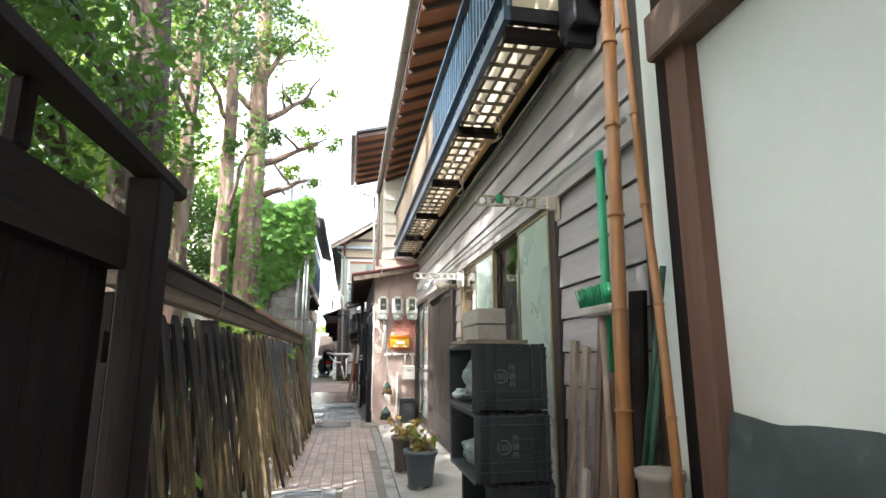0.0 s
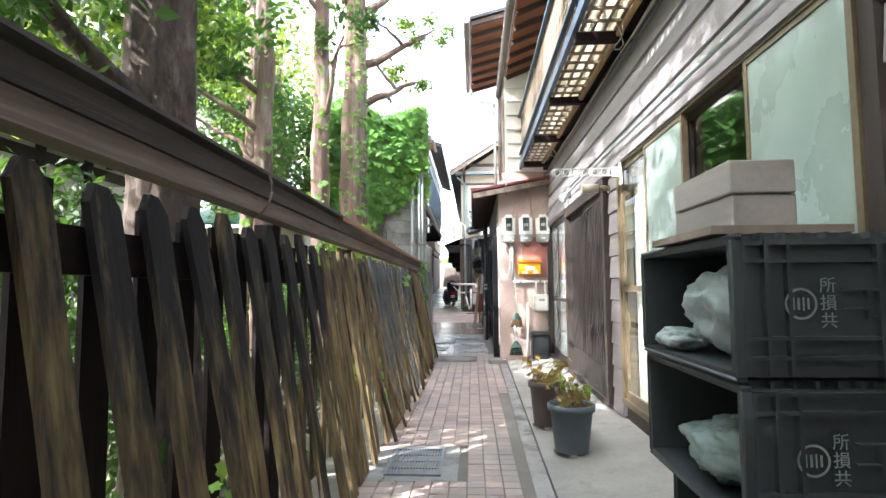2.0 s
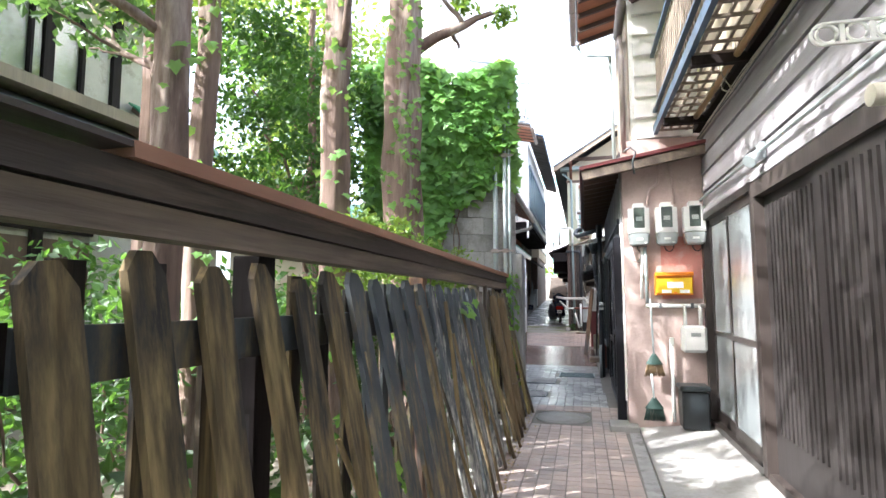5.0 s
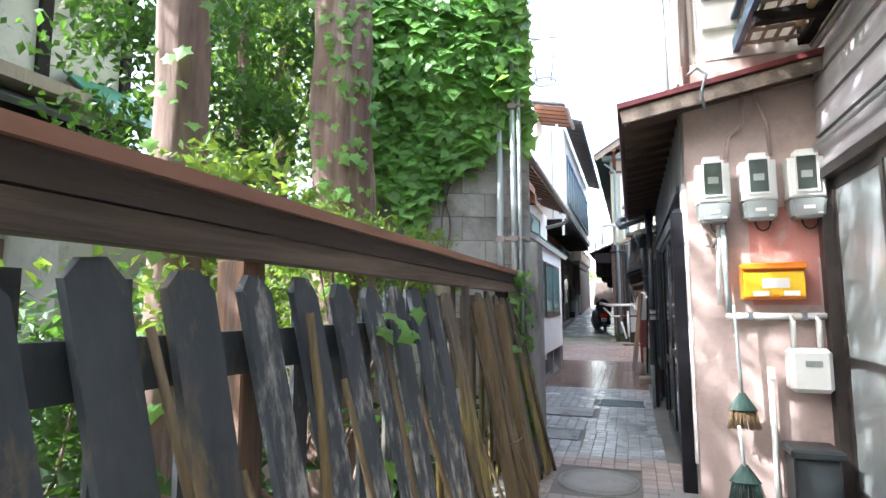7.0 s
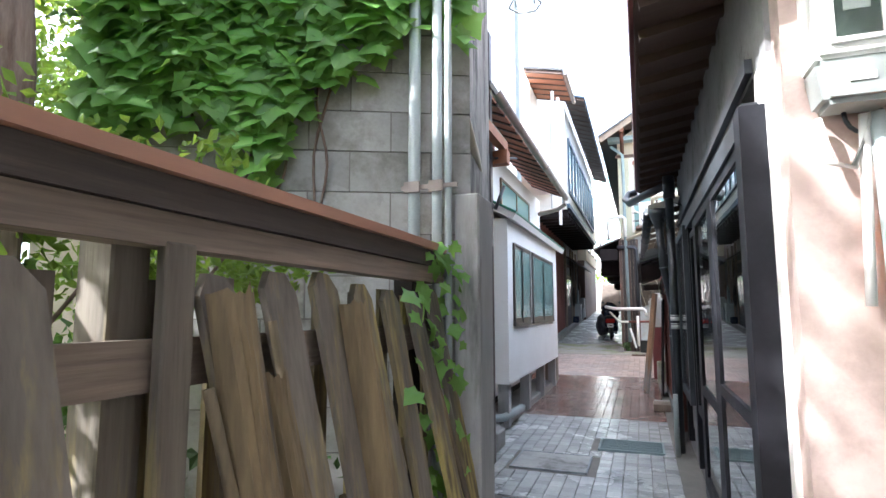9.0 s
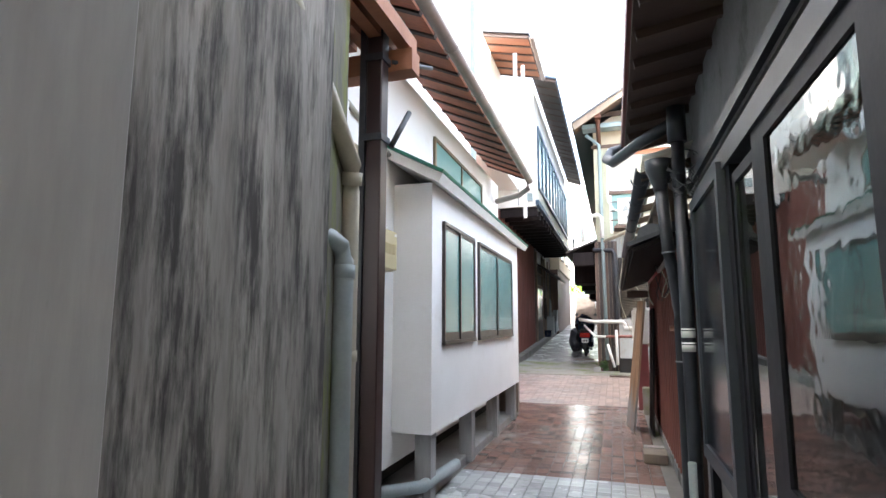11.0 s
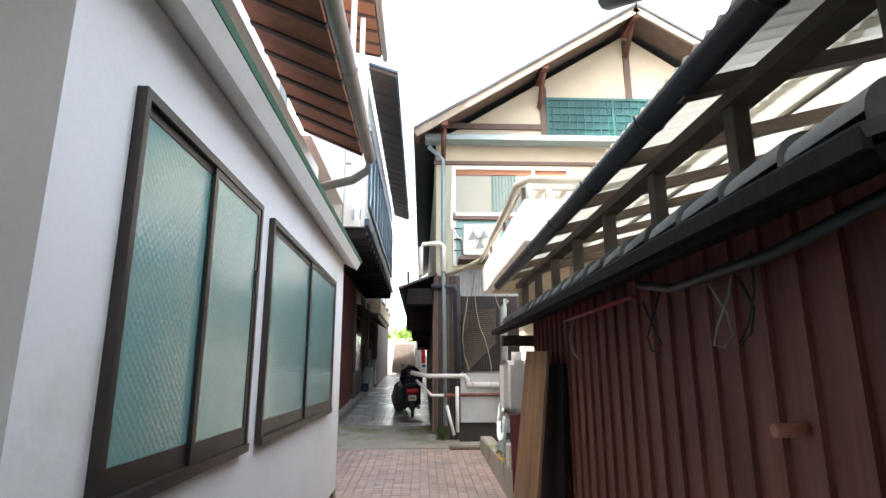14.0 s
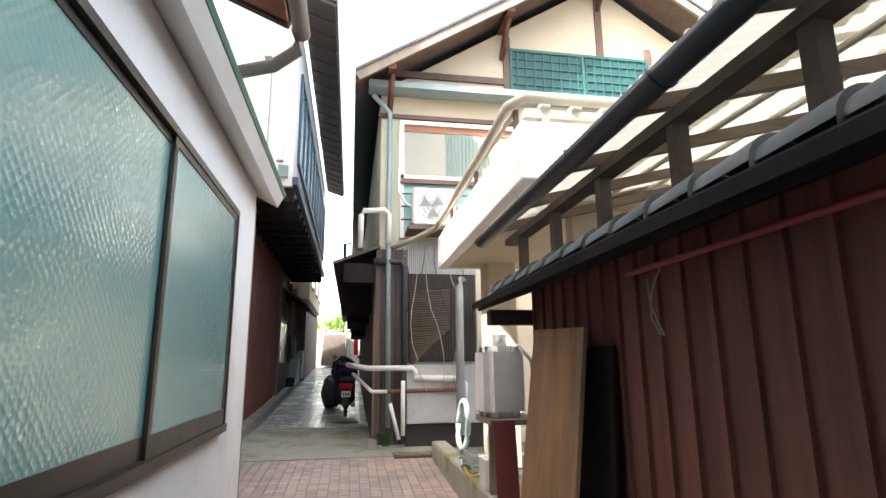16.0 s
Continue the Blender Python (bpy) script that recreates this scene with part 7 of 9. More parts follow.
for k in range(16):
    z = 0.35 + k * 0.15
    boxes("lattice_bar", ALU_DARK, leaf, (-1.8115, -1.802, 14.174, 15.34, z - 0.009, z + 0.009))
bar("lock", PIPE_GREY, leaf, [(-1.80, 15.39, 1.55), (-1.775, 15.39, 1.55)], 0.024, 14)
bm = bmesh.new()
tube(bm, [(-1.80, 15.39, 1.44), (-1.755, 15.39, 1.44)], 0.018, 12)
box(bm, -1.768, -1.748, 15.375, 15.49, 1.428, 1.452, bevel=0.005)
part("door_handle", bm, PIPE_GREY, leaf, "satin steel lever handle")
# wall over the door, with added length and height to shade the pipes opposite
boxes("wall_over_door", WHITE_WALL, bay, (-2.2, -1.84, 12.8, 15.14, 2.73, 5.8))
eb = thing("meter_box", "cream plastic electricity box on the white wall", "box", (-1.82, 15.66, 1.87))
BOX_CREAM = material("cream_plastic", (0.52, 0.44, 0.25), (0.46, 0.39, 0.22), 4, 0.4, 0.03)
boxes("box_body", BOX_CREAM, eb, (-1.879, -1.77, 15.47, 15.86, 1.87, 2.20), bevel=0.012)
boxes("box_door", BOX_CREAM, eb, (-1.7695, -1.748, 15.475, 15.855, 1.88, 2.19), bevel=0.006)
for k in range(11):
    boxes("door_groove", BOX_CREAM, eb, (-1.7475, -1.744, 15.53 + k * 0.027, 15.545 + k * 0.027, 2.0, 2.08))
boxes("box_latch", BOX_CREAM, eb, (-1.80, -1.775, 15.455, 15.4695, 2.0, 2.06))
boxes("box_sticker", WHITE_PAINT, eb, (-1.7475, -1.7455, 15.80, 15.845, 2.15, 2.17))
tagged(bar("wall_pipe", PIPE_CREAM, None, [(-1.86, 14.75, 3.12), (-1.86, 15.92, 2.88)], 0.022, 10), "thin cream pipe running down the white wall", "pipe")
uw = boxes("high_window", FROST, bay, (-1.879, -1.865, 17.2, 19.3, 3.05, 3.42))
boxes("window_frame", ALU_BRASS, uw, (-1.879, -1.85, 17.15, 19.35, 3.42, 3.46), (-1.879, -1.85, 17.15, 19.35, 3.01, 3.05), (-1.879, -1.85, 17.15, 17.2, 3.05, 3.42), (-1.879, -1.85, 18.23, 18.27, 3.05, 3.42), (-1.879, -1.85, 19.3, 19.35, 3.05, 3.42))
# posts and dark hollow under the bay
for y in (16.25, 17.6, 18.9, 20.2):
    boxes("bay_post", CONCRETE_WET, bay, (-1.70, -1.56, y - 0.07, y + 0.07, 0.02, 0.558))
# dark sheet in place of the shade under the bay
boxes("underfloor", DARKNESS, bay, (-2.18, -2.1, 15.2, 20.6, 0, 0.3))
boxes("bay_end_wall", GREY_WOOD, bay, (-1.86, -1.55, 20.36, 20.5, 0.1, 2.6))
tagged(boxes("ledge", CONCRETE, None, (-2.08, -1.62, 15.3, 20.9, -0.02, 0.09), bevel=0.012), "low cement ledge under the bay", "ledge", kind="structure")
tagged(bar("waste_pipe", PIPE_GREY, None, [(-1.95, 15.7, 0.17), (-1.6, 16.1, 0.16), (-1.55, 16.9, 0.15)], 0.05, 12), "grey waste pipe lying under the bay", "pipe")
tagged(boxes("cement_block", CONCRETE, None, (-1.72, -1.42, 15.05, 15.4, 0.0, 0.20), bevel=0.015), "cement step block below the pole", "step")
bm = bmesh.new()
tube(bm, [(-1.30, 20.12, 3.70), (-1.30, 20.12, 3.55), (-1.45, 20.2, 3.48), (-1.85, 20.3, 3.42)], 0.045, 10)
tagged(part("elbow_pipe", bm, PIPE_BROWN), "brown elbow pipe at the gutter end", "pipe")
ne = thing("porch_eave", "small timber porch eave with green metal edge", "roof", (-1.6, 14.4, 3.2))
bm = bmesh.new()
slab(bm, ((-1.25, 13.75, 3.30), (-1.25, 14.9, 3.30), (-1.9, 14.9, 3.5), (-1.9, 13.75, 3.5)), 0.03)
part("roof_cover", bm, GREEN_METAL, ne)
for k in range(4):
    boxes("purlin", RED_WOOD, ne, (-1.30 - 0.14 * k, -1.22 - 0.14 * k, 13.8, 14.85, 3.15 + 0.03 * k, 3.25 + 0.04 * k))
boxes("porch_beam", RED_WOOD, ne, (-1.85, -1.2, 14.72, 14.85, 3.0, 3.14))

# ---- right middle: pipes and shed details ----
gp = thing("drain_pipe", "dark grey drain pipe with white label bands", "pipe", (0.39, 15.68, 0))
bar("pipe", PIPE_DARK, gp, [(0.38, 15.72, 0.0), (0.38, 15.72, 2.72)], 0.043, 16)
bar("collector", PIPE_DARK, gp, [(0.38, 15.72, 2.70), (0.38, 15.72, 2.95)], 0.062, 16)
for z in (1.40, 1.31):
    bar("label_band", METER_WHITE, gp, [(0.38, 15.72, z - 0.03), (0.38, 15.72, z + 0.03)], 0.0442, 16)
    bar("label_print", BLACK_PLASTIC, gp, [(0.38, 15.72, z + 0.012), (0.38, 15.72, z + 0.02)], 0.0448, 16)
bar("curved_pipe", PIPE_DARK, gp, [(0.05, 16.72, 3.0), (-0.05, 16.72, 2.98), (-0.09, 16.66, 2.90), (-0.04, 16.5, 2.82), (0.15, 16.1, 2.84), (0.38, 15.74, 2.86)], 0.045, 12)
bar("small_pipe", PIPE_GREY, gp, [(0.34, 15.55, 0.0), (0.34, 15.55, 0.62)], 0.025)
wires = thing("wire_tangle", "tangle of thin wires tied round the drain pipe", "wire", (0.4, 15.7, 2.5))
for i in range(6):
    rr = random.Random(70 + i)
    ph = rr.uniform(0, 6)
    r0, z0, tw = rr.uniform(0.055, 0.11), rr.uniform(2.38, 2.55), rr.uniform(0.25, 0.4)
    bar("wire", PIPE_DARK if i % 3 == 0 else BLACK_PLASTIC, wires, [(0.40 + (r0 + 0.02 * math.sin(k * 0.7)) * math.cos(ph + k * tw), 15.66 + r0 * math.sin(ph + k * tw), z0 + 0.11 * math.sin(ph + k * 0.31)) for k in range(26)], 0.003, 5)
fp = thing("funnel_pipe", "black downpipe with a funnel head and double bend", "pipe", (0.36, 16.2, 0))
bar("pipe", PIPE_DARK, fp, [(0.38, 16.15, 0.0), (0.38, 16.15, 1.48), (0.375, 16.12, 1.56), (0.335, 15.93, 1.78), (0.31, 15.84, 1.87), (0.295, 15.805, 1.95), (0.265, 15.80, 2.42)], 0.042, 14)
bm = bmesh.new()
lathe(bm, [(0.044, 2.38), (0.05, 2.42), (0.092, 2.53), (0.098, 2.60), (0.086, 2.60), (0.045, 2.44)], 0.262, 15.80, 16)
part("funnel_head", bm, PIPE_DARK, fp)
bar("clip", STEEL, fp, [(0.297, 15.807, 1.944), (0.2955, 15.806, 1.956)], 0.047, 14)
bar("clip", STEEL, fp, [(0.38, 16.15, 1.18), (0.38, 16.15, 1.192)], 0.047, 14)
ROOF_POST = material("dark_roof_timber", (0.15, 0.11, 0.078), (0.085, 0.062, 0.046), 6, 0.85, 0.6, stretch=ALONG_X, fine=40)
up = thing("lean_to_roof", "lean-to roof of slats on short posts above the shed", "roof", (0.3, 18.6, 2.1))
bm = bmesh.new()
half_pipe(bm, (0.17, 15.92, 2.60), (0.13, 21.1, 2.56), 0.06)
g = part("gutter", bm, PIPE_DARK, up)
for k in range(7):
    y = 16.2 + k * 0.75
    bm = bmesh.new()
    tube(bm, [(0.15 + 0.065 * math.cos(a), y, 2.585 - 0.065 * math.sin(a)) for a in [math.pi * i / 8 for i in range(9)]], 0.006, 5)
    part("gutter_hanger", bm, PIPE_DARK, g)
for k in range(8):
    y = 16.05 + k * 0.66
    boxes("post", ROOF_POST, up, (0.315, 0.375, y - 0.03, y + 0.03, 2.10, 2.50))
    boxes("post_shoe", PIPE_DARK, up, (0.305, 0.385, y - 0.04, y + 0.04, 2.09, 2.20))
    bm = bmesh.new()
    slab(bm, ((0.14, y - 0.026, 2.585), (2.2, y - 0.026, 3.105), (2.2, y + 0.026, 3.105), (0.14, y + 0.026, 2.585)), 0.06)
    part("rafter", bm, ROOF_POST, up)
boxes("plate_beam", ROOF_POST, up, (0.30, 0.40, 15.9, 21.0, 2.501, 2.55))
SLAT = material("pale_roof_slat", (0.64, 0.61, 0.53), (0.44, 0.42, 0.35), 5, 0.8, 0.4, stretch=ALONG_Y, fine=40)
SHEET = material("weathered_plastic_sheet", (0.46, 0.44, 0.38), (0.33, 0.315, 0.26), 4, 0.6, 0.3, stretch=ALONG_X, fine=40, wear=(0.30, 0.27, 0.20), wear_at=0.62, wear_scale=5)
n, l = SHEET.node_tree.nodes, SHEET.node_tree.links
tr, mx = n.new("ShaderNodeBsdfTranslucent"), n.new("ShaderNodeMixShader")
tr.inputs[0].default_value = (0.60, 0.57, 0.47, 1)
mx.inputs[0].default_value = 0.65
l.new(n["Principled BSDF"].outputs[0], mx.inputs[1])
l.new(tr.outputs[0], mx.inputs[2])
l.new(mx.outputs[0], n["Material Output"].inputs[0])
for x0, x1, y0, y1 in ((0.16, 0.92, 15.86, 18.2), (0.16, 0.92, 18.1, 21.12), (0.84, 1.56, 15.9, 18.6), (0.84, 1.56, 18.5, 21.1), (1.48, 2.25, 15.88, 21.1)):
    bm = bmesh.new()
    m = int((y1 - y0) / 0.016)
    prev = None
    for k in range(m + 1):
        y = y0 + k * 0.016
        w = 0.011 * math.sin(2 * math.pi * y / 0.075)
        cur = [bm.verts.new((x, y, 2.64 + (x - 0.14) * 0.252 + w + 0.02 * ((x0 * 7 + y0) % 1.0))) for x in (x0, (x0 + x1) / 2, x1)]
        if prev:
            for a, b, c, d in ((prev[0], prev[1], cur[1], cur[0]), (prev[1], prev[2], cur[2], cur[1])):
                bm.faces.new((a, b, c, d)).smooth = True
        prev = cur
    part("roof_sheet", bm, SHEET, up, "weathered translucent corrugated sheet")
for x in (0.24, 0.62, 1.0, 1.4, 1.8):
    z = 2.605 + (x - 0.14) * 0.252
    bar("roof_batten", SLAT, up, [(x, 15.85, z), (x + 0.01, 18.5, z - 0.01), (x, 21.15, z)], 0.017, 6)
ROLL_TILE = material("dark_roll_tile", (0.06, 0.068, 0.072), (0.10, 0.108, 0.11), 5, 0.6, 0.3, island=0.2)
ridge = thing("ridge_tiles", "row of grey roll tiles along the shed eave", "roof tile", (0.5, 18.3, 2.15))
for k in range(19):
    y = 15.93 + k * 0.265
    bm = bmesh.new()
    n = 10
    ra, rb = [], []
    for j in range(n + 1):
        a = math.pi * j / n
        ra.append(bm.verts.new((0.20 + 0.10 * math.cos(a), y, 2.095 + 0.085 * math.sin(a))))
        rb.append(bm.verts.new((0.20 + 0.085 * math.cos(a), y + 0.262, 2.09 + 0.07 * math.sin(a))))
    for j in range(n):
        bm.faces.new((ra[j], ra[j + 1], rb[j + 1], rb[j])).smooth = True
    bm.faces.new(ra + [bm.verts.new((0.10, y, 2.05)), bm.verts.new((0.30, y, 2.08))])
    part("roll_tile", bm, ROLL_TILE, ridge)
boxes("eave_end", RAFTER, shed, (0.12, 0.5, 20.82, 20.95, 1.86, 1.97))
bar("red_pipe", material("red_pipe", (0.40, 0.06, 0.06), (0.3, 0.05, 0.05), 4, 0.45, 0.03), shed, [(0.36, 17.8, 1.985), (0.36, 19.2, 1.98)], 0.014)
bar("dark_hose", BLACK_PLASTIC, shed, [(0.33, 15.9, 2.03), (0.34, 16.6, 1.96), (0.34, 17.3, 1.955), (0.36, 17.7, 2.03)], 0.022)
bar("pipe_stub", material("copper_stub", (0.55, 0.25, 0.16), (0.45, 0.2, 0.13), 4, 0.4, 0.03), shed, [(0.465, 16.75, 1.42), (0.36, 16.75, 1.42)], 0.022)
wt = thing("hanging_wire", "loose pale wires hanging from the shed eave", "wire", (0.3, 17.6, 1.9))
for i, y in enumerate((16.75, 16.9, 17.5, 18.9)):
    rr = random.Random(90 + i)
    bar("wire", PIPE_CREAM if i % 2 else BLACK_PLASTIC, wt, [(0.36 + 0.03 * math.sin(k * 1.3 + i), y + 0.05 * math.sin(k * 0.8) + 0.02 * k, 2.0 - 0.28 * math.sin(math.pi * k / 7) - 0.01 * k) for k in range(8)], 0.005, 5)
# dirty white splash along the shed foot
boxes("foot_board", CONCRETE_WET, shed, (XS - 0.03, XS + 0.02, 16.25, 20.8, 0.0, 0.099))
t = thing("leaning_board", "tan weathered board leaning on the red shed", "board", (0.25, 20.0, 0))
bm = bmesh.new()
slab(bm, ((0.13, 19.62, 0.02), (0.05, 20.25, 0.02), (0.27, 20.22, 1.78), (0.33, 19.60, 1.76)), 0.025)
part("board_face", bm, TAN_BOARD, t)
bm = bmesh.new()
for k in range(7):
    z = 1.15 + k * 0.07
    f = (z - 0.02) / 1.74
    x = 0.14 + 0.2 * f - 0.004
    w = 0.05 + 0.02 * (k % 3)
    slab(bm, ((x - 0.012, 19.66, z), (x - 0.012 - 0.11 * w, 19.66 + w, z), (x - 0.0085 - 0.11 * w, 19.66 + w, z + 0.03), (x - 0.0085, 19.66, z + 0.03)), 0.002)
part("board_marks", bm, RAFTER, t, "faded dark brush marks")
bm = bmesh.new()
slab(bm, ((0.36, 19.5, 0.02), (0.36, 20.3, 0.02), (0.43, 20.3, 1.66), (0.43, 19.5, 1.66)), 0.02)
tagged(part("dark_board", bm, DARK_WOOD), "dark board behind the tan one", "board")
t = thing("timber_offcut", "sawn timber blocks on the ground by the shed", "timber", (0.25, 18.3, 0))
boxes("block", GREY_WOOD, t, (0.16, 0.40, 18.1, 18.4, 0.0, 0.10), bevel=0.006)
boxes("block", PALE_WOOD, t, (0.18, 0.40, 18.5, 18.62, 0.0, 0.09), bevel=0.006)

# ---- beyond the shed: tank, low wall, terrace ----
lw = tagged(boxes("low_wall", MOSSY, None, (0.30, 0.52, 21.1, 25.15, 0.0, 0.46), bevel=0.02), "low mossy cement wall at the alley edge", "wall", kind="structure")
t = thing("storage_tank", "white plastic storage tank with a cap", "tank", (0.42, 21.6, 1.0))
bm = bmesh.new()
box(bm, 0.20, 0.55, 21.35, 21.8, 1.13, 1.72)
bmesh.ops.bevel(bm, geom=[e for e in bm.edges if abs(e.verts[0].co.z - e.verts[1].co.z) > 0.3], offset=0.07, segments=5, affect="EDGES")
bmesh.ops.bevel(bm, geom=[e for e in bm.edges if abs(e.verts[0].co.z - e.verts[1].co.z) < 0.01 and len(e.link_faces) == 2 and e.calc_face_angle(0) > 0.8], offset=0.05, segments=4, affect="EDGES")
part("tank_body", bm, WHITE_PAINT, t)
bar("tank_cap", WHITE_PAINT, t, [(0.38, 21.55, 1.72), (0.38, 21.55, 1.82)], 0.06, 14)
bar("tank_handle", PIPE_GREY, t, [(0.5, 21.4, 1.72), (0.6, 21.36, 1.6), (0.63, 21.34, 1.3)], 0.018)
t = thing("tank_stand", "red-painted board and wooden stand below the tank", "stand", (0.4, 21.4, 0.46))
boxes("stand_top", GREY_WOOD, t, (0.22, 0.66, 21.3, 21.85, 1.08, 1.125))
boxes("stand_leg", GREY_WOOD, t, (0.58, 0.64, 21.32, 21.38, 0.46, 1.08))
boxes("stand_leg", GREY_WOOD, t, (0.32, 0.38, 21.74, 21.8, 0.46, 1.08))
bm = bmesh.new()
slab(bm, ((0.24, 21.16, 0.10), (0.42, 21.16, 0.10), (0.42, 21.29, 1.12), (0.24, 21.29, 1.12)), 0.02)
part("red_board", bm, ROOF_RED, t)
tagged(boxes("foam_box", WHITE_PAINT, None, (0.31, 0.48, 21.9, 22.15, 0.461, 0.72), bevel=0.01), "white foam box on the low wall", "box")
hose = thing("hose_coil", "coil of grey corrugated hose and coloured garden hose", "hose", (0.6, 24.2, 0.4))
for i in range(3):
    bar("coil", PIPE_GREY, hose, [(0.52 + 0.02 * i + 0.02 * math.sin(a), 23.9 + 0.10 * i + 0.30 * math.cos(a), 0.80 + 0.30 * math.sin(a)) for a in [2 * math.pi * j / 26 for j in range(27)]], 0.035 - 0.004 * i, 8)
for i, mt in enumerate((YELLOW, DARK_GREEN, METER_WHITE, PIPE_GREEN)):
    bar("garden_hose", mt, hose, [(0.42 + 0.12 * math.cos(a + i), 22.7 + 0.3 * math.sin(a * 1.0 + i * 0.5), 0.49 + 0.02 * i + 0.03 * math.sin(3 * a)) for a in [2 * math.pi * j / 20 for j in range(21)]], 0.014, 6)
t = thing("plastic_basket", "grey slotted plastic basket on the low wall", "basket", (0.42, 22.75, 0.46))
for k in range(9):
    z = 0.465 + k * 0.022
    boxes("basket_band", PIPE_GREY, t, (0.33, 0.50, 22.5, 22.515, z, z + 0.014), (0.33, 0.50, 22.985, 23.0, z, z + 0.014), (0.33, 0.342, 22.515, 22.985, z, z + 0.014))
ter = thing("terrace", "cream rendered terrace parapet over the shed", "terrace", (1.6, 23, 3.0))
boxes("parapet", WHITE_WALL, ter, (0.37, 0.52, 20.7, 24.9, 2.98, 3.46), bevel=0.01)
boxes("parapet_end", WHITE_WALL, ter, (0.52, 3.4, 24.76, 24.9, 2.98, 3.46))
boxes("parapet_near", WHITE_WALL, ter, (0.52, 3.4, 20.7, 20.85, 2.98, 3.46))
boxes("terrace_slab", CREAM, ter, (0.52, 3.4, 20.85, 24.76, 2.98, 3.10))
boxes("terrace_column", CREAM, ter, (1.0, 1.4, 24.3, 24.75, 0.2, 2.98))
boxes("terrace_wall", CREAM, ter, (1.1, 3.4, 21.5, 21.65, 0.1, 2.98))
bar("rail_pipe", PIPE_CREAM, ter, [(-0.25, 26.0, 3.52), (0.10, 25.6, 3.60), (0.36, 25.0, 3.64), (0.36, 21.6, 3.68), (0.36, 21.0, 3.72), (0.46, 20.85, 3.74), (1.6, 20.85, 3.74)], 0.045, 12)
bar("rail_pipe", PIPE_CREAM, ter, [(0.44, 24.8, 3.7), (0.44, 21.0, 3.7)], 0.02)
for y in (21.0, 22.5, 24.0):
    boxes("rail_post", RUST, ter, (0.41, 0.45, y - 0.02, y + 0.02, 3.46, 3.69))
for k in range(7):
    boxes("pergola_slat", SLAT, ter, (0.75 + k * 0.3, 0.83 + k * 0.3, 21.2, 24.6, 3.86, 3.91))
for y in (21.3, 22.9, 24.4):
    boxes("pergola_beam", SLAT, ter, (0.6, 2.9, y - 0.04, y + 0.04, 3.77, 3.858))
for x, y in ((0.8, 21.3), (0.8, 24.4), (2.7, 21.3), (2.7, 24.4)):
    boxes("pergola_post", SLAT, ter, (x - 0.04, x + 0.04, y - 0.039, y + 0.039, 3.1, 3.769))

# ---- gable house front ----
DRAPE = material("grey_green_curtain", (0.30, 0.36, 0.29), (0.21, 0.26, 0.21), 4, 0.9, 0.3, stretch=ALONG_Z)
CORR = material("grey_corrugated", (0.46, 0.48, 0.47), (0.36, 0.38, 0.38), 3, 0.5, 0.1, wear=(0.33, 0.27, 0.2), wear_at=0.64)
SIDING_GREEN = material("pale_green_siding", (0.56, 0.57, 0.42), (0.48, 0.49, 0.37), 4, 0.7, 0.1, stretch=ALONG_Z)
for k in range(5):
    boxes("siding_strip", SIDING_GREEN, gh, (-0.44 + k * 0.085, -0.36 + k * 0.085, YG - 0.02, YG - 0.002, 3.6, 6.0))
w = boxes("window_frame", WHITE_PAINT, gh, (-0.1, 2.5, YG - 0.1, YG - 0.003, 5.92, 5.99), (-0.1, 2.5, YG - 0.1, YG - 0.003, 4.84, 4.93), (-0.1, -0.03, YG - 0.1, YG - 0.003, 3.75, 5.92), (1.66, 1.72, YG - 0.1, YG - 0.003, 4.93, 5.92), (2.44, 2.5, YG - 0.1, YG - 0.003, 3.75, 5.92))
boxes("window_head", RED_WOOD, w, (-0.03, 2.44, YG - 0.05, YG - 0.004, 5.80, 5.919))
g = boxes("pane", GLASS, w, (-0.03, 2.44, YG - 0.06, YG - 0.055, 4.93, 5.8))
g.visible_shadow = False
boxes("room_wall", CREAM, w, (-0.03, 2.44, YG - 0.008, YG - 0.004, 3.76, 5.79))
bm = bmesh.new()
prev = None
for k in range(61):
    x = 0.75 + k * 0.014
    y = YG - 0.032 + 0.016 * math.sin(k * 1.25)
    cur = (bm.verts.new((x, y, 4.94)), bm.verts.new((x, y * 0.3 + (YG - 0.03) * 0.7, 5.79)))
    if prev:
        bm.faces.new((prev[0], cur[0], cur[1], prev[1])).smooth = True
    prev = cur
part("curtain", bm, DRAPE, w)
boxes("lower_sill", BROWN_PLANK, w, (-0.12, 2.5, YG - 0.16, YG - 0.101, 4.76, 4.84))
g = boxes("lower_pane", FROST, w, (-0.03, 2.44, YG - 0.05, YG - 0.045, 3.82, 4.76))
for z in (4.08, 4.32, 4.56):
    bar("window_bar", BROWN_PLANK, w, [(-0.08, YG - 0.13, z), (2.4, YG - 0.13, z)], 0.014, 6)
bar("window_bar", BROWN_PLANK, w, [(1.45, YG - 0.13, 3.8), (1.45, YG - 0.13, 4.76)], 0.014, 6)
ac = thing("air_conditioner", "white outdoor air conditioner unit with fan grille", "air conditioner", (0.46, 26.0, 3.86))
boxes("ac_body", WHITE_PAINT, ac, (0.10, 0.84, 25.78, 26.08, 3.90, 4.56), bevel=0.02)
bm = bmesh.new()
for r in (0.09, 0.16, 0.23):
    tube(bm, [(0.42 + r * math.cos(a), 25.765, 4.23 + r * math.sin(a)) for a in [2 * math.pi * i / 24 for i in range(25)]], 0.006, 5)
for i in range(16):
    a = 2 * math.pi * i / 16
    tube(bm, [(0.42, 25.766, 4.23), (0.42 + 0.24 * math.cos(a), 25.766, 4.23 + 0.24 * math.sin(a))], 0.004, 4)
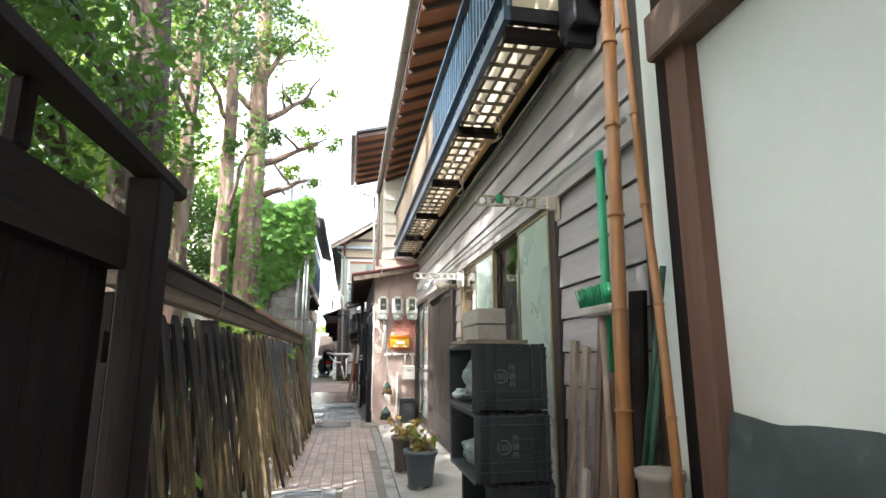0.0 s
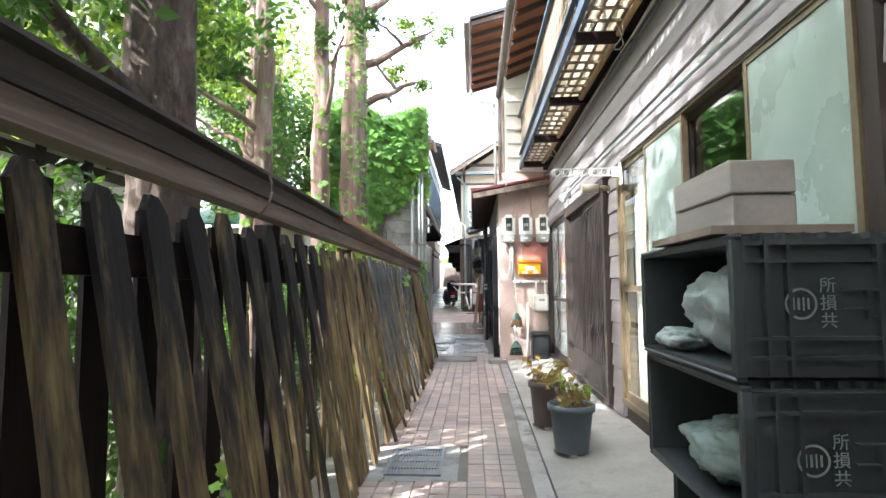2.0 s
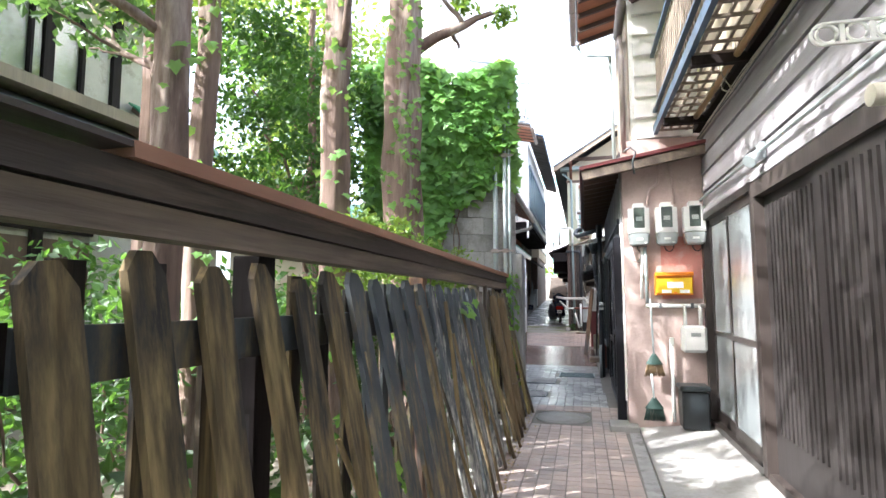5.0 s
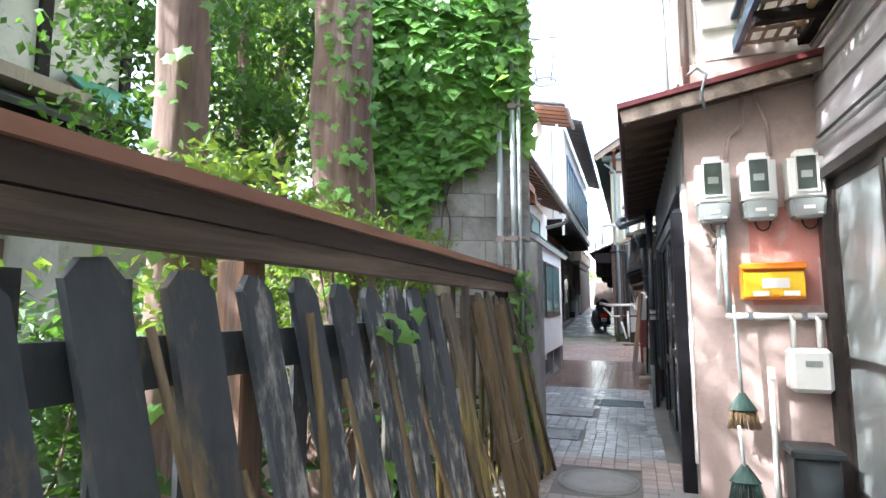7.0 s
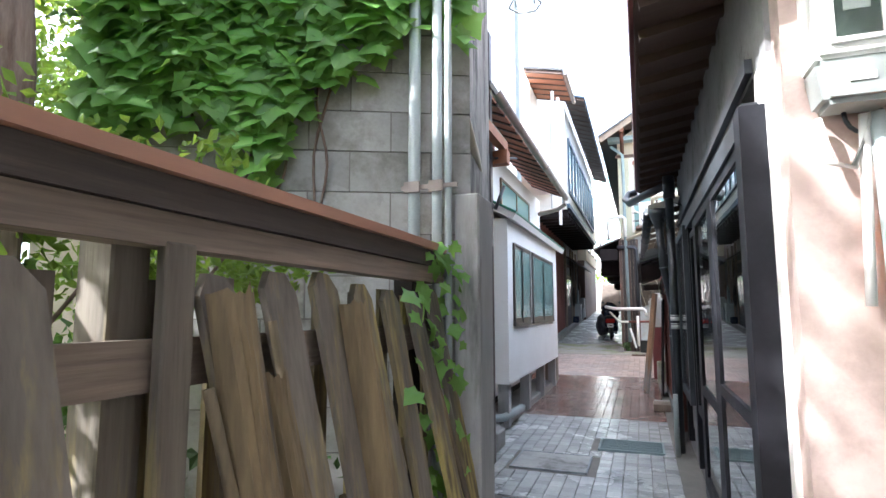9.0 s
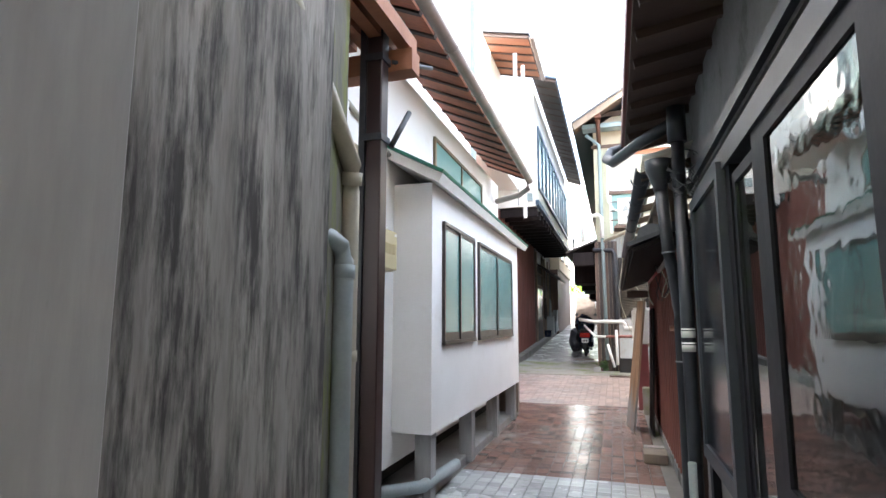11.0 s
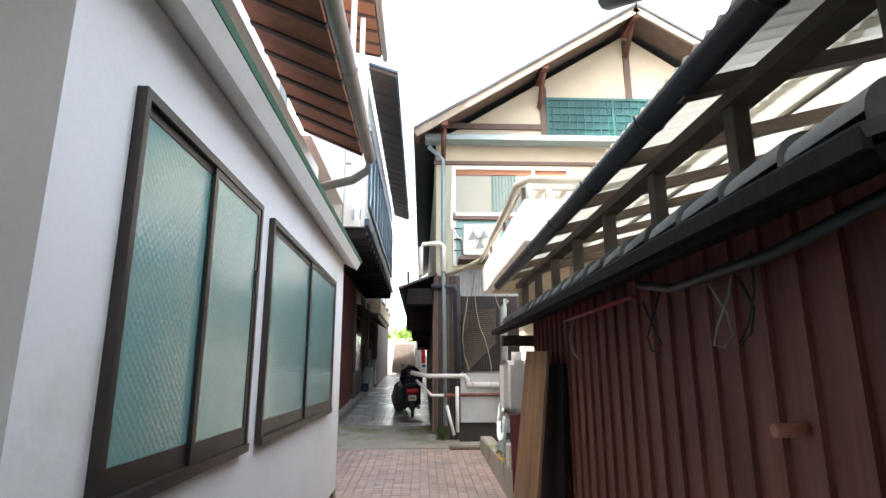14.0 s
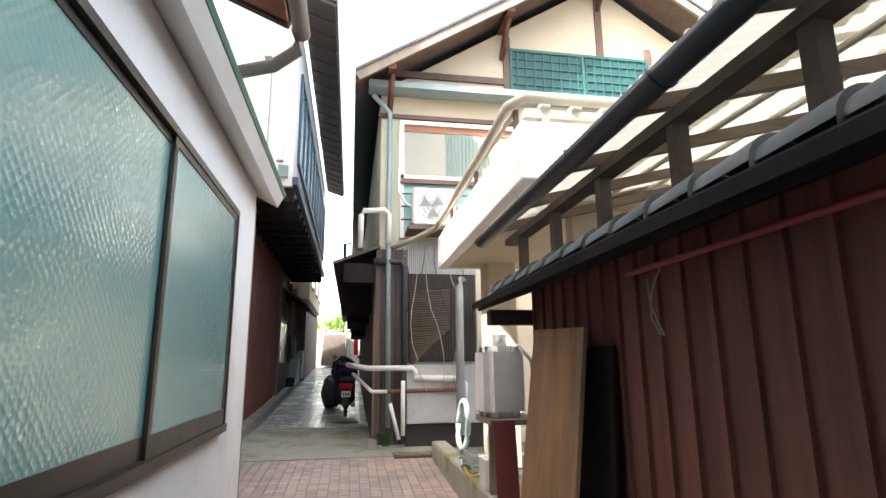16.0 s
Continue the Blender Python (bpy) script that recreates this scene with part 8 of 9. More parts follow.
part("fan_grille", bm, PIPE_GREY, ac)
bm = bmesh.new()
for i in range(3):
    a = 2.1 * i + 0.4
    slab(bm, [(0.42 + r * math.cos(b), 25.773, 4.23 + r * math.sin(b)) for r, b in ((0.04, a), (0.22, a - 0.3), (0.22, a + 0.7), (0.04, a + 0.6))], 0.003)
part("fan_blade", bm, METER_GREY, ac)
boxes("ac_shelf", BROWN_PLANK, ac, (0.0, 0.95, 25.7, 26.28, 3.80, 3.86), (0.05, 0.1, 25.7, 26.28, 3.861, 3.899), (0.8, 0.85, 25.7, 26.28, 3.861, 3.899))
bm = bmesh.new()
for k in range(40):
    x0 = -0.1 + k * 0.035
    for a, b in ((0, 0.0175), (0.0175, 0.035)):
        f = [bm.verts.new((x0 + a, YG - (0.012 if a == 0 else 0.03), 0.4)), bm.verts.new((x0 + b, YG - (0.03 if a == 0 else 0.012), 0.4)), bm.verts.new((x0 + b, YG - (0.03 if a == 0 else 0.012), 3.7)), bm.verts.new((x0 + a, YG - (0.012 if a == 0 else 0.03), 3.7))]
        bm.faces.new(f)
part("corrugated_sheet", bm, CORR, gh)
for k in range(22):
    x = 0.08 + k * 0.054
    boxes("dark_slat", DARK_TRIM, gh, (x, x + 0.034, YG - 0.075, YG - 0.05, 1.62, 3.1))
boxes("slat_backing", DARKNESS, gh, (0.06, 1.26, YG - 0.048, YG - 0.034, 1.6, 3.12))
BLIND = material("reed_blind", (0.13, 0.105, 0.075), (0.08, 0.065, 0.05), 8, 0.9, 0.5, stretch=ALONG_X, fine=70)
bl = thing("reed_blind", "brown reed blind hanging askew on dark slats", "blind", (0.4, YG - 0.09, 2.0))
for k in range(30):
    z = 2.78 - k * 0.042
    x1 = 0.78 - (0.0 if k < 16 else (k - 16) * 0.045)
    bar("reed", BLIND, bl, [(0.10, YG - 0.10, z + 0.0), (max(0.2, x1), YG - 0.10, z + 0.05)], 0.017, 5)
boxes("lower_panel", CORR, gh, (0.02, 1.25, YG - 0.3, YG - 0.26, 0.62, 1.55))
# dark sheet painting the shade below the panel
boxes("panel_foot", DARKNESS, gh, (0.0, 1.3, YG - 0.24, YG - 0.2, 0.2, 0.6))
pr = thing("pipe_cluster", "cluster of white, red and green pipes on the house corner", "pipe", (0, 26, 0.3))
for mt, r, pts in (
        (METER_WHITE, 0.045, [(-0.95, 26.6, 1.56), (-0.62, 25.98, 1.50), (0.10, 25.98, 1.50), (0.16, 25.98, 1.44), (0.16, 25.98, 1.36)]),
        (METER_WHITE, 0.05, [(0.14, 25.96, 1.34), (0.92, 25.96, 1.32), (0.98, 25.96, 1.24), (0.98, 25.96, 0.95)]),
        (METER_WHITE, 0.03, [(-0.85, 26.9, 1.4), (-0.55, 25.99, 1.13), (-0.3, 25.99, 1.13)]),
        (RED_BOARD, 0.032, [(-0.3, 25.99, 1.13), (0.95, 25.97, 1.15)]),
        (PIPE_GREEN, 0.045, [(-0.28, 26.1, 0.55), (-0.3, 26.15, 3.6), (-0.3, 26.15, 6.1), (-0.62, 26.0, 6.35)]),
        (PIPE_DARK, 0.055, [(-0.02, 26.12, 1.45), (-0.02, 26.12, 3.2), (-0.08, 26.12, 3.3), (-0.55, 26.2, 3.32)]),
        (PIPE_GREY, 0.07, [(0.88, 25.82, 0.45), (0.88, 25.82, 2.85), (0.95, 25.9, 2.98)]),
        (METER_WHITE, 0.05, [(-0.78, 26.2, 3.55), (-0.78, 26.2, 4.15), (-0.74, 26.2, 4.22), (-0.38, 26.1, 4.22), (-0.30, 26.1, 4.15), (-0.30, 26.1, 3.62)]),
        (METER_WHITE, 0.035, [(-0.05, 25.95, 1.3), (-0.05, 25.93, 0.45)]),
        (METER_WHITE, 0.03, [(-0.26, 25.9, 0.95), (-0.12, 25.85, 0.40)]),
        (METER_WHITE, 0.022, [(-0.1, 26.14, 5.9), (-0.13, 26.14, 4.6), (0.0, 26.1, 4.35), (0.12, 26.1, 4.3)])):
    bar("pipe", mt, pr, pts, r, 12)
cw = thing("loose_cable", "loose white and black cables on the house corner", "cable", (0.2, 25.9, 1.5))
for i in range(7):
    rr = random.Random(120 + i)
    x = -0.1 + 0.16 * i
    bar("cable", PIPE_CREAM if i % 2 else BLACK_PLASTIC, cw, [(x + 0.10 * math.sin(k * 0.7 + i) + 0.02 * k, 25.88 - 0.02 * (i % 3), 3.6 - 0.27 * k - 0.1 * rr.random()) for k in range(10 if i % 2 else 7)], 0.007, 5)
for k in range(7):
    boxes("front_board", DARK_TRIM if k % 3 else BROWN_PLANK, gh, (-0.50 + k * 0.078, -0.426 + k * 0.078, YG - 0.028 - 0.003 * (k % 2), YG - 0.004, 0.25, 3.55))
sw = thing("side_lean_to", "dark weathered lean-to along the house side", "shed", (-0.6, 31, 0.4))
for k in range(34):
    y = 26.6 + k * 0.4
    boxes("side_board", DARK_TRIM if k % 4 else GREY_WOOD, sw, (-0.52, -0.46, y, y + 0.385, rise(y), 3.45))
bm = bmesh.new()
slab(bm, ((-1.25, 26.2, 3.30), (-0.45, 26.2, 3.62), (-0.45, 40, 3.62), (-1.25, 40, 3.30)), 0.05)
part("side_roof", bm, DARK_TRIM, sw)
for b in ((-1.05, -0.53, 26.25, 26.7, 2.95, 3.28), (-1.1, -0.53, 27.2, 28.3, 2.55, 3.25), (-1.0, -0.53, 28.8, 31.2, 2.45, 3.25), (-0.9, -0.53, 31.6, 34.0, 2.3, 3.2)):
    boxes("eave_box", DARK_WOOD, sw, b)
bar("bent_pipe", PIPE_DARK, sw, [(-0.55, 26.6, 3.2), (-1.05, 26.6, 3.2), (-1.05, 26.6, 3.7), (-0.95, 26.6, 3.72)], 0.03)
sh = leaf_mesh("weed_clump", PINE, None, clumps(77, [(-0.35, 25.75, 0.45, 0.2, 0.12, 0.12)], 260), 0.05, 77)
tagged(sh, "tuft of dark weeds beside the pipes", "plants", kind="stuff")
tagged(boxes("cement_block", CONCRETE, None, (-0.62, -0.46, 26.0, 26.2, rise(26.1) - 0.02, rise(26.1) + 0.13), bevel=0.01), "loose cement block on the paving", "block")

# ---- scooter ----
SC = thing("scooter", "dark blue scooter parked with its rear to the alley", "scooter", (-0.98, 29.7, rise(29.7)))
sx, sy, sz = -0.98, 29.65, rise(29.7)
DARK_BLUE = material("dark_blue_paint", (0.015, 0.022, 0.05), (0.02, 0.03, 0.06), 4, 0.25, 0.02, coat=0.6)
RED_LENS = material("red_lens", (0.55, 0.02, 0.015), (0.45, 0.015, 0.01), 4, 0.2, 0.02)


def wheel(y):
    bm = bmesh.new()
    n = 24
    tube(bm, [(sx, y + 0.19 * math.cos(a), sz + 0.235 + 0.19 * math.sin(a)) for a in [2 * math.pi * i / n for i in range(n + 1)]], 0.045, 8)
    w = part("wheel", bm, BLACK_PLASTIC, SC)
    bm = bmesh.new()
    tube(bm, [(sx - 0.035, y, sz + 0.235), (sx + 0.035, y, sz + 0.235)], 0.145, 16)
    part("rim", bm, STEEL, w)


wheel(sy + 0.05)
wheel(sy + 1.15)
bm = bmesh.new()
box(bm, sx - 0.20, sx + 0.20, sy - 0.15, sy + 0.62, sz + 0.40, sz + 0.76, bevel=0.07)
part("rear_body", bm, DARK_BLUE, SC)
bm = bmesh.new()
box(bm, sx - 0.165, sx + 0.165, sy - 0.20, sy + 0.6, sz + 0.765, sz + 0.87, bevel=0.045)
part("seat", bm, BLACK_PLASTIC, SC)
bm = bmesh.new()
box(bm, sx - 0.16, sx + 0.16, sy + 0.55, sy + 0.95, sz + 0.22, sz + 0.30, bevel=0.03)
part("footboard", bm, DARK_BLUE, SC)
bm = bmesh.new()
box(bm, sx - 0.21, sx + 0.21, sy + 0.92, sy + 1.05, sz + 0.25, sz + 1.02, bevel=0.05)
part("leg_shield", bm, DARK_BLUE, SC)
bm = bmesh.new()
box(bm, sx - 0.26, sx + 0.26, sy + 0.70, sy + 1.06, sz + 0.92, sz + 1.14, bevel=0.09)
part("front_cover", bm, DARK_BLUE, SC)
bm = bmesh.new()
box(bm, sx - 0.155, sx + 0.155, sy - 0.225, sy - 0.151, sz + 0.61, sz + 0.75, bevel=0.02)
part("tail_light", bm, RED_LENS, SC)
boxes("number_plate", WHITE_PAINT, SC, (sx - 0.10, sx + 0.10, sy - 0.245, sy - 0.235, sz + 0.45, sz + 0.58))
boxes("plate_mark", BLACK_PLASTIC, SC, (sx - 0.07, sx - 0.04, sy - 0.2475, sy - 0.2455, sz + 0.48, sz + 0.54), (sx - 0.02, sx + 0.01, sy - 0.2475, sy - 0.2455, sz + 0.48, sz + 0.54), (sx + 0.03, sx + 0.07, sy - 0.2475, sy - 0.2455, sz + 0.48, sz + 0.54))
bm = bmesh.new()
box(bm, sx - 0.08, sx + 0.08, sy - 0.2, sy - 0.05, sz + 0.22, sz + 0.45, bevel=0.03)
part("mudguard", bm, BLACK_PLASTIC, SC)
bar("handlebar", BLACK_PLASTIC, SC, [(sx - 0.34, sy + 0.85, sz + 1.05), (sx - 0.15, sy + 0.95, sz + 1.10), (sx + 0.15, sy + 0.95, sz + 1.10), (sx + 0.34, sy + 0.85, sz + 1.05)], 0.017)
for s in (-1, 1):
    bm = bmesh.new()
    tube(bm, [(sx + s * 0.25, sy + 0.9, sz + 1.1), (sx + s * 0.3, sy + 0.88, sz + 1.3)], 0.007, 6)
    bmesh.ops.create_uvsphere(bm, u_segments=12, v_segments=8, radius=1.0, matrix=Matrix.Translation((sx + s * 0.3, sy + 0.88, sz + 1.33)) @ Matrix.Diagonal((0.06, 0.015, 0.045, 1)))
    part("mirror", bm, BLACK_PLASTIC, SC)
bar("exhaust", STEEL, SC, [(sx + 0.15, sy - 0.15, sz + 0.28), (sx + 0.15, sy + 0.4, sz + 0.24)], 0.05, 10)
bar("side_stand", STEEL, SC, [(sx - 0.1, sy + 0.4, sz + 0.25), (sx - 0.3, sy + 0.3, sz + 0.005)], 0.012)
lump("scooter_cover", "dark blue cloth draped over the scooter front", "cover", (sx - 0.06, sy + 0.98, sz + 0.98), (0.30, 0.24, 0.36), DARK_BLUE, 13, 0.18)
lump("bike_cover", "grey-blue cover over a parked bicycle", "cover", (-1.32, 31.2, rise(31.2) + 0.4), (0.28, 0.55, 0.42), PIPE_DARK, 9, 0.15)

# ---- far left houses ----
boxes("dark_door", BLACK_FRAME, fl, (-2.94, -2.88, 32.8, 34.4, 0.75, 2.85))
boxes("door_glass", FROST, fl, (-2.885, -2.872, 32.9, 33.55, 1.6, 2.75), (-2.885, -2.872, 33.65, 34.3, 1.6, 2.75))
boxes("transom", GREY_WOOD, fl, (-2.94, -2.87, 32.8, 34.4, 2.87, 2.95), (-2.94, -2.87, 32.8, 34.4, 3.35, 3.42))
for k in range(47):
    y = 20.8 + k * 0.25
    boxes("batten", RED_BOARD, fl, (-2.95, -2.925, y, y + 0.035, 0.2, 4.48))
for k in range(16):
    y = 26.0 + k * 0.63
    boxes("joist", DARK_WOOD, fl, (-2.92, -1.93, y, y + 0.14, 4.28, 4.515))
for k in range(5):
    y = 26.5 + k * 1.9
    w = boxes("upper_window", FROST, fl, (-1.949, -1.935, y, y + 1.7, 5.2, 6.8))
    boxes("window_frame", NAVY, w, (-1.949, -1.90, y - 0.06, y, 5.1, 6.9), (-1.949, -1.90, y + 1.7, y + 1.76, 5.1, 6.9), (-1.949, -1.90, y + 0.82, y + 0.88, 5.2, 6.8), (-1.949, -1.90, y, y + 1.7, 5.1, 5.2), (-1.949, -1.90, y, y + 1.7, 6.8, 6.9))
boxes("blue_sill", NAVY, fl, (-1.949, -1.86, 25.88, 36, 4.54, 4.68))
for x in (-4.2, -3.6, -3.0, -2.4):
    boxes("end_batten", PIPE_GREY, fl, (x - 0.02, x + 0.02, 25.88, 25.899, 4.55, 7.7))
boxes("end_vent", PIPE_GREEN, fl, (-2.18, -2.02, 25.82, 25.879, 4.66, 4.86))
for y in (32.7, 34.5, 35.4, 36.6):
    boxes("wall_post", GREY_WOOD, fl, (-2.93, -2.86, y, y + 0.14, 0.6, 4.2))
eave("upper_floor_eave", "dark upper eave with blue metal edge", -1.9, -1.32, 25.4, 36.5, 7.85, 7.65, 0.5, mat=DARK_TRIM, cover=NAVY, gutter=None, side=1)
eave("wood_roof_end", "small reddish roof end above the white wall", -2.4, -1.5, 21.8, 23.6, 7.2, 7.0, 0.35, gutter=PIPE_BROWN, r=0.05, side=1)
boxes("roof_post", WHITE_PAINT, fl, (-1.62, -1.56, 20.8, 20.86, 3.9, 6.2), (-1.62, -1.56, 21.7, 21.76, 3.4, 6.4))
row = thing("far_row_house", "row of dark timber and plaster houses down the alley", "house", (-3, 42, 0.8))
boxes("timber_wall", BROWN_PLANK, row, (-4.5, -2.6, 38.1, 45.5, 0.5, 4.0))
boxes("plaster_wall", CREAM, row, (-4.5, -2.5, 38.1, 45.5, 4.0, 7.4))
bm = bmesh.new()
slab(bm, ((-2.2, 33.0, 3.35), (-2.2, 38.0, 3.35), (-2.92, 38.0, 3.8), (-2.92, 33.0, 3.8)), 0.06)
part("small_eave", bm, DARK_TRIM, row)
for y, z in ((39.0, 4.6), (41.5, 4.6), (44, 4.6)):
    w = boxes("window", FROST, row, (-2.499, -2.48, y, y + 1.2, z, z + 1.1))
    boxes("window_frame", DARK_TRIM, w, (-2.499, -2.45, y - 0.06, y + 1.26, z + 1.1, z + 1.16), (-2.499, -2.45, y - 0.06, y + 1.26, z - 0.06, z))
bm = bmesh.new()
strip(bm, 21.0, 40.0, lambda y: -3.0, lambda y: -2.72, 0.15, 0.3, step=1.5)
structure("left_kerb", bm, CONCRETE, "cement kerb along the dark house", "kerb")
for i, (y, h, w, mt, lab) in enumerate(((36.0, 0.75, 0.5, PIPE_GREY, "grey outdoor unit by the dark wall"), (36.9, 0.5, 0.5, POT_BLUE, "blue plastic tub by the wall"), (34.9, 0.24, 0.24, DARK_BLUE, "small dark blue bucket on the kerb"), (37.7, 0.95, 0.5, METER_GREY, "grey utility box by the wall"))):
    z = rise(y) + 0.14
    t = thing("wall_box", lab, "box", (-2.75, y, z))
    boxes("box_body", mt, t, (-2.90, -2.60, y - w / 2, y + w / 2, z, z + h), bevel=0.03)
    boxes("box_lid", mt, t, (-2.91, -2.59, y - w / 2 - 0.01, y + w / 2 + 0.01, z + h + 0.001, z + h + 0.04), bevel=0.01)
for i in range(4):
    lump("hanging_cloth", "dark cloth hanging with tools on the wall", "cloth", (-2.82, 34.8 + i * 0.85, rise(35) + 1.3 + 0.3 * (i % 2)), (0.07, 0.13, 0.45), (DARK_TRIM, GREY_WOOD, PIPE_GREEN, BROWN_PLANK)[i], 20 + i)

# metal sign frames and stays on the tall building
for x, y, z in ((-1.25, 13.9, 4.9), (-1.15, 15.6, 5.2)):
    t = thing("sign_frame", "empty tapered metal sign frame on a wall arm", "sign frame", (x, y, z))
    for d in (-0.16, 0.16):
        bar("frame_bar", PIPE_GREY, t, [(x + d * 1.3, y, z + 0.75), (x + d * 0.7, y, z)], 0.014, 6)
    ring = [(x + 0.2 * math.cos(a), y + 0.2 * math.sin(a), z) for a in [math.pi / 3 * i for i in range(7)]]
    bar("frame_ring", PIPE_GREY, t, ring, 0.013, 6)
    bar("frame_top", PIPE_GREY, t, [(x - 0.24, y, z + 0.75), (x + 0.24, y, z + 0.75)], 0.013, 6)
    bar("wall_arm", PIPE_GREY, t, [(x - 0.05, y, z + 0.75), (-2.3, y, z + 1.0)], 0.016, 6)
for y in (14.2, 15.4, 17.0):
    w = boxes("far_window", FROST, fl2, (-2.299, -2.28, y, y + 0.7, 4.6, 5.5))
    boxes("window_frame", PIPE_GREY, w, (-2.299, -2.26, y - 0.05, y + 0.75, 5.5, 5.55), (-2.299, -2.26, y - 0.05, y + 0.75, 4.55, 4.6), (-2.299, -2.26, y + 0.33, y + 0.37, 4.6, 5.5))
w = boxes("far_window", FROST, fl2, (-3.4, -2.7, 13.48, 13.499, 5.6, 6.2))
boxes("window_frame", PIPE_GREY, w, (-3.45, -2.65, 13.46, 13.499, 6.2, 6.25), (-3.45, -2.65, 13.46, 13.499, 5.55, 5.6), (-3.45, -3.4, 13.46, 13.499, 5.6, 6.2), (-2.7, -2.65, 13.46, 13.499, 5.6, 6.2))
boxes("corner_pipe", PIPE_GREY, fl2, (-2.3, -2.22, 20.4, 20.48, 3.8, 8.2))

# ---- end of the alley ----
OLD_STEP = material("brown_stained_step", (0.15, 0.12, 0.10), (0.09, 0.075, 0.063), 3, 0.85, 0.3, fine=40)
st = thing("stairway", "concrete stairs climbing at the end of the alley", "stairs", (-1.8, 46, rise(46)))
for k in range(10):
    z = rise(46)
    boxes("step", OLD_STEP, st, (-2.4, -1.1, 46 + k * 0.28, 49.5, z + k * 0.17, z + (k + 1) * 0.17))
bar("hand_rail", PIPE_GREY, st, [(-1.15, 46, rise(46) + 0.9), (-1.15, 48.8, rise(46) + 2.6)], 0.025)
tagged(boxes("end_wall", CONCRETE_WET, None, (-6, 6, 49.6, 49.9, 1.0, 3.35)), "pale retaining wall behind the stairs", "wall", kind="structure")
tagged(leaf_mesh("far_hedge", BRIGHT_LEAF, None, clumps(88, [(-1.8, 50.5, 3.75, 3.5, 0.8, 0.7)], 1500), 0.22, 88), "sunlit green hedge above the far stairs", "plants", kind="stuff")
tagged(boxes("red_banner", RED_LENS, None, (-0.76, -0.56, 42.4, 42.43, rise(44) + 0.6, rise(44) + 1.5)), "red cloth banner near the stairs", "banner")
fb = thing("far_building", "pale apartment block beyond the alley", "building", (-3, 90, 0))
boxes("block_body", WHITE_WALL, fb, (-14, 6, 90, 100, 0, 22))
for r in range(6):
    for c in range(9):
        boxes("window", FROST, fb, (-13 + c * 2.1, -11.6 + c * 2.1, 89.9, 89.99, 4 + r * 3, 5.6 + r * 3))
gt = thing("hill_tree", "leafy tree behind the gable house", "tree", (9.5, 31, 0))
bar("trunk", BARK, gt, [(9.5, 31, 0), (9.6, 31, 5), (9.4, 31, 9)], 0.25, 10, 0.12)
leaf_mesh("crown", BRIGHT_LEAF, gt, clumps(55, [(9.2, 31, 9.6, 2.2, 2.0, 1.6), (10.5, 31.5, 11.0, 1.8, 1.8, 1.4)], 5000), 0.16, 55)

# ---- added unseen walls and canopy that shade the start of the lane ----
back = thing("added_shade_walls", "added unseen walls and canopy shading the lane start", "wall", (0, -4.2, 0), kind="structure")
boxes("rear_wall", DARK_TRIM, back, (-5.0, 3.0, -4.4, -4.2, 0, 4.6))
boxes("near_upper_wall", CREAM, back, (1.5, 1.7, -4.2, 2.2, 3.0, 6.4))
# canopy added out of view to keep sun off the pale wall
boxes("near_canopy", RAFTER, back, (0.32, 1.5, -4.2, 1.5, 2.95, 3.02))

# dry leaves and bark bits along the fence foot
rg = np.random.RandomState(44)
n = 420
yy = rg.uniform(3.0, 12.0, n)
spots = np.stack([-0.60 - 0.012 * (yy - 3) + np.abs(rg.normal(0, 0.07, n)), yy, np.array([rise(v) for v in yy]) + 0.006], 1)
tagged(leaf_mesh("leaf_litter", DRY_LEAF, None, spots, 0.028, 45, "blade", (0, 0, 1.4)), "dry fallen leaves along the foot of the fence", "leaves", kind="stuff")

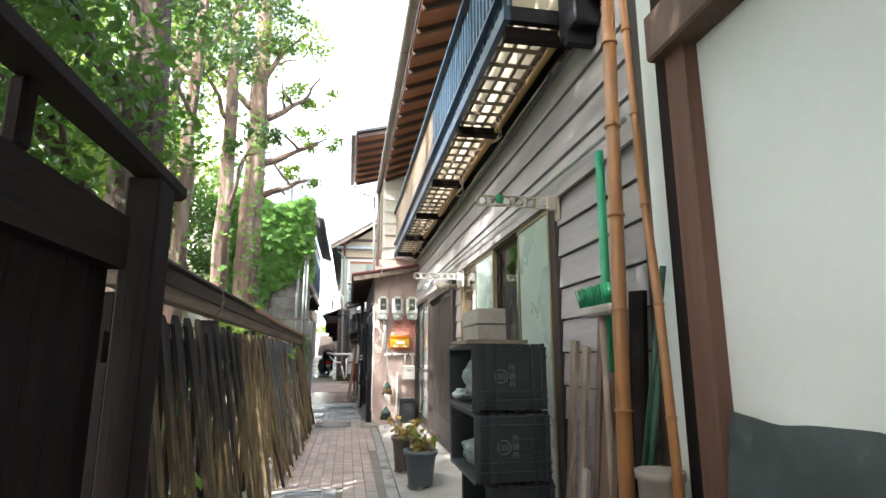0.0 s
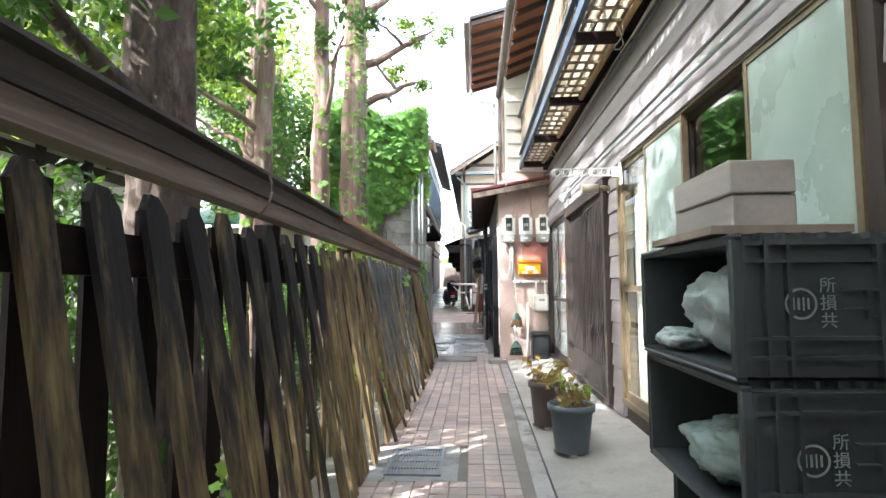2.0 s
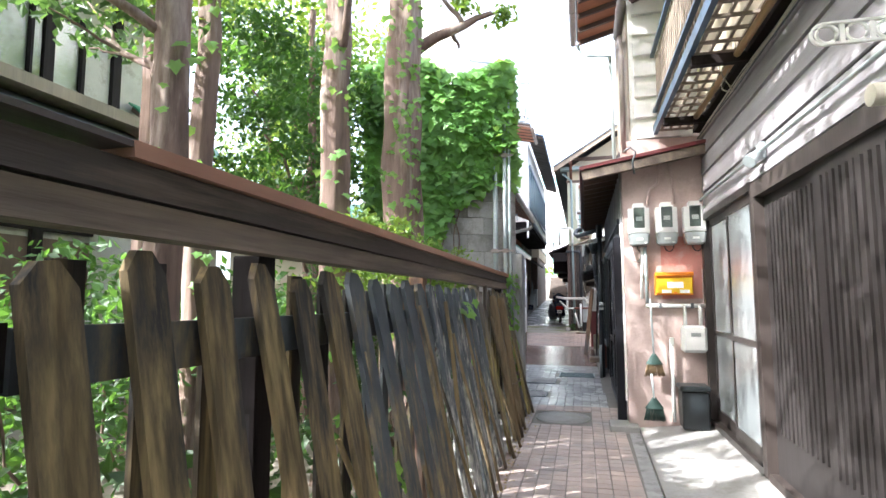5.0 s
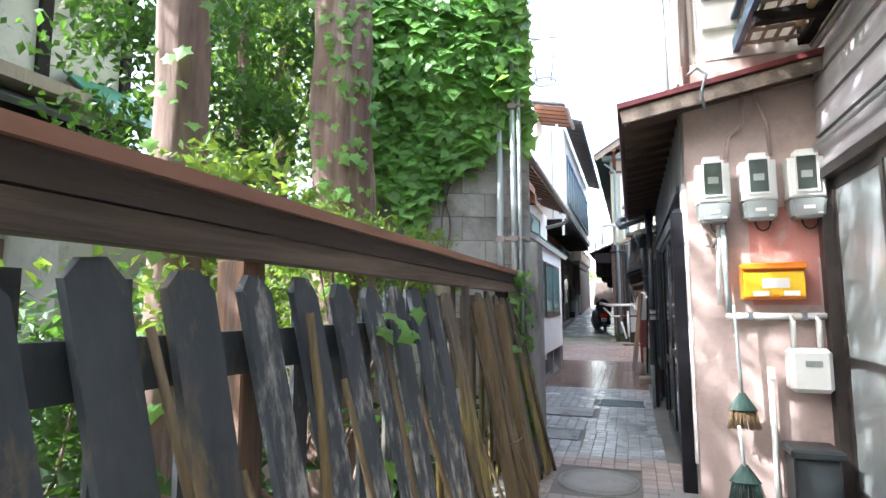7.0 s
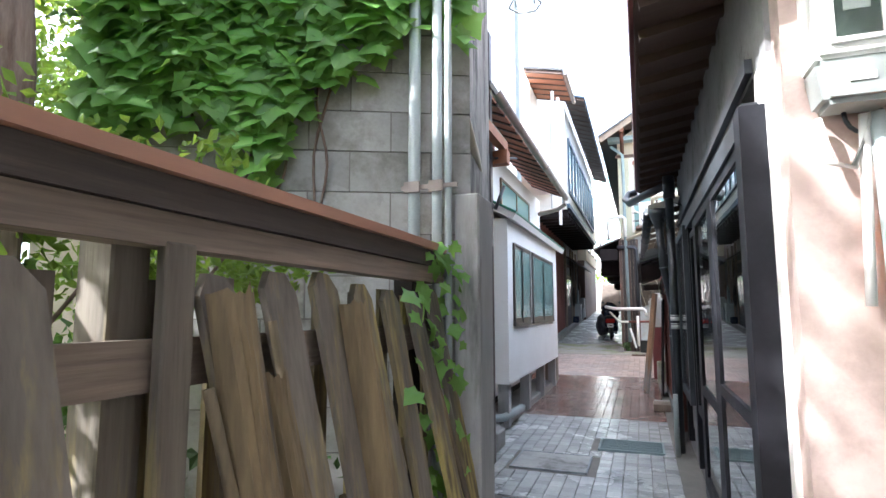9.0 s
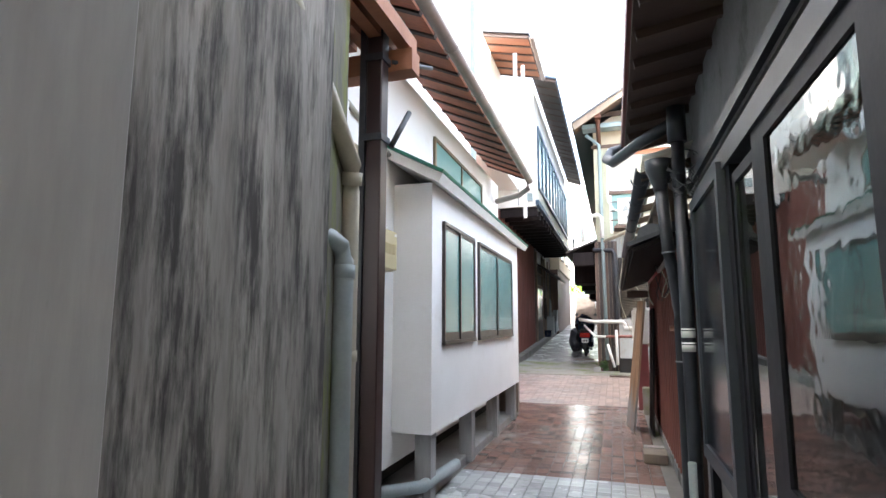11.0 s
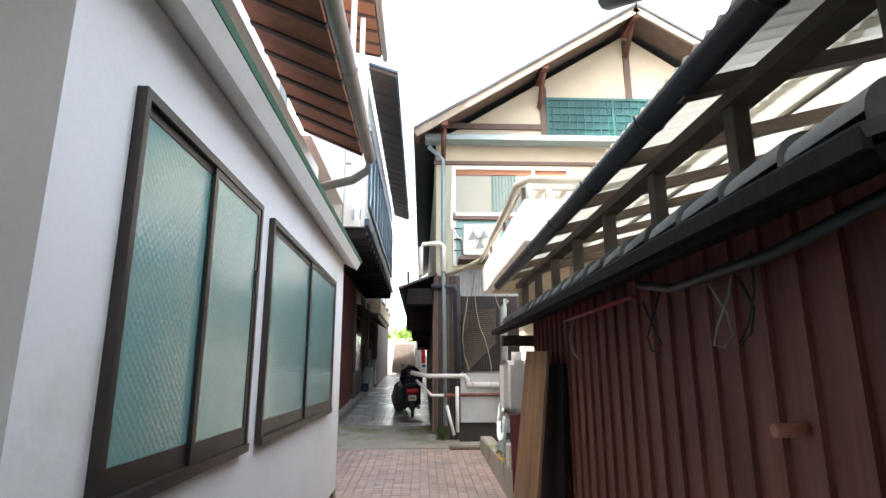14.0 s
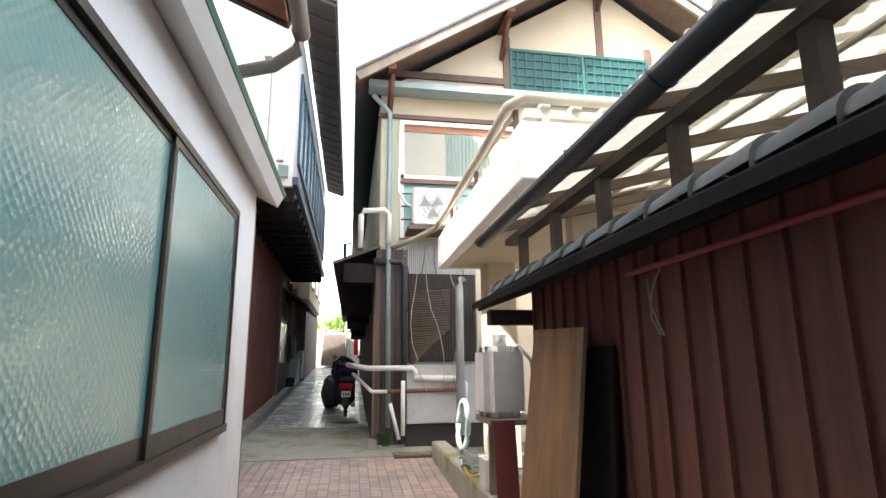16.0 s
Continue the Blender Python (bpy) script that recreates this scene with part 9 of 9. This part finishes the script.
# ---- paving tiles ----
def tile_mesh(w, d, h=0.02):
    me = bpy.data.meshes.new("paving_tile")
    b = 0.004
    v = [(0, 0, -h), (w, 0, -h), (w, d, -h), (0, d, -h), (0, 0, -b), (w, 0, -b), (w, d, -b), (0, d, -b), (b, b, 0), (w - b, b, 0), (w - b, d - b, 0), (b, d - b, 0)]
    f = [(0, 1, 5, 4), (1, 2, 6, 5), (2, 3, 7, 6), (3, 0, 4, 7), (4, 5, 9, 8), (5, 6, 10, 9), (6, 7, 11, 10), (7, 4, 8, 11), (8, 9, 10, 11)]
    me.from_pydata(v, [], f)
    return me


HOLES = [(-0.735, -0.08, 5.42, 6.26), (-0.60, 0.10, 11.5, 12.2), (-1.2, -0.48, 14.62, 15.25), (-1.05, -0.55, 13.25, 13.75), (-0.45, 0.22, 15.55, 16.05)]
PITCH, GAP = 0.12, 0.006
pave = bpy.data.objects["pavement"]
joined = {}
unit = {}
rr = random.Random(2)
y = -2.0
while y < 44:
    if 25.3 < y < 28.25:
        y += PITCH
        continue
    mat = TILE if y < 12.6 else TILE_GREY if y < 17.2 else TILE_RED if y < 21.6 else TILE if y < 25.4 else TILE_GREY
    x = -0.73 if y < 12.3 else -0.85 if y < 13.8 else -1.60 if y < 20.7 else -2.68
    x_end = kerb_x(y) if y < 12.6 else 0.40
    while x + PITCH < x_end + 0.02:
        cx, cy = x + PITCH / 2, y + PITCH / 2
        if not any(a - 0.03 < cx < b + 0.03 and c - 0.03 < cy < d + 0.03 for a, b, c, d in HOLES):
            dz = rise(cy) + rr.uniform(-0.0015, 0.0015)
            if 3.4 < y < 5.4 or 6.25 < y < 7.0:
                if mat not in unit:
                    unit[mat] = tile_mesh(PITCH - GAP, PITCH - GAP)
                    unit[mat].materials.append(mat)
                ob = new("paving_tile", unit[mat])
                ob.location = (x, y, dz)
                ob.parent = pave
            else:
                joined.setdefault(mat, []).append((x, y, dz, rise(y + PITCH) - rise(y)))
        x += PITCH
    y += PITCH
src = tile_mesh(PITCH - GAP, PITCH - GAP)
sv = np.array([v.co for v in src.vertices])
sf = [tuple(p.vertices) for p in src.polygons]
for mat, spots in joined.items():
    vs = np.concatenate([sv + np.array(s[:3]) + np.stack([0 * sv[:, 0], 0 * sv[:, 0], sv[:, 1] / PITCH * s[3]], 1) for s in spots])
    fs = [tuple(i + k * 12 for i in f) for k in range(len(spots)) for f in sf]
    me = bpy.data.meshes.new("paving_tiles")
    me.from_pydata(vs.tolist(), [], fs)
    me.materials.append(mat)
    ob = new("paving_tiles", me)
    ob.parent = pave
    ob["kind"] = "stuff"
